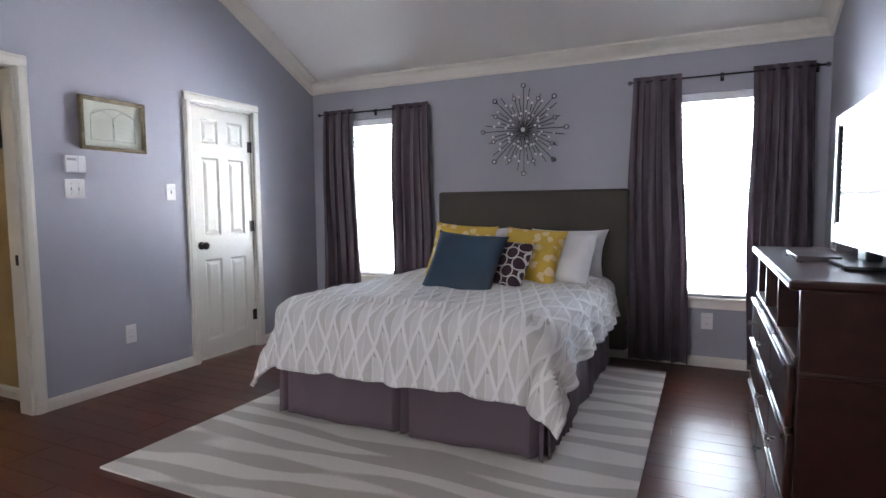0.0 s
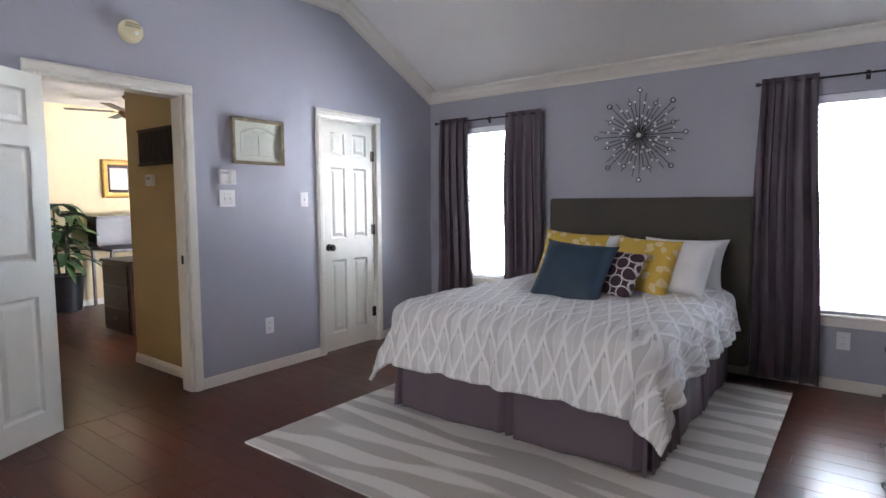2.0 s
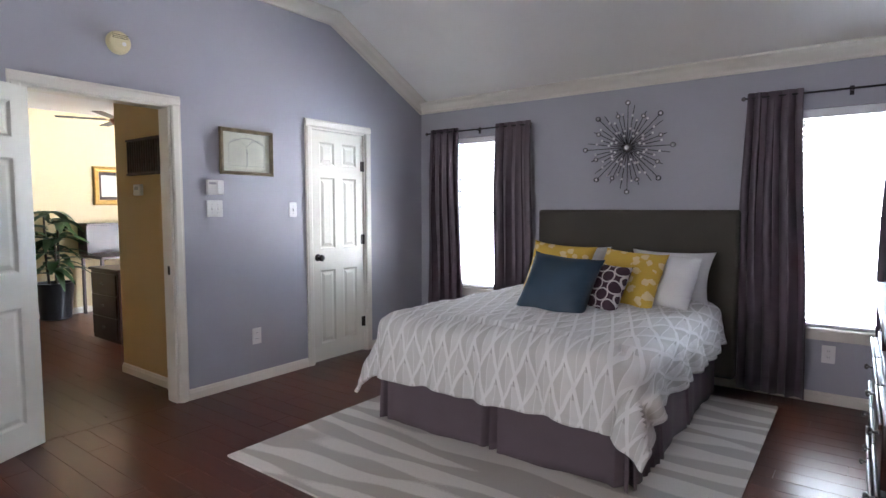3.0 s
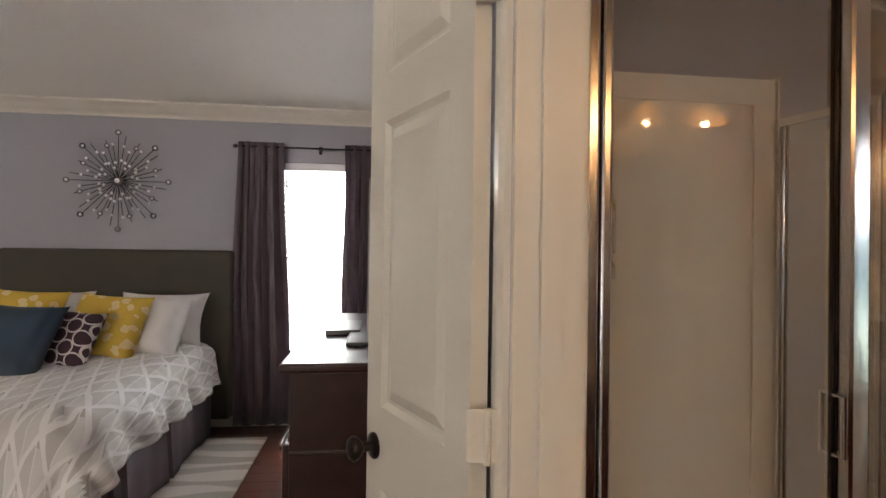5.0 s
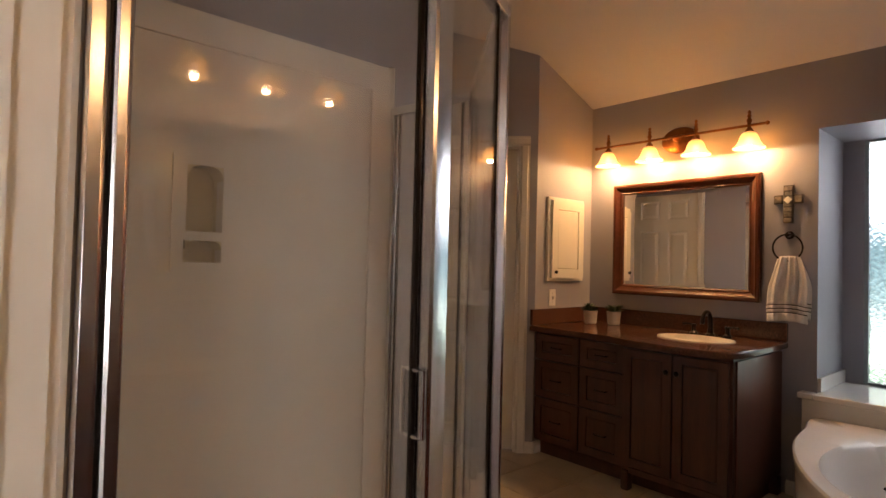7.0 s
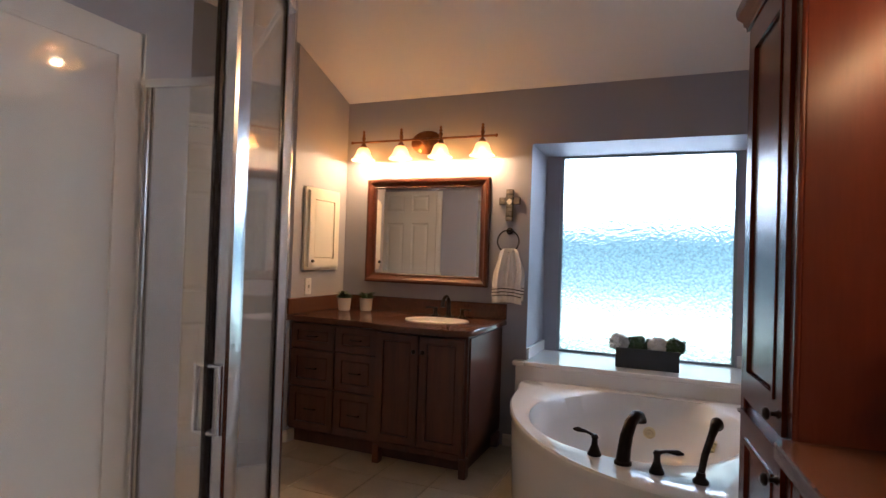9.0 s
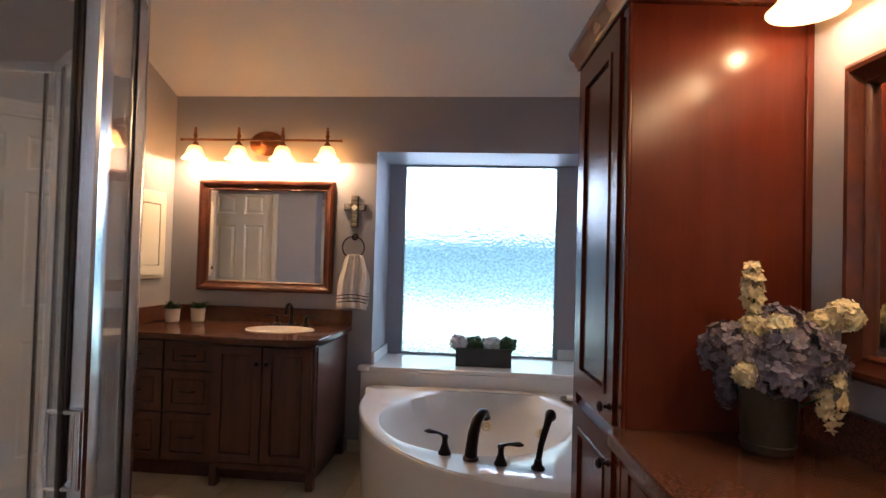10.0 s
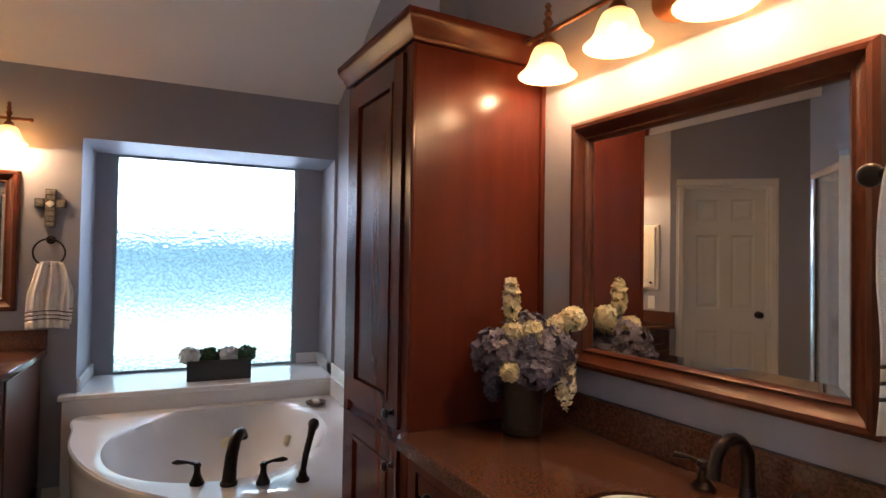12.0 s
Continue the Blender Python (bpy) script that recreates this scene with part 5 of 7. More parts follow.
part("motor", bm, BRASS, cf)
for k in range(5):
    bm = rbox(0.14, 0.62, -0.055, 0.055, -0.185, -0.178, 0.003, 1)
    bm.transform(Matrix.Rotation(2 * math.pi * k / 5 + 0.5, 4, "Z"))
    b_ = part("blade", bm, ZINC, cf)
    bm = rbox(0.09, 0.18, -0.015, 0.015, -0.19, -0.186, 0.001, 1)
    bm.transform(Matrix.Rotation(2 * math.pi * k / 5 + 0.5, 4, "Z"))
    part("blade_arm", bm, BRASS, b_)

# ---- bathroom: shower ----
sh = thing("shower_enclosure", (1.69, 2.93, 0), "corner shower enclosure with chrome frame and clear glass panels", "shower")
SP = [Vector((1.69, 2.93, 0)), Vector((2.25, 2.93, 0)), Vector((2.60, 3.10, 0)), Vector((3.04, 3.66, 0)), Vector((2.965, 4.06, 0))]
SI = Matrix.Translation((-1.69, -2.93, 0))
HS = 1.88


def spart(name, bm, mat, label="", parent=None, smooth=True):
    bm.transform(SI)
    return part(name, bm, mat, parent or sh, label, smooth)


def post(p, w, d, ang, z0=0.09, z1=HS + 0.015):
    bm = rbox(-w / 2, w / 2, -d / 2, d / 2, z0, z1, 0.006, 2)
    bm.transform(pose(p.x, p.y, 0, 0, 0, ang))
    return spart("post", bm, CHROME, "polished chrome post")


bm = bmesh.new()
prism(bm, [(1.68, 2.89), (2.27, 2.89), (2.63, 3.06), (3.09, 3.65), (3.0, 4.06), (1.68, 4.06)], 0.0, 0.06)
spart("tray", bm, SURROUND, "white shower tray", smooth=False)
for a, b in zip(SP, SP[1:]):
    d = b - a
    ang = math.degrees(math.atan2(d.y, d.x))
    m = pose(a.x, a.y, 0, 0, 0, ang)
    ln = d.length
    for z0, z1, nm in ((0.06, 0.095, "sill_rail"), (HS - 0.022, HS + 0.012, "head_rail")):
        bm = rbox(0, ln, -0.018, 0.018, z0, z1, 0.004)
        bm.transform(m)
        spart(nm, bm, CHROME, "chrome rail")
    bm = rbox(0.02, ln - 0.02, -0.003, 0.003, 0.095, HS - 0.02, 0.001, 1)
    bm.transform(m)
    g = spart("glass_panel", bm, SHOWER_GLASS, "clear glass panel")
    for x in (0.04, ln - 0.045):
        bm = rbox(x - 0.004, x + 0.004, -0.006, 0.006, 0.095, HS - 0.02, 0.001, 1)
        bm.transform(m)
        spart("gasket", bm, BRONZE, "dark gasket")
post(SP[0] + Vector((0.022, 0, 0)), 0.026, 0.040, 0)
post(SP[0] + Vector((0.050, 0, 0)), 0.022, 0.034, 0)
bm = bmesh.new()
prism(bm, [(-0.030, 0.016), (-0.030, -0.012)] + [(-0.024 + 0.008 * k, -0.0165 - 0.0012 * math.sin(math.pi * k / 6)) for k in range(7)] + [(0.030, -0.012), (0.030, 0.016)], 0.09, HS + 0.015)
bm.transform(pose(SP[1].x - 0.006, SP[1].y - 0.003, 0, 0, 0, 18.5))
spart("post", bm, CHROME, "polished chrome corner post", smooth=False)
post(SP[2], 0.032, 0.036, 45)
post(SP[3], 0.024, 0.024, 20)
post(SP[4] + Vector((0, -0.02, 0)), 0.022, 0.03, 95)
for s in (-1, 1):
    bm = bmesh.new()
    y = 2.93 + s * 0.026
    tube(bm, [(2.207, 2.93 + s * 0.004, 1.065), (2.207, y, 1.065), (2.207, y, 0.95), (2.207, 2.93 + s * 0.004, 0.95)], 0.0065, 10)
    spart("handle", bm, CHROME, "brushed metal handle")

sur = thing("shower_surround", (1.67, 4.13, 0), "white acrylic shower surround with a soap niche", "shower surround")
SUI = Matrix.Translation((-1.67, -4.13, 0))


def supart(name, bm, label="", smooth=False):
    bm.transform(SUI)
    return part(name, bm, SURROUND, sur, label, smooth)


bm = bmesh.new()
pierced(bm, 1.70, 2.965, 0.06, 2.06, [(2.158, 2.275, 1.335, 1.554), (2.152, 2.275, 1.233, 1.305)], lambda b, a, c, d, e: box(b, a, c, 4.075, 4.128, d, e))
supart("back_panel", bm)
# niche lining is darker and yellower than the surround
NICHE = material("yellowish_acrylic", (0.70, 0.61, 0.43), 0.25, vary=0.05, scale=6, bump=0.0)
bm = bmesh.new()
box(bm, 2.152, 2.283, 4.165, 4.175, 1.227, 1.563)
for x0, x1, z0, z1 in ((2.152, 2.1575, 1.227, 1.563), (2.2755, 2.283, 1.227, 1.563), (2.1575, 2.2755, 1.5545, 1.563), (2.1575, 2.2755, 1.227, 1.2325), (2.1575, 2.2755, 1.3055, 1.3345)):
    box(bm, x0, x1, 4.129, 4.1645, z0, z1)
for x0, sx, z0, rr in ((2.158, 1, 1.554, 0.045), (2.275, -1, 1.554, 0.045), (2.158, 1, 1.305, 0.03), (2.275, -1, 1.305, 0.03)):
    arc = [(x0 + sx * rr * (1 - math.sin(math.pi / 2 * k / 6)), z0 - rr * (1 - math.cos(math.pi / 2 * k / 6))) for k in range(7)]
    ring = [(x0, z0)] + arc
    fr, bk = [[bm.verts.new((x, y, z)) for x, z in ring] for y in (4.0665, 4.164)]
    bm.faces.new(fr), bm.faces.new(bk[::-1])
    for k in range(len(ring)):
        bm.faces.new((fr[k], fr[(k + 1) % len(ring)], bk[(k + 1) % len(ring)], bk[k]))
bm.transform(SUI)
part("soap_niche", bm, NICHE, sur, "recessed soap niche with rounded tops", smooth=False)
bm = bmesh.new()
pierced(bm, 1.70, 2.965, 0.0, 2.06, [(1.70, 2.865, 0.0, 1.955)], lambda b, a, c, d, e: box(b, a, c, 4.062, 4.076, d, e))
supart("border", bm)
bm = bmesh.new()
pierced(bm, 2.115, 2.313, 1.205, 1.585, [(2.158, 2.275, 1.335, 1.554), (2.152, 2.275, 1.233, 1.305)], lambda b, a, c, d, e: box(b, a, c, 4.066, 4.0755, d, e))
supart("niche_frame", bm)
supart("side_panel", rbox(1.672, 1.70, 2.96, 4.128, 0.06, 2.06, 0.004))
supart("corner_edge", rbox(2.95, 2.977, 4.062, 4.128, 0.0, 2.07, 0.006))

# ---- vanity under the framed mirror ----
van = thing("bathroom_vanity", (4.85, 3.87, 0), "dark walnut vanity cabinet with drawers and two doors", "vanity cabinet")
VI = Matrix.Translation((-4.85, -3.87, 0))


def vpart(name, bm, mat=None, label="", parent=None, smooth=True):
    bm.transform(VI)
    return part(name, bm, mat or VANITY, parent or van, label, smooth)


vpart("drawer_case", rbox(4.53, 5.15, 3.86, 4.53, 0.10, 0.814, 0.004))
vpart("sink_case", rbox(4.475, 5.15, 3.265, 3.858, 0.10, 0.814, 0.004))
vpart("toe_kick", rbox(4.59, 5.14, 3.30, 4.53, 0.0, 0.10, 0.002, 1))
vpart("side_panel", rbox(4.50, 5.13, 3.255, 3.265, 0.12, 0.80, 0.003))
for y0, y1 in ((3.255, 3.30), (3.815, 3.86)):
    vpart("foot", rbox(4.462, 4.52, y0, y1, 0.0, 0.115, 0.008))
vpart("foot", rbox(5.08, 5.14, 3.255, 3.30, 0.0, 0.10, 0.006))
vpart("apron", rbox(4.468, 4.476, 3.30, 3.815, 0.10, 0.135, 0.004))


def front(x, y0, y1, z0, z1, hx, hy, hz):
    """A framed front with a raised field, and its knob."""
    bm = bmesh.new()
    pierced(bm, y0, y1, z0, z1, [(y0 + 0.05, y1 - 0.05, z0 + 0.045, z1 - 0.045)] if z1 - z0 > 0.14 else [], lambda b, a, c, d, e: box(b, x - 0.02, x - 0.001, a, c, d, e))
    f = vpart("door" if z1 - z0 > 0.4 else "drawer", bm, smooth=False)
    if z1 - z0 > 0.14:
        vpart("raised_field", rbox(x - 0.017, x - 0.002, y0 + 0.052, y1 - 0.052, z0 + 0.047, z1 - 0.047, 0.008, 2), parent=f)
    if hy:
        bm = bmesh.new()
        tube(bm, [(x - 0.02, hy - 0.04, hz), (x - 0.038, hy - 0.035, hz), (x - 0.038, hy + 0.035, hz), (x - 0.02, hy + 0.04, hz)], 0.004, 8)
        vpart("pull", bm, BRONZE, "dark bronze pull", parent=f)
    return f


for y0, y1 in ((3.875, 4.175), (4.185, 4.52)):
    for z0, z1 in ((0.115, 0.385), (0.395, 0.63), (0.64, 0.80)):
        front(4.53, y0, y1, z0, z1, 0, (y0 + y1) / 2, (z0 + z1) / 2)
for y0, y1, hy in ((3.28, 3.560, 3.535), (3.568, 3.85, 3.592)):
    f = front(4.475, y0, y1, 0.145, 0.795, 0, None, 0)
    bm = bmesh.new()
    ball(bm, (4.440, hy, 0.70), 0.014)
    tube(bm, [(4.456, hy, 0.70), (4.44, hy, 0.70)], 0.005, 8)
    vpart("knob", bm, BRONZE, "dark bronze knob", parent=f)


def slab(outer, hole, z0, z1):
    """A slab with a rounded top edge and an opening."""
    bm = bmesh.new()

    def loop(pts, z):
        vs = [bm.verts.new((x, y, z)) for x, y in pts]
        return vs, [bm.edges.new((vs[i], vs[(i + 1) % len(vs)])) for i in range(len(vs))]
    cx, cy = sum(p[0] for p in outer) / len(outer), sum(p[1] for p in outer) / len(outer)
    inn = [(cx + (x - cx) * 0.985, cy + (y - cy) * 0.985) for x, y in outer]
    rings = [loop(outer, z0), loop(outer, z1 - 0.010), loop([((a + c) / 2, (b + d) / 2) for (a, b), (c, d) in zip(outer, inn)], z1 - 0.002), loop(inn, z1)]
    for (a, _), (b, _) in zip(rings, rings[1:]):
        for i in range(len(a)):
            bm.faces.new((a[i], a[(i + 1) % len(a)], b[(i + 1) % len(a)], b[i]))
    edges = rings[-1][1][:]
    low = rings[0][1][:]
    if hole:
        h1, e1 = loop(hole, z1)
        h0, e0 = loop(hole, z0)
        for i in range(len(hole)):
            bm.faces.new((h1[i], h1[(i + 1) % len(hole)], h0[(i + 1) % len(hole)], h0[i]))
        edges += e1
        low += e0
    bmesh.ops.triangle_fill(bm, use_beauty=True, use_dissolve=False, edges=edges)
    bmesh.ops.triangle_fill(bm, use_beauty=True, use_dissolve=False, edges=low)
    return bm


def oval(cx, cy, rx, ry, n=36):
    return [(cx + rx * math.cos(2 * math.pi * i / n), cy + ry * math.sin(2 * math.pi * i / n)) for i in range(n)]


def bowl(m, rx, ry, d, parent):
    bm = bmesh.new()
    prof = [(1.05, 0.0005), (1.048, 0.004), (1.03, 0.006), (1.005, 0.005), (0.985, 0.0), (0.965, -0.012), (0.90, -0.024), (0.60, -0.031), (0.06, -0.033)]
    rings = [[bm.verts.new(m @ Vector((rx * r * math.cos(2 * math.pi * i / 36), ry * r * math.sin(2 * math.pi * i / 36), z))) for i in range(36)] for r, z in prof]
    for a, b in zip(rings, rings[1:]):
        for i in range(36):
            bm.faces.new((a[i], a[(i + 1) % 36], b[(i + 1) % 36], b[i]))
    bm.faces.new(rings[-1])
    return bm


front_edge = [(4.472, 4.545), (4.455, 3.98), (4.42, 3.86), (4.385, 3.78), (4.375, 3.66), (4.375, 3.48), (4.395, 3.36), (4.44, 3.27), (4.49, 3.235)]
ctop = tagged(part("countertop", slab([(5.160, 4.545)] + front_edge + [(5.160, 3.235)], oval(4.80, 3.60, 0.155, 0.205), 0.816, 0.85), GRANITE, None), "polished brown speckled granite countertop with a bowed front", "countertop")
basin = tagged(part("sink", bowl(Matrix.Translation((4.80, 3.60, 0.85)), 0.155, 0.205, 0.14, None), POTW, None), "white oval rimmed sink in the granite", "sink")
part("drain", (lambda q: (lathe(q, [(0.02, 0.0), (0.02, 0.003), (0.012, 0.004)], 16, Matrix.Translation((4.80, 3.60, 0.8175))), q)[1])(bmesh.new()), BRONZE, basin)
bs = thing("backsplash", (5.15, 3.87, 0.85), "low brown granite backsplash behind the vanity top", "backsplash")
for bmx in (rbox(5.140, 5.162, 3.235, 4.548, 0.8505, 0.955, 0.003), rbox(4.48, 5.139, 4.527, 4.548, 0.8505, 0.955, 0.003)):
    bmx.transform(Matrix.Translation((-5.15, -3.87, -0.85)))
    part("upstand", bmx, GRANITE, bs)


def faucet(m, label):
    """Bridge-style basin faucet: gooseneck spout and two lever handles; local y points to the basin."""
    root = thing("faucet", m, label, "faucet")
    bm = bmesh.new()
    lathe(bm, [(0.027, 0), (0.027, 0.008), (0.018, 0.016), (0.015, 0.04)], 18)
    pts = [(0, 0, 0.03)] + [(0, 0.055 - 0.055 * math.cos(a), 0.09 + 0.055 * math.sin(a)) for a in [math.pi * k / 9 for k in range(0, 9)]] + [(0, 0.112, 0.075)]
    tube(bm, pts, [0.014] * 3 + [0.012] * (len(pts) - 4) + [0.014], 12)
    part("spout", bm, BRONZE, root)
    for s in (-1, 1):
        bm = bmesh.new()
        lathe(bm, [(0.025, 0), (0.025, 0.007), (0.014, 0.018), (0.012, 0.045), (0.017, 0.052), (0.012, 0.062)], 16, Matrix.Translation((s * 0.10, 0, 0)))
        tube(bm, [(s * 0.10, 0, 0.055), (s * 0.13, 0.005, 0.060), (s * 0.165, 0.01, 0.057)], [0.007, 0.005, 0.008], 8)
        part("lever", bm, BRONZE, root)
    return root


faucet(pose(5.05, 3.62, 0.85, 0, 0, 90), "oil-rubbed bronze basin faucet with two levers")


def framed_mirror(m, w, h, fw, label):
    """Local x along the wall, y out, origin at the lower centre."""
    root = thing("mirror", m, label, "mirror")
    prof = [(0, 0.002), (0, 0.034), (0.010, 0.042), (fw * 0.35, 0.040), (fw * 0.45, 0.030), (fw * 0.8, 0.020), (fw * 0.88, 0.023), (fw, 0.014), (fw, 0.004)]
    c = [(-w / 2, 0, 1, 1), (w / 2, 0, -1, 1), (w / 2, h, -1, -1), (-w / 2, h, 1, -1)]
    for k in range(4):
        a, b = c[k], c[(k + 1) % 4]
        bm = bmesh.new()
        A = [bm.verts.new((a[0] + a[2] * i, o, a[1] + a[3] * i)) for i, o in prof]
        B = [bm.verts.new((b[0] + b[2] * i, o, b[1] + b[3] * i)) for i, o in prof]
        for i in range(len(prof) - 1):
            bm.faces.new((A[i], B[i], B[i + 1], A[i + 1]))
        part("frame_side", bm, MIRROR_FRAME, root, "moulded brown bronze frame")
    bm = bmesh.new()
    e = 0.022
    x0, x1, z0, z1 = -w / 2 + fw, w / 2 - fw, fw, h - fw
    o = [bm.verts.new(p) for p in ((x0, 0.006, z0), (x1, 0.006, z0), (x1, 0.006, z1), (x0, 0.006, z1))]
    i = [bm.verts.new(p) for p in ((x0 + e, 0.0075, z0 + e), (x1 - e, 0.0075, z0 + e), (x1 - e, 0.0075, z1 - e), (x0 + e, 0.0075, z1 - e))]
    bm.faces.new(i)
    for k in range(4):
        bm.faces.new((o[k], o[(k + 1) % 4], i[(k + 1) % 4], i[k]))
    part("mirror_glass", bm, MIRROR, root, "bevelled mirror glass", smooth=False)
    return root


MW = Matrix(((0, -1, 0, XW), (-1, 0, 0, 0), (0, 0, 1, 0), (0, 0, 0, 1)))   # local x = -y, out = -x
framed_mirror(MW @ Matrix.Translation((-3.86, 0, 1.062)), 0.965, 0.765, 0.068, "rectangular mirror in a brown bronze frame over the vanity")
framed_mirror(SB @ Matrix.Translation((-0.566, 0, 1.066)), 0.80, 0.725, 0.058, "wide mirror in a brown bronze frame above the counter")

SHADE = glow("lit_amber_glass", (1.0, 0.72, 0.30), 1.25)
_nt = SHADE.node_tree
_tc = _nt.nodes.new("ShaderNodeTexCoord")
_sp = _nt.nodes.new("ShaderNodeSeparateXYZ")
_rp = _nt.nodes.new("ShaderNodeValToRGB")
_mr = _nt.nodes.new("ShaderNodeMapRange")
_mr.inputs["From Min"].default_value, _mr.inputs["From Max"].default_value = -0.14, -0.03
_rp.color_ramp.elements[0].color, _rp.color_ramp.elements[1].color = (1.0, 0.82, 0.42, 1), (0.60, 0.36, 0.11, 1)
_e = _rp.color_ramp.elements.new(0.35)
_e.color = (1.0, 0.74, 0.32, 1)
_nt.links.new(_tc.outputs["Object"], _sp.inputs[0])
_nt.links.new(_sp.outputs["Z"], _mr.inputs["Value"])
_nt.links.new(_mr.outputs[0], _rp.inputs[0])
_nt.links.new(_rp.outputs[0], _nt.nodes["Principled BSDF"].inputs["Emission Color"])
_tr, _mx = _nt.nodes.new("ShaderNodeBsdfTransparent"), _nt.nodes.new("ShaderNodeMixShader")
_tr.inputs["Color"].default_value = (1.0, 0.80, 0.50, 1)
_mx.inputs[0].default_value = 0.5
_nt.links.new(_nt.nodes["Principled BSDF"].outputs[0], _mx.inputs[1])
_nt.links.new(_tr.outputs[0], _mx.inputs[2])
_nt.links.new(_mx.outputs[0], _nt.nodes["Material Output"].inputs["Surface"])
BULB_M = glow("lit_bulb", (1.0, 0.85, 0.58), 9.0)


def vanity_light(m, xs, half, label, power=BULB):
    root = thing("vanity_light", m, label, "wall light", "bathroom vanity lights")
    bm = bmesh.new()
    lathe(bm, [(0.10, 0.001), (0.10, 0.010), (0.085, 0.020), (0.05, 0.026), (0.02, 0.040), (0.012, 0.105)], 28, Matrix.Diagonal((1.25, 1, 0.85, 1)) @ Matrix.Rotation(radians(-90), 4, "X"))
    part("back_plate", bm, BRASS, root, "oval copper-brown back plate")
    bm = bmesh.new()
    tube(bm, [(-half, 0.12, 0), (half, 0.12, 0)], 0.008, 10)
    part("bar", bm, BRASS, root)
    for x in (-half, half):
        bm = bmesh.new()
        ball(bm, (x, 0.12, 0), 0.012)
        part("end_cap", bm, BRASS, root)
    for x in xs:
        M = Matrix.Translation((x, 0.12, 0))
        bm = bmesh.new()
        lathe(bm, [(0.004, 0.088), (0.011, 0.078), (0.006, 0.068), (0.013, 0.056), (0.008, 0.045), (0.016, 0.028), (0.010, 0.015), (0.012, 0.0), (0.010, -0.012), (0.021, -0.026), (0.026, -0.038), (0.022, -0.046)], 16, M)
        fin = part("stem", bm, BRASS, root, "turned copper-brown stem")
        bm = bmesh.new()
        lathe(bm, [(0.026, -0.040), (0.040, -0.050), (0.050, -0.070), (0.057, -0.094), (0.069, -0.115), (0.087, -0.131), (0.085, -0.135), (0.065, -0.118), (0.053, -0.096), (0.046, -0.073), (0.036, -0.054)], 28, M, closed=False)
        part("shade", bm, SHADE, root, "glowing amber glass bell shade")
        bm = bmesh.new()
        ball(bm, (x, 0.12, -0.100), 0.024, 12, 8, (1, 1, 1.25))
        part("bulb", bm, BULB_M, root, "lit bulb")
        ld = bpy.data.lights.new("vanity_bulb", "POINT")
        ld.energy, ld.shadow_soft_size, ld.color = power, 0.015, (1.0, 0.60, 0.27)
        lo = new("vanity_bulb_light", ld)
        lo.matrix_world = m @ Matrix.Translation((x, 0.12, -0.134))
    return root


S4 = (-0.463, -0.154, 0.154, 0.463)
vanity_light(MW @ Matrix.Translation((-3.875, 0, 2.092)), S4, 0.56, "four-lamp copper-brown vanity light with amber bell shades, lit")
vanity_light(SB @ Matrix.Translation((-0.566, 0, 2.06)), tuple(0.885 * q for q in S4), 0.50, "four-lamp copper-brown vanity light over the long mirror, lit", 0.4 * BULB)

# medicine cabinet, switch, pots
MM = Matrix(((-1, 0, 0, 0), (0, -1, 0, YM), (0, 0, 1, 0), (0, 0, 0, 1)))
mc = thing("medicine_cabinet", MM @ Matrix.Translation((-4.835, 0, 1.43)), "white panelled medicine cabinet on the wall", "medicine cabinet")
part("case", rbox(-0.205, 0.205, 0.001, 0.022, -0.29, 0.29, 0.004), DOORW, mc)
bm = bmesh.new()
pierced(bm, -0.18, 0.18, -0.265, 0.265, [(-0.12, 0.12, -0.205, 0.205)], lambda b, a, c, d, e: box(b, a, c, 0.0225, 0.042, d, e))
mcd = part("door", bm, DOORW, mc, smooth=False)
part("raised_field", rbox(-0.118, 0.118, 0.0225, 0.038, -0.203, 0.203, 0.012, 2), DOORW, mcd)
bm = bmesh.new()
ball(bm, (0.15, 0.055, -0.225), 0.012)
tube(bm, [(0.15, 0.042, -0.225), (0.15, 0.055, -0.225)], 0.005, 8)
part("knob", bm, BRONZE, mcd, "dark bronze knob")
plate("light_switch", MM @ Matrix.Translation((-4.71, 0, 1.028)), 0.07, 0.112, "white rocker switch over the vanity", "light switch", "1")


def succulent(x, y, seed):
    rnd = random.Random(seed)
    root = thing("potted_plant", (x, y, 0.8505), "small green plant in a white ceramic pot", "plant", "pots on the vanity")
    bm = bmesh.new()
    lathe(bm, [(0.036, 0.0), (0.042, 0.006), (0.048, 0.085), (0.050, 0.092), (0.045, 0.092), (0.043, 0.078)], 24)
    part("pot", bm, POTW, root)
    bm = bmesh.new()
    lathe(bm, [(0.0435, 0.079), (0.005, 0.082)], 18)
    part("soil", bm, SOIL, root)
    bm = bmesh.new()
    for k in range(90):
        blade(bm, Vector((rnd.uniform(-0.035, 0.035), rnd.uniform(-0.035, 0.035), 0.08 + rnd.uniform(0, 0.03))), rnd.uniform(0, 6.28), rnd.uniform(0.025, 0.055), rnd.uniform(0.01, 0.05), rnd.uniform(0.0, 0.03), rnd.uniform(0.005, 0.010))
    part("foliage", bm, LEAF, root)


succulent(4.955, 4.40, 31)
succulent(5.04, 4.27, 32)

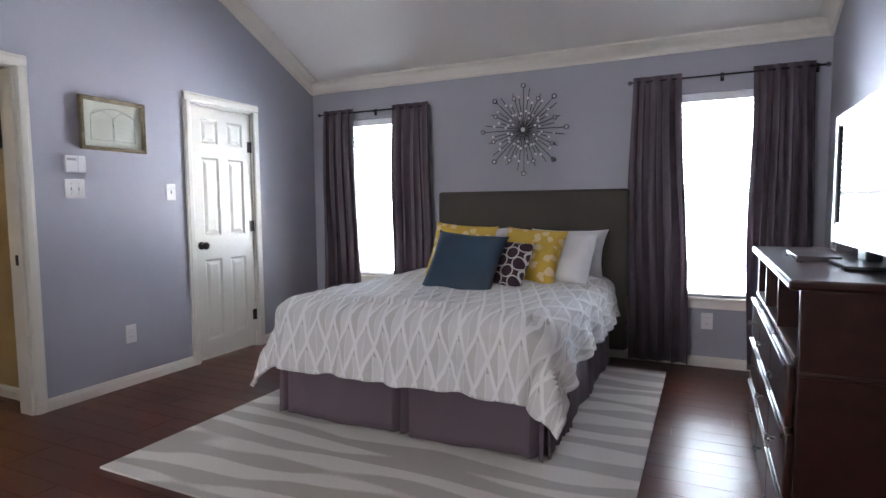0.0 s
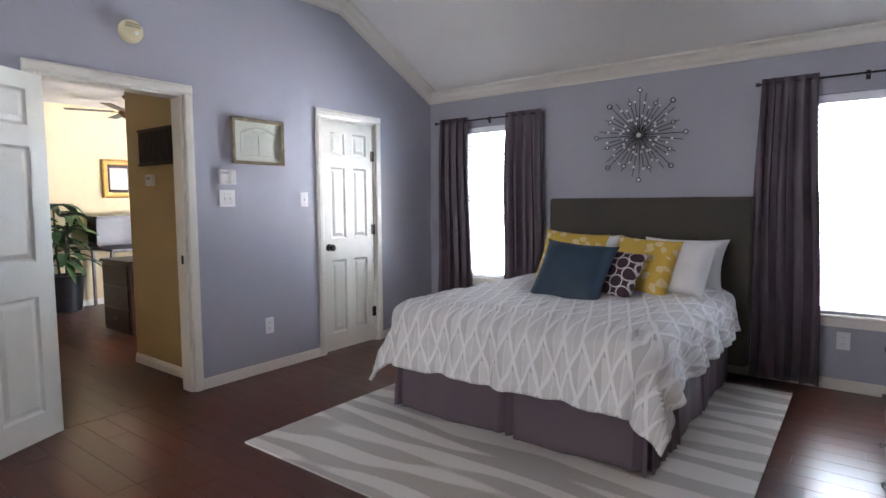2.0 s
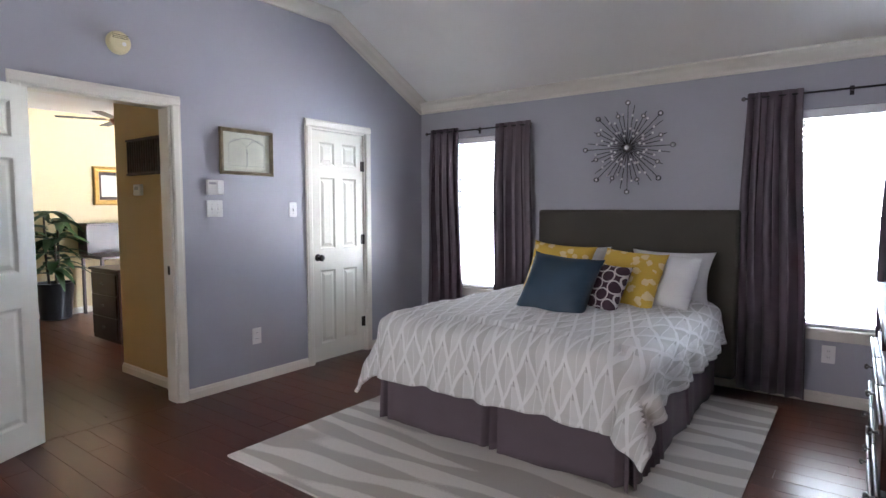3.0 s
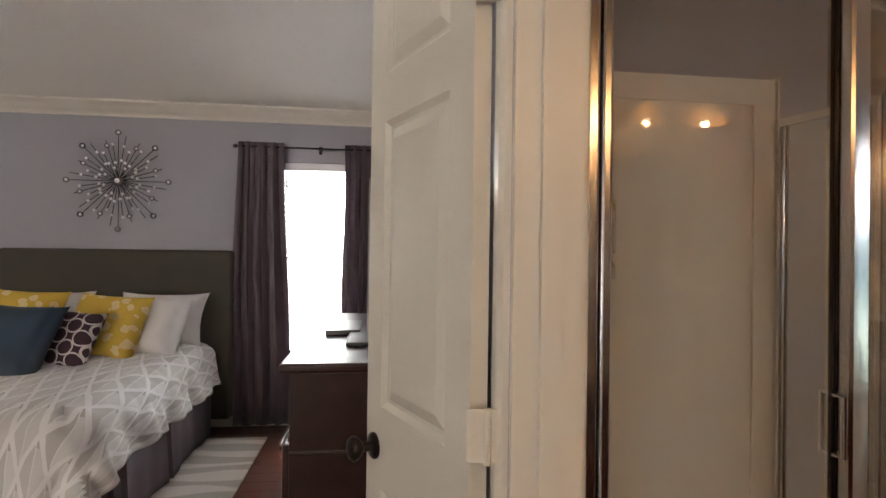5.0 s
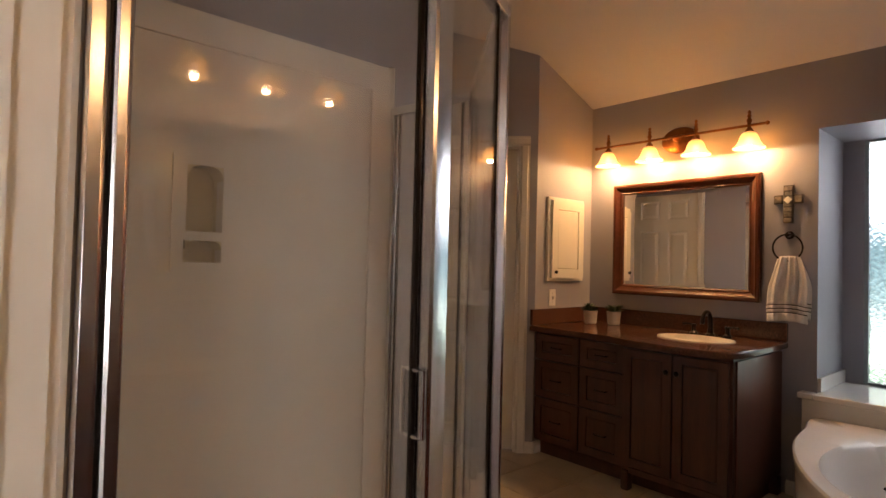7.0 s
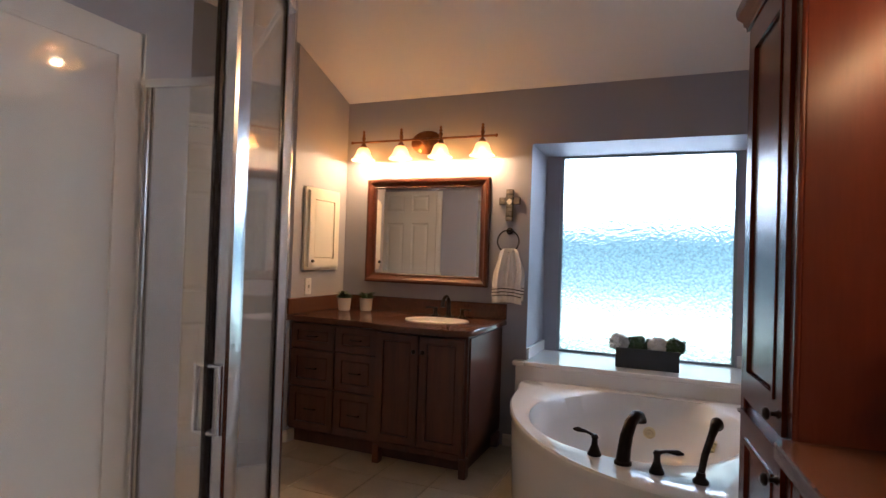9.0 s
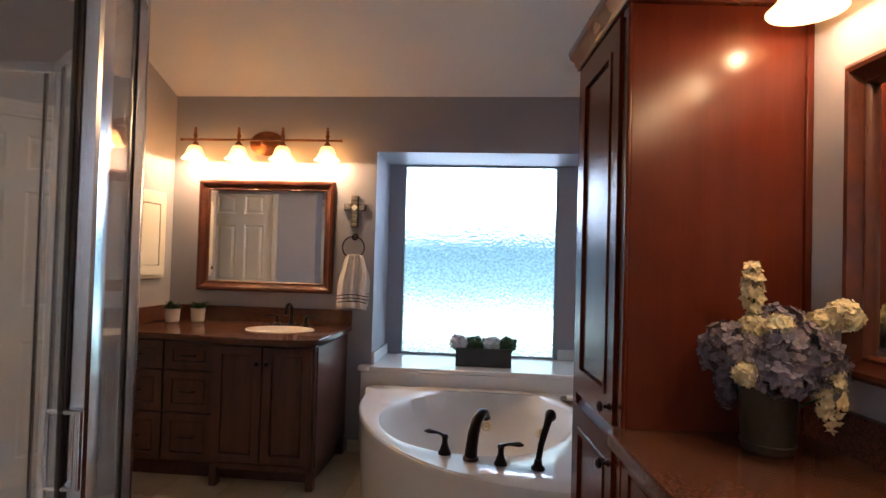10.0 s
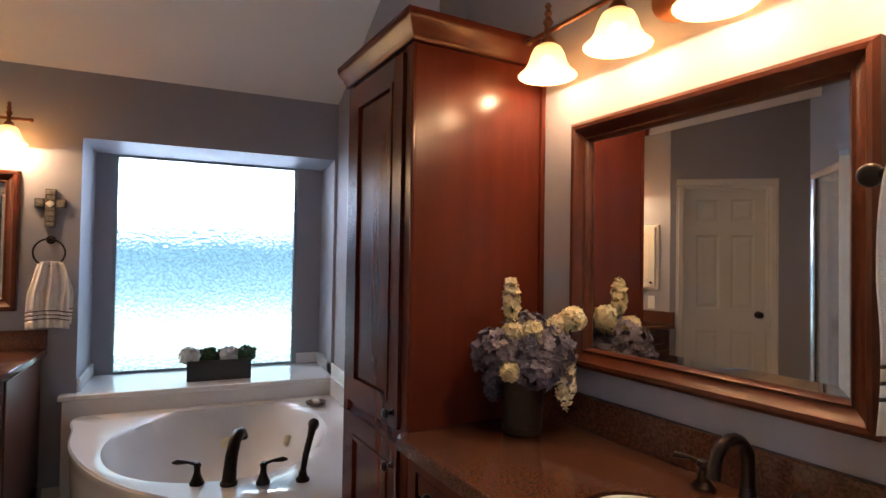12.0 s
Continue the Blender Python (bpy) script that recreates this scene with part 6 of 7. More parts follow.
# cross and towel ring
cr = thing("wall_cross", MW @ Matrix.Translation((-3.238, 0, 1.655)), "dark stone mosaic cross on the wall", "wall cross")
part("upright", rbox(-0.026, 0.026, 0.001, 0.018, -0.132, 0.085, 0.005), CROSSM, cr)
part("arm", rbox(-0.075, -0.0262, 0.001, 0.018, -0.022, 0.030, 0.005), CROSSM, cr)
part("arm", rbox(0.0262, 0.075, 0.001, 0.018, -0.022, 0.030, 0.005), CROSSM, cr)
rnd = random.Random(5)
for k in range(7):
    part("tessera", rbox(-0.02 + rnd.uniform(-0.004, 0.004), 0.02, 0.018, 0.022, -0.125 + k * 0.03, -0.103 + k * 0.03, 0.002, 1), material("mosaic_tone", (0.20, 0.18, 0.15), 0.4, vary=0.6, scale=40) if k == 0 else bpy.data.materials["mosaic_tone"], cr)
for sx in (-1, 1):
    part("tessera", rbox(min(sx * 0.034, sx * 0.068), max(sx * 0.034, sx * 0.068), 0.018, 0.022, -0.015, 0.022, 0.002, 1), bpy.data.materials["mosaic_tone"], cr)
bm = rbox(-0.016, 0.016, 0.0225, 0.026, -0.016, 0.016, 0.002, 1)
bm.transform(Matrix.Rotation(radians(45), 4, "Y"))
part("centre_stone", bm, PAPER, cr, "pale centre stone")

tr = thing("towel_ring", MW @ Matrix.Translation((-3.232, 0, 1.455)), "dark bronze towel ring on the wall", "towel ring")
bm = bmesh.new()
lathe(bm, [(0.024, 0.001), (0.024, 0.008), (0.012, 0.014), (0.010, 0.045)], 18, Matrix.Rotation(radians(-90), 4, "X"))
part("mount", bm, BRONZE, tr)
bm = bmesh.new()
tube(bm, [(0.075 * math.sin(a), 0.042, -0.072 + 0.075 * math.cos(a)) for a in [2 * math.pi * k / 32 for k in range(33)]], 0.005, 8, False)
part("ring", bm, BRONZE, tr)
TOWEL = material("white_terry", (0.74, 0.72, 0.71), 0.95, vary=0.05, scale=20, fine=350, bump=0.6)
STRIPE = material("dark_stripe", (0.06, 0.05, 0.05), 0.9)


def towel(m, wt, wb, h, label, stripes=3):
    root = thing("hand_towel", m, label, "towel")
    bands = [(0.0, 0.74), (0.755, 0.80), (0.815, 0.86), (0.875, 1.0)] if stripes else [(0, 1)]
    for side in (1, -1):
        cuts = sorted({t for b in bands for t in b})
        for t0, t1 in zip(cuts, cuts[1:]):
            stripe = stripes and not any(abs(b[0] - t0) < 1e-6 for b in bands)
            bm = bmesh.new()
            g = []
            rows = max(2, int((t1 - t0) * 24))
            for j in range(rows + 1):
                t = t0 + (t1 - t0) * j / rows
                w = wt + (wb - wt) * min(1, t * 2.2) ** 0.7
                row = []
                for i in range(41):
                    s = i / 40 - 0.5
                    y = side * (0.010 + 0.012 * t) + 0.010 * math.sin(s * 17 + 1.3 * t) * (1 - 0.45 * t) + 0.004 * math.sin(s * 39 + side)
                    row.append(bm.verts.new((s * w + 0.006 * math.sin(5 * t + side), y, -h * (t if side > 0 else t * 0.94) + 0.012 * math.cos(s * 3))))
                g.append(row)
            for a, b in zip(g, g[1:]):
                for i in range(40):
                    bm.faces.new((a[i], a[i + 1], b[i + 1], b[i]))
            o = part("stripe" if stripe else "towel_fold", bm, STRIPE if stripe else TOWEL, root, "dark woven stripe" if stripe else "")
            md = o.modifiers.new("thick", "SOLIDIFY")
            md.thickness = 0.006
    return root


towel(MW @ Matrix.Translation((-3.222, 0.046, 1.325)), 0.11, 0.205, 0.365, "white hand towel with dark stripes on the ring")

# ---- tub and window ledge ----
tub = thing("bathtub", (4.4, 2.35, 0), "white corner whirlpool bathtub with a bowed apron", "bathtub")
ctl = [(5.095, 3.06), (4.80, 3.055), (4.52, 3.02), (4.22, 2.92), (3.95, 2.77), (3.74, 2.58), (3.60, 2.36), (3.53, 2.12), (3.51, 1.88), (3.51, 1.64), (4.0, 1.63), (4.5, 1.63), (5.095, 1.63), (5.095, 2.1), (5.095, 2.6)]
n = len(ctl)
outline = []
for i in range(n):
    p = [Vector(ctl[(i + k) % n]) for k in (-1, 0, 1, 2)]
    sharp = i in (9, 10, 11, 12, 13, 14) or i == 0
    for s in range(8):
        t = s / 8
        if sharp and i != 0:
            q = p[1].lerp(p[2], t)
        else:
            q = 0.5 * ((2 * p[1]) + (p[2] - p[0]) * t + (2 * p[0] - 5 * p[1] + 4 * p[2] - p[3]) * t * t + (3 * p[1] - p[0] - 3 * p[2] + p[3]) * t ** 3)
        outline.append(q)
C = Vector((4.42, 2.36))
ZT = 0.475
bm = bmesh.new()


def ring_at(scale, z, blend=0.0, off=(0, 0), rx=0.62, ry=0.50):
    vs = []
    for q in outline:
        d = q - C
        e = d * scale
        a = math.atan2(d.y, d.x) + radians(20)
        el = Vector((rx * math.cos(a), ry * math.sin(a)))
        ca, sa = math.cos(radians(-20)), math.sin(radians(-20))
        el = Vector((el.x * ca - el.y * sa, el.x * sa + el.y * ca))
        p = C + e * (1 - blend) + el * blend + Vector(off)
        vs.append(bm.verts.new((p.x, p.y, z)))
    return vs


rings = [ring_at(0.965, 0.0), ring_at(0.985, ZT - 0.10), ring_at(0.99, ZT - 0.045), ring_at(1.0, ZT - 0.025), ring_at(0.998, ZT - 0.008), ring_at(0.985, ZT),
         ring_at(0.88, ZT + 0.001, 0.25), ring_at(0.82, ZT - 0.004, 0.75, (0.05, 0.0)), ring_at(0.80, ZT - 0.02, 0.92, (0.05, 0)), ring_at(0.78, ZT - 0.12, 1.0, (0.05, 0), 0.58, 0.46), ring_at(0.7, ZT - 0.30, 1.0, (0.05, 0), 0.50, 0.38), ring_at(0.6, ZT - 0.37, 1.0, (0.05, 0), 0.40, 0.29), ring_at(0.3, ZT - 0.385, 1.0, (0.05, 0), 0.15, 0.10)]
for a, b in zip(rings, rings[1:]):
    for i in range(len(a)):
        bm.faces.new((a[i], a[(i + 1) % len(a)], b[(i + 1) % len(a)], b[i]))
bm.faces.new(rings[-1])
bm.transform(Matrix.Translation((-4.4, -2.35, 0)))
part("shell", bm, TUBW, tub)


def tubpart(name, bm, mat, label=""):
    bm.transform(Matrix.Translation((-4.4, -2.35, 0)))
    return part(name, bm, mat, tub, label)


for (x, y, z, a) in ((4.93, 2.62, 0.32, 155), (4.80, 1.98, 0.30, 215), (4.32, 2.82, 0.26, 100), (4.96, 2.3, 0.28, 180)):
    bm = bmesh.new()
    lathe(bm, [(0.034, 0.0), (0.034, 0.010), (0.024, 0.018), (0.012, 0.010), (0.010, 0.016)], 20, pose(x, y, z, 0, 0, a) @ Matrix.Rotation(radians(90), 4, "Y"))
    tubpart("whirlpool_jet", bm, IVORY, "ivory whirlpool jet")
for (x, y, lever) in ((3.835, 2.475, 1), (3.745, 2.235, 1)):
    bm = bmesh.new()
    lathe(bm, [(0.028, 0), (0.028, 0.008), (0.022, 0.018), (0.013, 0.045), (0.012, 0.066), (0.016, 0.074), (0.009, 0.085)], 18, Matrix.Translation((x, y, ZT)))
    d = Vector((0.25, 0.95, 0)).normalized() if y > 2.4 else Vector((-0.1, -0.98, 0))
    p0 = Vector((x, y, ZT + 0.077))
    tube(bm, [p0, p0 + d * 0.035 + Vector((0, 0, 0.010)), p0 + d * 0.075 + Vector((0, 0, 0.012)), p0 + d * 0.095 + Vector((0, 0, 0.010))], [0.007, 0.006, 0.011, 0.004], 10)
    tubpart("tub_handle", bm, BRONZE, "bronze lever handle")
bm = bmesh.new()
lathe(bm, [(0.034, 0), (0.034, 0.01), (0.024, 0.018)], 20, Matrix.Translation((3.785, 2.36, ZT)))
v = Vector((0.75, -0.35, 0)).normalized()
p0 = Vector((3.785, 2.36, ZT))
prof = [(0.0, 0.01), (0.008, 0.055), (0.022, 0.105), (0.052, 0.150), (0.09, 0.172), (0.122, 0.166), (0.136, 0.150), (0.138, 0.140)]
tube(bm, [p0 + v * a + Vector((0, 0, h_)) for a, h_ in prof], [0.028, 0.026, 0.025, 0.024, 0.023, 0.022, 0.022, 0.023], 14)
tubpart("spout", bm, BRONZE, "curved bronze tub spout")
bm = bmesh.new()
lathe(bm, [(0.028, 0), (0.028, 0.01), (0.018, 0.02), (0.015, 0.04)], 18, Matrix.Translation((3.715, 2.085, ZT)))
q0 = Vector((3.715, 2.085, ZT))
tube(bm, [q0 + Vector((0, 0, 0.03)), q0 + Vector((0.01, -0.012, 0.10)), q0 + Vector((0.03, -0.035, 0.17)), q0 + Vector((0.045, -0.045, 0.20)), q0 + Vector((0.062, -0.052, 0.205)), q0 + Vector((0.075, -0.056, 0.195))], [0.012, 0.013, 0.014, 0.018, 0.024, 0.022], 14)
tubpart("hand_shower", bm, BRONZE, "bronze hand shower in its holder")

ledge = thing("window_ledge", (5.4, 2.35, 0), "white solid-surface ledge and upstands round the tub", "ledge")


def lpart(name, bm, smooth=True):
    bm.transform(Matrix.Translation((-5.4, -2.35, 0)))
    return part(name, bm, TUBW, ledge, "", smooth)


lpart("ledge_slab", rbox(5.085, 5.659, 1.622, 3.093, 0.560, 0.592, 0.008, 3))
lpart("ledge_nose", rbox(5.085, 5.163, 3.093, 3.17, 0.560, 0.592, 0.008, 3))
lpart("apron", rbox(5.10, 5.163, 1.624, 3.15, 0.0, 0.559, 0.004))
lpart("upstand", rbox(5.17, 5.659, 3.075, 3.0945, 0.5925, 0.67, 0.004))
lpart("upstand", rbox(4.2, 5.659, 1.6205, 1.640, 0.5925, 0.67, 0.004))
lpart("upstand", rbox(5.641, 5.6595, 1.642, 1.79, 0.5925, 0.67, 0.004))
lpart("ledge_slab", rbox(3.60, 5.084, 1.6205, 1.66, 0.476, 0.592, 0.006))


def bloom(bm, c, r, count, size, rnd, stretch=(1, 1, 1)):
    """Small four-petalled florets over a head."""
    for _ in range(count):
        d = Vector((rnd.gauss(0, 1), rnd.gauss(0, 1), rnd.gauss(0.15, 1))).normalized()
        p = Vector(c) + Vector((d.x * stretch[0], d.y * stretch[1], d.z * stretch[2])) * r * rnd.uniform(0.86, 1.08)
        d = (d + Vector((rnd.gauss(0, 0.3), rnd.gauss(0, 0.3), rnd.gauss(0, 0.3)))).normalized()
        t1 = d.orthogonal().normalized()
        t2 = d.cross(t1)
        a0 = rnd.uniform(0, 1.57)
        for k in range(4):
            a = a0 + k * math.pi / 2
            e = t1 * math.cos(a) + t2 * math.sin(a)
            f = t1 * -math.sin(a) + t2 * math.cos(a)
            s = size * rnd.uniform(0.8, 1.2)
            vs = [bm.verts.new(p), bm.verts.new(p + e * s * 0.55 + f * s * 0.45 + d * s * 0.15), bm.verts.new(p + e * s + d * s * 0.28), bm.verts.new(p + e * s * 0.55 - f * s * 0.45 + d * s * 0.15)]
            bm.faces.new(vs)


rnd = random.Random(77)
fb = thing("flower_box", (5.30, 2.335, 0.5925), "black flower box with white and green blooms on the ledge", "flower box")
bm = bmesh.new()
pierced(bm, -0.065, 0.065, -0.19, 0.19, [(-0.055, 0.055, -0.18, 0.18)], lambda b, a, c, d, e: box(b, a, c, d, e, 0.008, 0.125))
box(bm, -0.065, 0.065, -0.19, 0.19, 0.0, 0.0078)
part("box", bm, BLACKP, fb, "black planter box", smooth=False)
bm = bmesh.new()
box(bm, -0.055, 0.055, -0.18, 0.18, 0.09, 0.10)
part("soil", bm, SOIL, fb, smooth=False)
for k, y in enumerate((0.175, 0.055, -0.055, -0.165)):
    bm = bmesh.new()
    bloom(bm, (0, y, 0.15), 0.048, 90, 0.026, rnd, (1, 1.15, 0.85))
    part("bloom" if k % 2 == 0 else "foliage", bm, PETAL_WHITE if k % 2 == 0 else LEAF, fb, "white bloom" if k % 2 == 0 else "dark green foliage")
sd2 = thing("soap_dish", (4.86, 1.80, ZT + 0.002), "small round stone soap dish on the tub rim", "soap dish")
bm = bmesh.new()
lathe(bm, [(0.035, 0), (0.055, 0.010), (0.062, 0.022), (0.056, 0.022), (0.04, 0.012)], 24)
part("dish", bm, CROSSM, sd2)
part("soap", rbox(-0.03, 0.03, -0.02, 0.02, 0.012, 0.034, 0.009, 3), PAPER, sd2)

# ---- tall cabinet and long vanity ----
tall = thing("tall_cabinet", SB, "tall red cherry linen cabinet with crown top", "tall cabinet")
TW, TD, TH = 0.53, 0.479, 2.01
part("case", rbox(0.0, TW, 0.003, TD, 0.09, TH, 0.003), CHERRY, tall)
part("toe_kick", rbox(0.01, TW - 0.01, 0.01, TD - 0.06, 0.0, 0.09, 0.002, 1), CHERRY, tall)
for x in (-0.006, TW - 0.044):
    part("stile", rbox(x, x + 0.05, TD, TD + 0.012, 0.09, TH, 0.005), CHERRY, tall)
part("scribe_moulding", rbox(-0.012, 0.0, 0.003, 0.022, 0.888, TH, 0.004), CHERRY, tall)
for z0, z1, kz in ((0.13, 0.835, 0.765), (0.875, 1.99, 0.92)):
    bm = bmesh.new()
    pierced(bm, 0.046, TW - 0.046, z0, z1, [(0.115, TW - 0.115, z0 + 0.07, z1 - 0.07)], lambda b, a, c, d, e: box(b, a, c, TD + 0.0005, TD + 0.021, d, e))
    d_ = part("door", bm, CHERRY, tall, smooth=False)
    part("panel_moulding", (lambda q: (pierced(q, 0.115, TW - 0.115, z0 + 0.07, z1 - 0.07, [(0.130, TW - 0.130, z0 + 0.085, z1 - 0.085)], lambda b, a, c, d, e: box(b, a, c, TD + 0.001, TD + 0.025, d, e)), q)[1])(bmesh.new()), CHERRY, d_, smooth=False)
    part("raised_field", rbox(0.132, TW - 0.132, TD + 0.001, TD + 0.016, z0 + 0.087, z1 - 0.087, 0.010, 2), CHERRY, d_)
    bm = bmesh.new()
    lathe(bm, [(0.012, 0), (0.006, 0.006), (0.006, 0.016), (0.015, 0.022), (0.016, 0.028), (0.008, 0.034)], 16, Matrix.Translation((0.075, TD + 0.021, kz)) @ Matrix.Rotation(radians(-90), 4, "X"))
    part("knob", bm, BRONZE, d_, "dark bronze knob")
TC = [(0, 0), (0.018, 0.0), (0.020, 0.014), (0.026, 0.020), (0.028, 0.034), (0.042, 0.052), (0.046, 0.068), (0.046, 0.080), (0, 0.080)]
for nm, p0, p1, out in (("front", (-0.064, TD, TH), (TW + 0.064, TD, TH), (0, 1, 0)), ("side", (0, 0.003, TH), (0, TD + 0.0635, TH), (-1, 0, 0))):
    bm = bmesh.new()
    if nm == "front":
        A = [bm.verts.new((-o, TD + o, TH + u)) for o, u in TC]
        B = [bm.verts.new((TW + o, TD + o, TH + u)) for o, u in TC]
    else:
        A = [bm.verts.new((-o, 0.003, TH + u)) for o, u in TC]
        B = [bm.verts.new((-o, TD + o, TH + u)) for o, u in TC]
    for i in range(len(TC)):
        bm.faces.new((A[i], B[i], B[(i + 1) % len(TC)], A[(i + 1) % len(TC)]))
    part("crown", bm, CHERRY, tall, "stepped crown moulding")
part("cap", rbox(0.0, TW, 0.003, TD, TH + 0.001, TH + 0.076, 0.002, 1), CHERRY, tall)

lv = thing("long_vanity", SB, "dark cherry base cabinet under the long counter", "vanity cabinet")
part("case", rbox(-1.28, -0.004, 0.004, 0.469, 0.09, 0.844, 0.003), CHERRY, lv)
part("toe_kick", rbox(-1.28, -0.01, 0.01, 0.405, 0.0, 0.089, 0.002, 1), CHERRY, lv)
for k in range(4):
    x1 = -0.012 - k * 0.315
    x0 = x1 - 0.305
    for z0, z1 in ((0.68, 0.83), (0.11, 0.67)):
        bm = bmesh.new()
        pierced(bm, x0, x1, z0, z1, [(x0 + 0.05, x1 - 0.05, z0 + 0.04, z1 - 0.04)], lambda b, a, c, d, e: box(b, a, c, 0.47, 0.49, d, e))
        f = part("drawer" if z1 > 0.7 else "door", bm, CHERRY, lv, smooth=False)
        part("raised_field", rbox(x0 + 0.052, x1 - 0.052, 0.47, 0.486, z0 + 0.042, z1 - 0.042, 0.008, 2), CHERRY, f)
        bm = bmesh.new()
        ball(bm, ((x0 + x1) / 2 if z1 > 0.7 else x1 - 0.03, 0.509, (z0 + z1) / 2 if z1 > 0.7 else 0.6), 0.014)
        tube(bm, [((x0 + x1) / 2 if z1 > 0.7 else x1 - 0.03, 0.490, (z0 + z1) / 2 if z1 > 0.7 else 0.6), ((x0 + x1) / 2 if z1 > 0.7 else x1 - 0.03, 0.509, (z0 + z1) / 2 if z1 > 0.7 else 0.6)], 0.005, 8)
        part("knob", bm, BRONZE, f, "dark bronze knob")
rim = [(-0.003, 0.004), (-0.003, 0.514), (-0.02, 0.530), (-0.06, 0.532), (-0.6, 0.532), (-1.285, 0.530), (-1.285, 0.004)]
bm = slab(rim, oval(-0.76, 0.315, 0.19, 0.135), 0.846, 0.885)
bm.transform(SB)
tagged(part("countertop", bm, GRANITE, None), "polished brown speckled granite counter beside the tall cabinet", "countertop")
s2 = tagged(part("sink", bowl(SB @ Matrix.Translation((-0.76, 0.315, 0.8775)), 0.17, 0.12, 0.14, None), POTW, None), "white oval rimmed sink in the granite counter", "sink")
bs2 = thing("backsplash", SB, "low brown granite backsplash under the long mirror", "backsplash")
part("upstand", rbox(-1.285, -0.013, 0.003, 0.024, 0.8855, 0.985, 0.003), GRANITE, bs2)
faucet(SB @ pose(-0.76, 0.09, 0.885), "oil-rubbed bronze faucet on the long counter")

# flowers in a metal bucket
vs_ = thing("flower_arrangement", (2.793, 1.637, 0.886), "metal bucket of dusty blue and cream silk hydrangeas", "flower arrangement")
bm = bmesh.new()
lathe(bm, [(0.052, 0.0), (0.056, 0.004), (0.066, 0.19), (0.070, 0.20), (0.064, 0.20), (0.060, 0.18)], 28)
part("bucket", bm, ZINC, vs_, "dull galvanised bucket")
for z in (0.02, 0.17):
    bm = bmesh.new()
    rr = 0.056 + 0.01 * z / 0.19
    tube(bm, [((rr + 0.001) * math.cos(2 * math.pi * k / 32), (rr + 0.001) * math.sin(2 * math.pi * k / 32), z) for k in range(33)], 0.003, 6, False)
    part("hoop", bm, ZINC, vs_)
RT = Vector((-0.41, -0.91, 0))   # along the counter, towards the mirror's far end
FW = Vector((0.91, -0.41, 0))
heads = [(-0.075, -0.01, 0.225, 0.072, PETAL_B, 0), (0.055, -0.04, 0.235, 0.078, PETAL_B, 0), (0.02, 0.04, 0.27, 0.070, PETAL_B, 0), (0.095, 0.03, 0.20, 0.060, PETAL_B, 0), (-0.03, 0.05, 0.22, 0.06, PETAL_B, 0), (0.03, -0.07, 0.19, 0.055, PETAL_B, 0),
         (-0.035, 0.0, 0.375, 0.021, PETAL_W, 1), (-0.03, -0.02, 0.285, 0.029, PETAL_W, 0), (0.02, -0.05, 0.295, 0.026, PETAL_W, 0), (0.145, 0.0, 0.325, 0.034, PETAL_W, 0), (0.105, 0.01, 0.305, 0.029, PETAL_W, 0), (-0.045, -0.075, 0.185, 0.026, PETAL_W, 0), (-0.088, 0.0, 0.15, 0.02, PETAL_B, 1), (0.12, -0.02, 0.15, 0.026, PETAL_W, 1)]
for a, c, z, r, mt, spike in heads:
    p = RT * a + FW * c + Vector((0, 0, z))
    bm = bmesh.new()
    bloom(bm, p, r, int(80 + 2000 * r), 0.0155 if mt is PETAL_B else 0.0115, rnd, (1, 1, 3.0) if spike else (1, 1, 0.9))
    part("flower_head", bm, mt, vs_, "dusty blue hydrangea head" if mt is PETAL_B else "cream flower head")
    bm = bmesh.new()
    tube(bm, [(0.01 * a, 0.01 * c, 0.06), tuple(p * 0.6 + Vector((0, 0, 0.03))), tuple(p)], 0.003, 6)
    part("stem", bm, LEAF, vs_)

# towel arm beside the doorway
ta = thing("towel_holder", pose(XI, 1.71, 1.494, 0, 0, 0), "bronze towel holder on the wall by the doorway", "towel holder")
bm = bmesh.new()
lathe(bm, [(0.024, 0.001), (0.024, 0.008), (0.010, 0.014), (0.008, 0.172)], 16, Matrix.Rotation(radians(90), 4, "Y"))
part("arm", bm, BRONZE, ta)
bm = bmesh.new()
ball(bm, (0.180, 0, 0), 0.016, 14, 10)
part("end_knob", bm, BRONZE, ta)
towel(pose(XI + 0.090, 1.71, 1.503), 0.11, 0.145, 0.34, "white hand towel with dark stripes on the bronze holder")

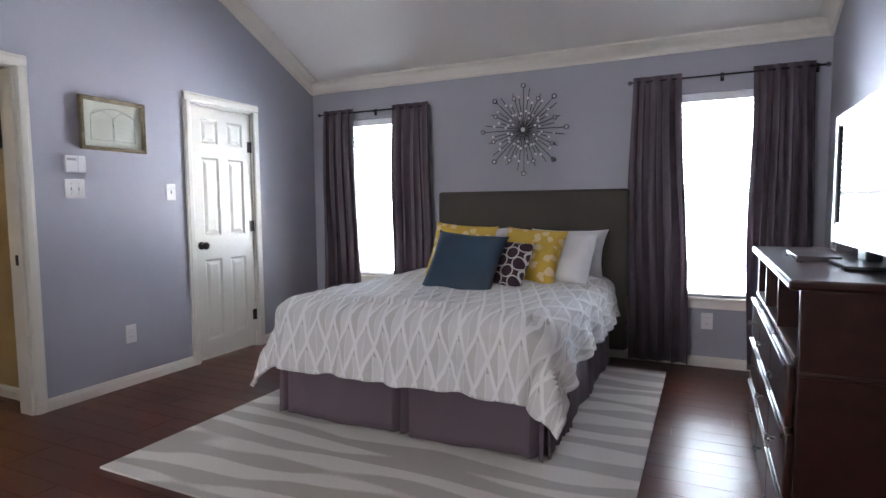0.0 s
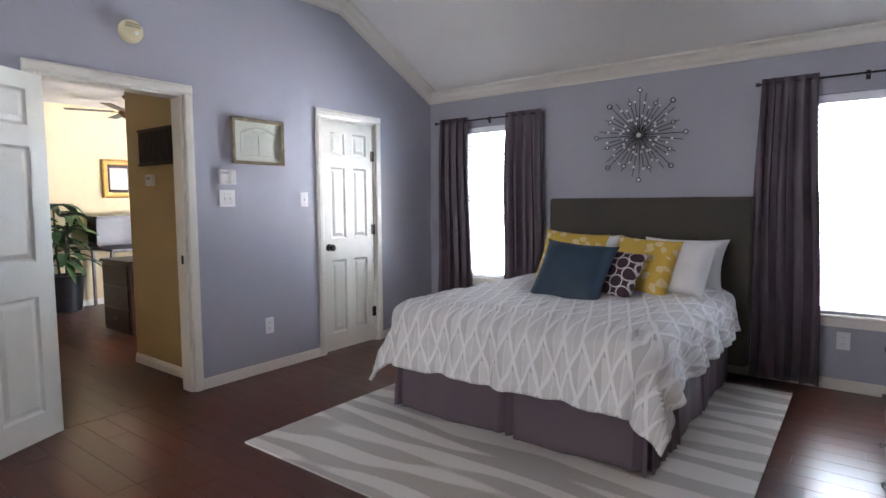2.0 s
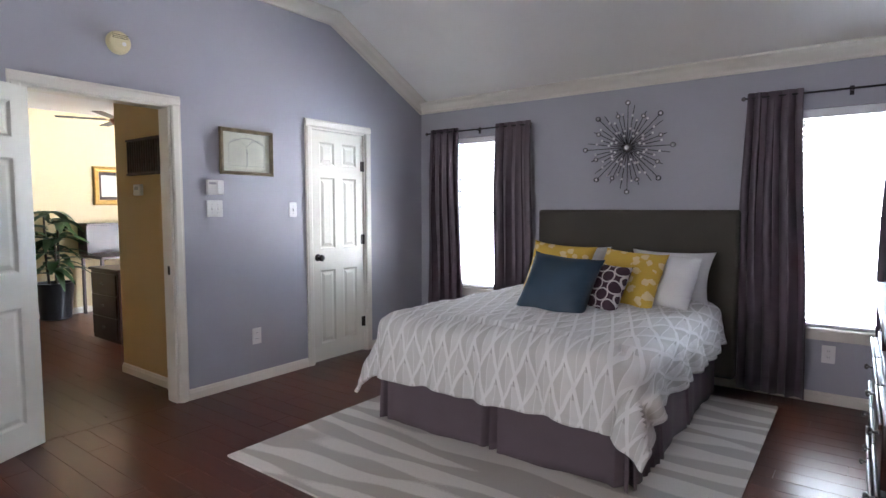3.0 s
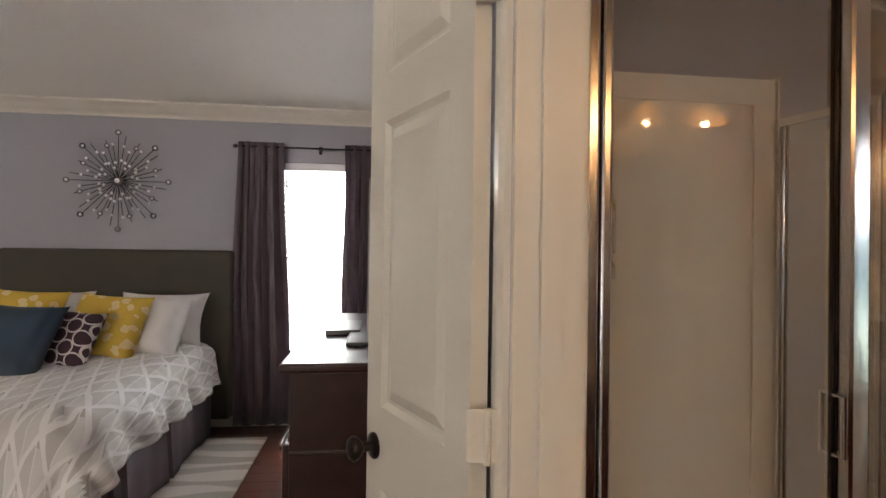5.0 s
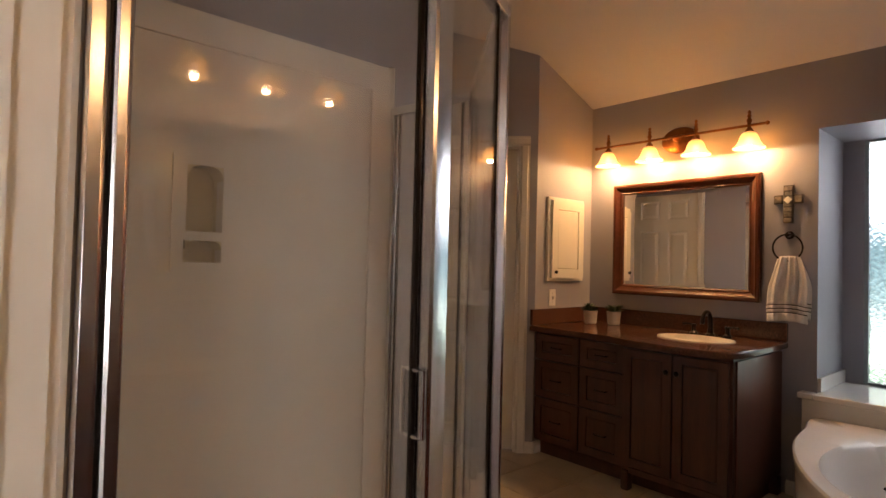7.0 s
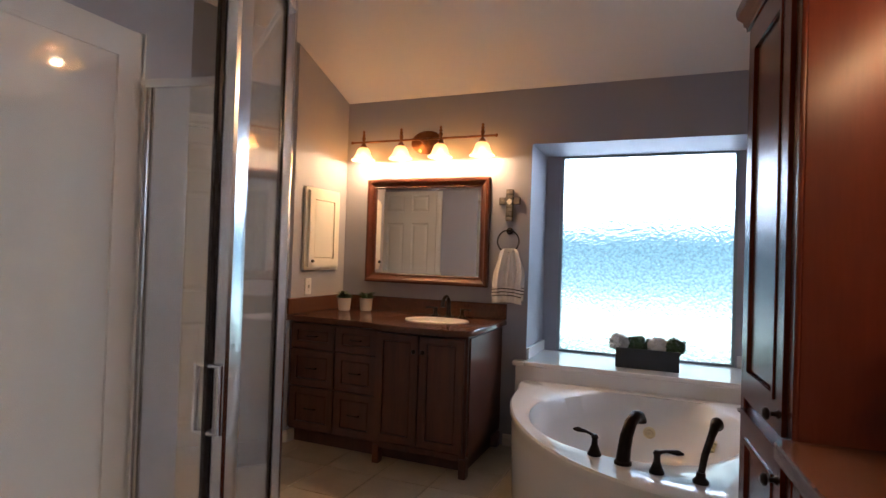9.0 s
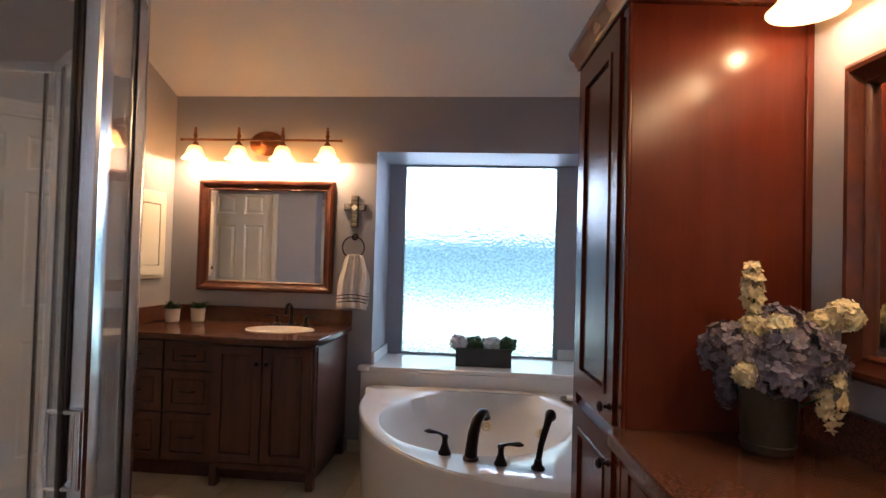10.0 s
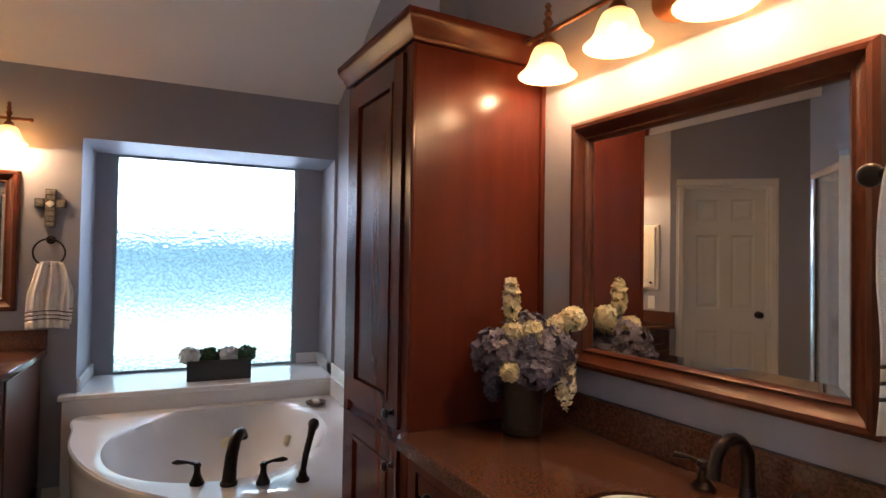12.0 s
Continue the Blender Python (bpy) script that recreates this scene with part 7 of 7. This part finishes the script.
# ---- floor pieces ----
def pieces(name, spots, mats, parent, gap=0.0005):
    cache = {}
    for x, y, w, d, z in spots:
        key = (round(w, 3), round(d, 3))
        if key not in cache:
            bm = bmesh.new()
            e = 0.0012 if gap < 0.002 else 0.002
            hw, hd = w / 2 - gap, d / 2 - gap
            lo = [bm.verts.new((sx * hw, sy * hd, -0.005)) for sx, sy in ((-1, -1), (1, -1), (1, 1), (-1, 1))]
            mid = [bm.verts.new((sx * hw, sy * hd, -0.0015)) for sx, sy in ((-1, -1), (1, -1), (1, 1), (-1, 1))]
            hi = [bm.verts.new((sx * (hw - e), sy * (hd - e), 0)) for sx, sy in ((-1, -1), (1, -1), (1, 1), (-1, 1))]
            for a, b in ((lo, mid), (mid, hi)):
                for i in range(4):
                    bm.faces.new((a[i], a[(i + 1) % 4], b[(i + 1) % 4], b[i]))
            bm.faces.new(hi)
            cache[key] = mesh_of(bm, mats, False, name)
        o = new(name, cache[key])
        o.parent = parent
        o.location = (x, y, z)


rnd = random.Random(4)
spots = []
y = 1.45
row = 0
while y < YB:
    d = 0.127 if y + 0.127 <= YB else YB - y
    x = XL + 0.0
    cut = rnd.choice((0.35, 0.55, 0.8, 1.0))
    first = True
    while x < XR - 0.01:
        w = min(cut if first else rnd.choice((0.9, 1.05, 1.2)), XR - x)
        spots.append((x + w / 2, y + d / 2, w, d, rnd.uniform(-0.0001, 0.0001)))
        x += w
        first = False
    y += d
fl = bpy.data.objects["floor"]
pieces("plank", spots, WOOD_FLOOR, fl)
# hall, doorway and the part behind the camera, joined
bm = bmesh.new()
for x0, x1, y0, y1 in ((-7.0, XL - 0.002, 1.12, 6.9), (XL - 0.002, XR, YS, 1.448), (XR + 0.001, XI - 0.06, 1.92, 2.846)):
    yy = y0
    while yy < y1 - 0.01:
        xx = x0 - rnd.uniform(0, 0.9)
        d = min(0.127, y1 - yy)
        while xx < x1:
            a, b = max(xx, x0), min(xx + 1.1, x1)
            if b - a > 0.01:
                box(bm, a + 0.001, b - 0.001, yy + 0.001, yy + d - 0.001, -0.005, -0.0003)
            xx += 1.1
        yy += d
far = part("plank_field", bm, WOOD_FLOOR, fl, smooth=False)
tagged(far, kind="stuff")
spots = []
T = 0.335
x = XI - 0.05
while x < XW:
    y = 1.40
    while y < 5.7:
        spots.append((x + T / 2, y + T / 2, T, T, rnd.uniform(-0.0004, 0.0004)))
        y += T
    x += T
pieces("tile", spots, TILE, bpy.data.objects["floor_bath"], 0.0025)
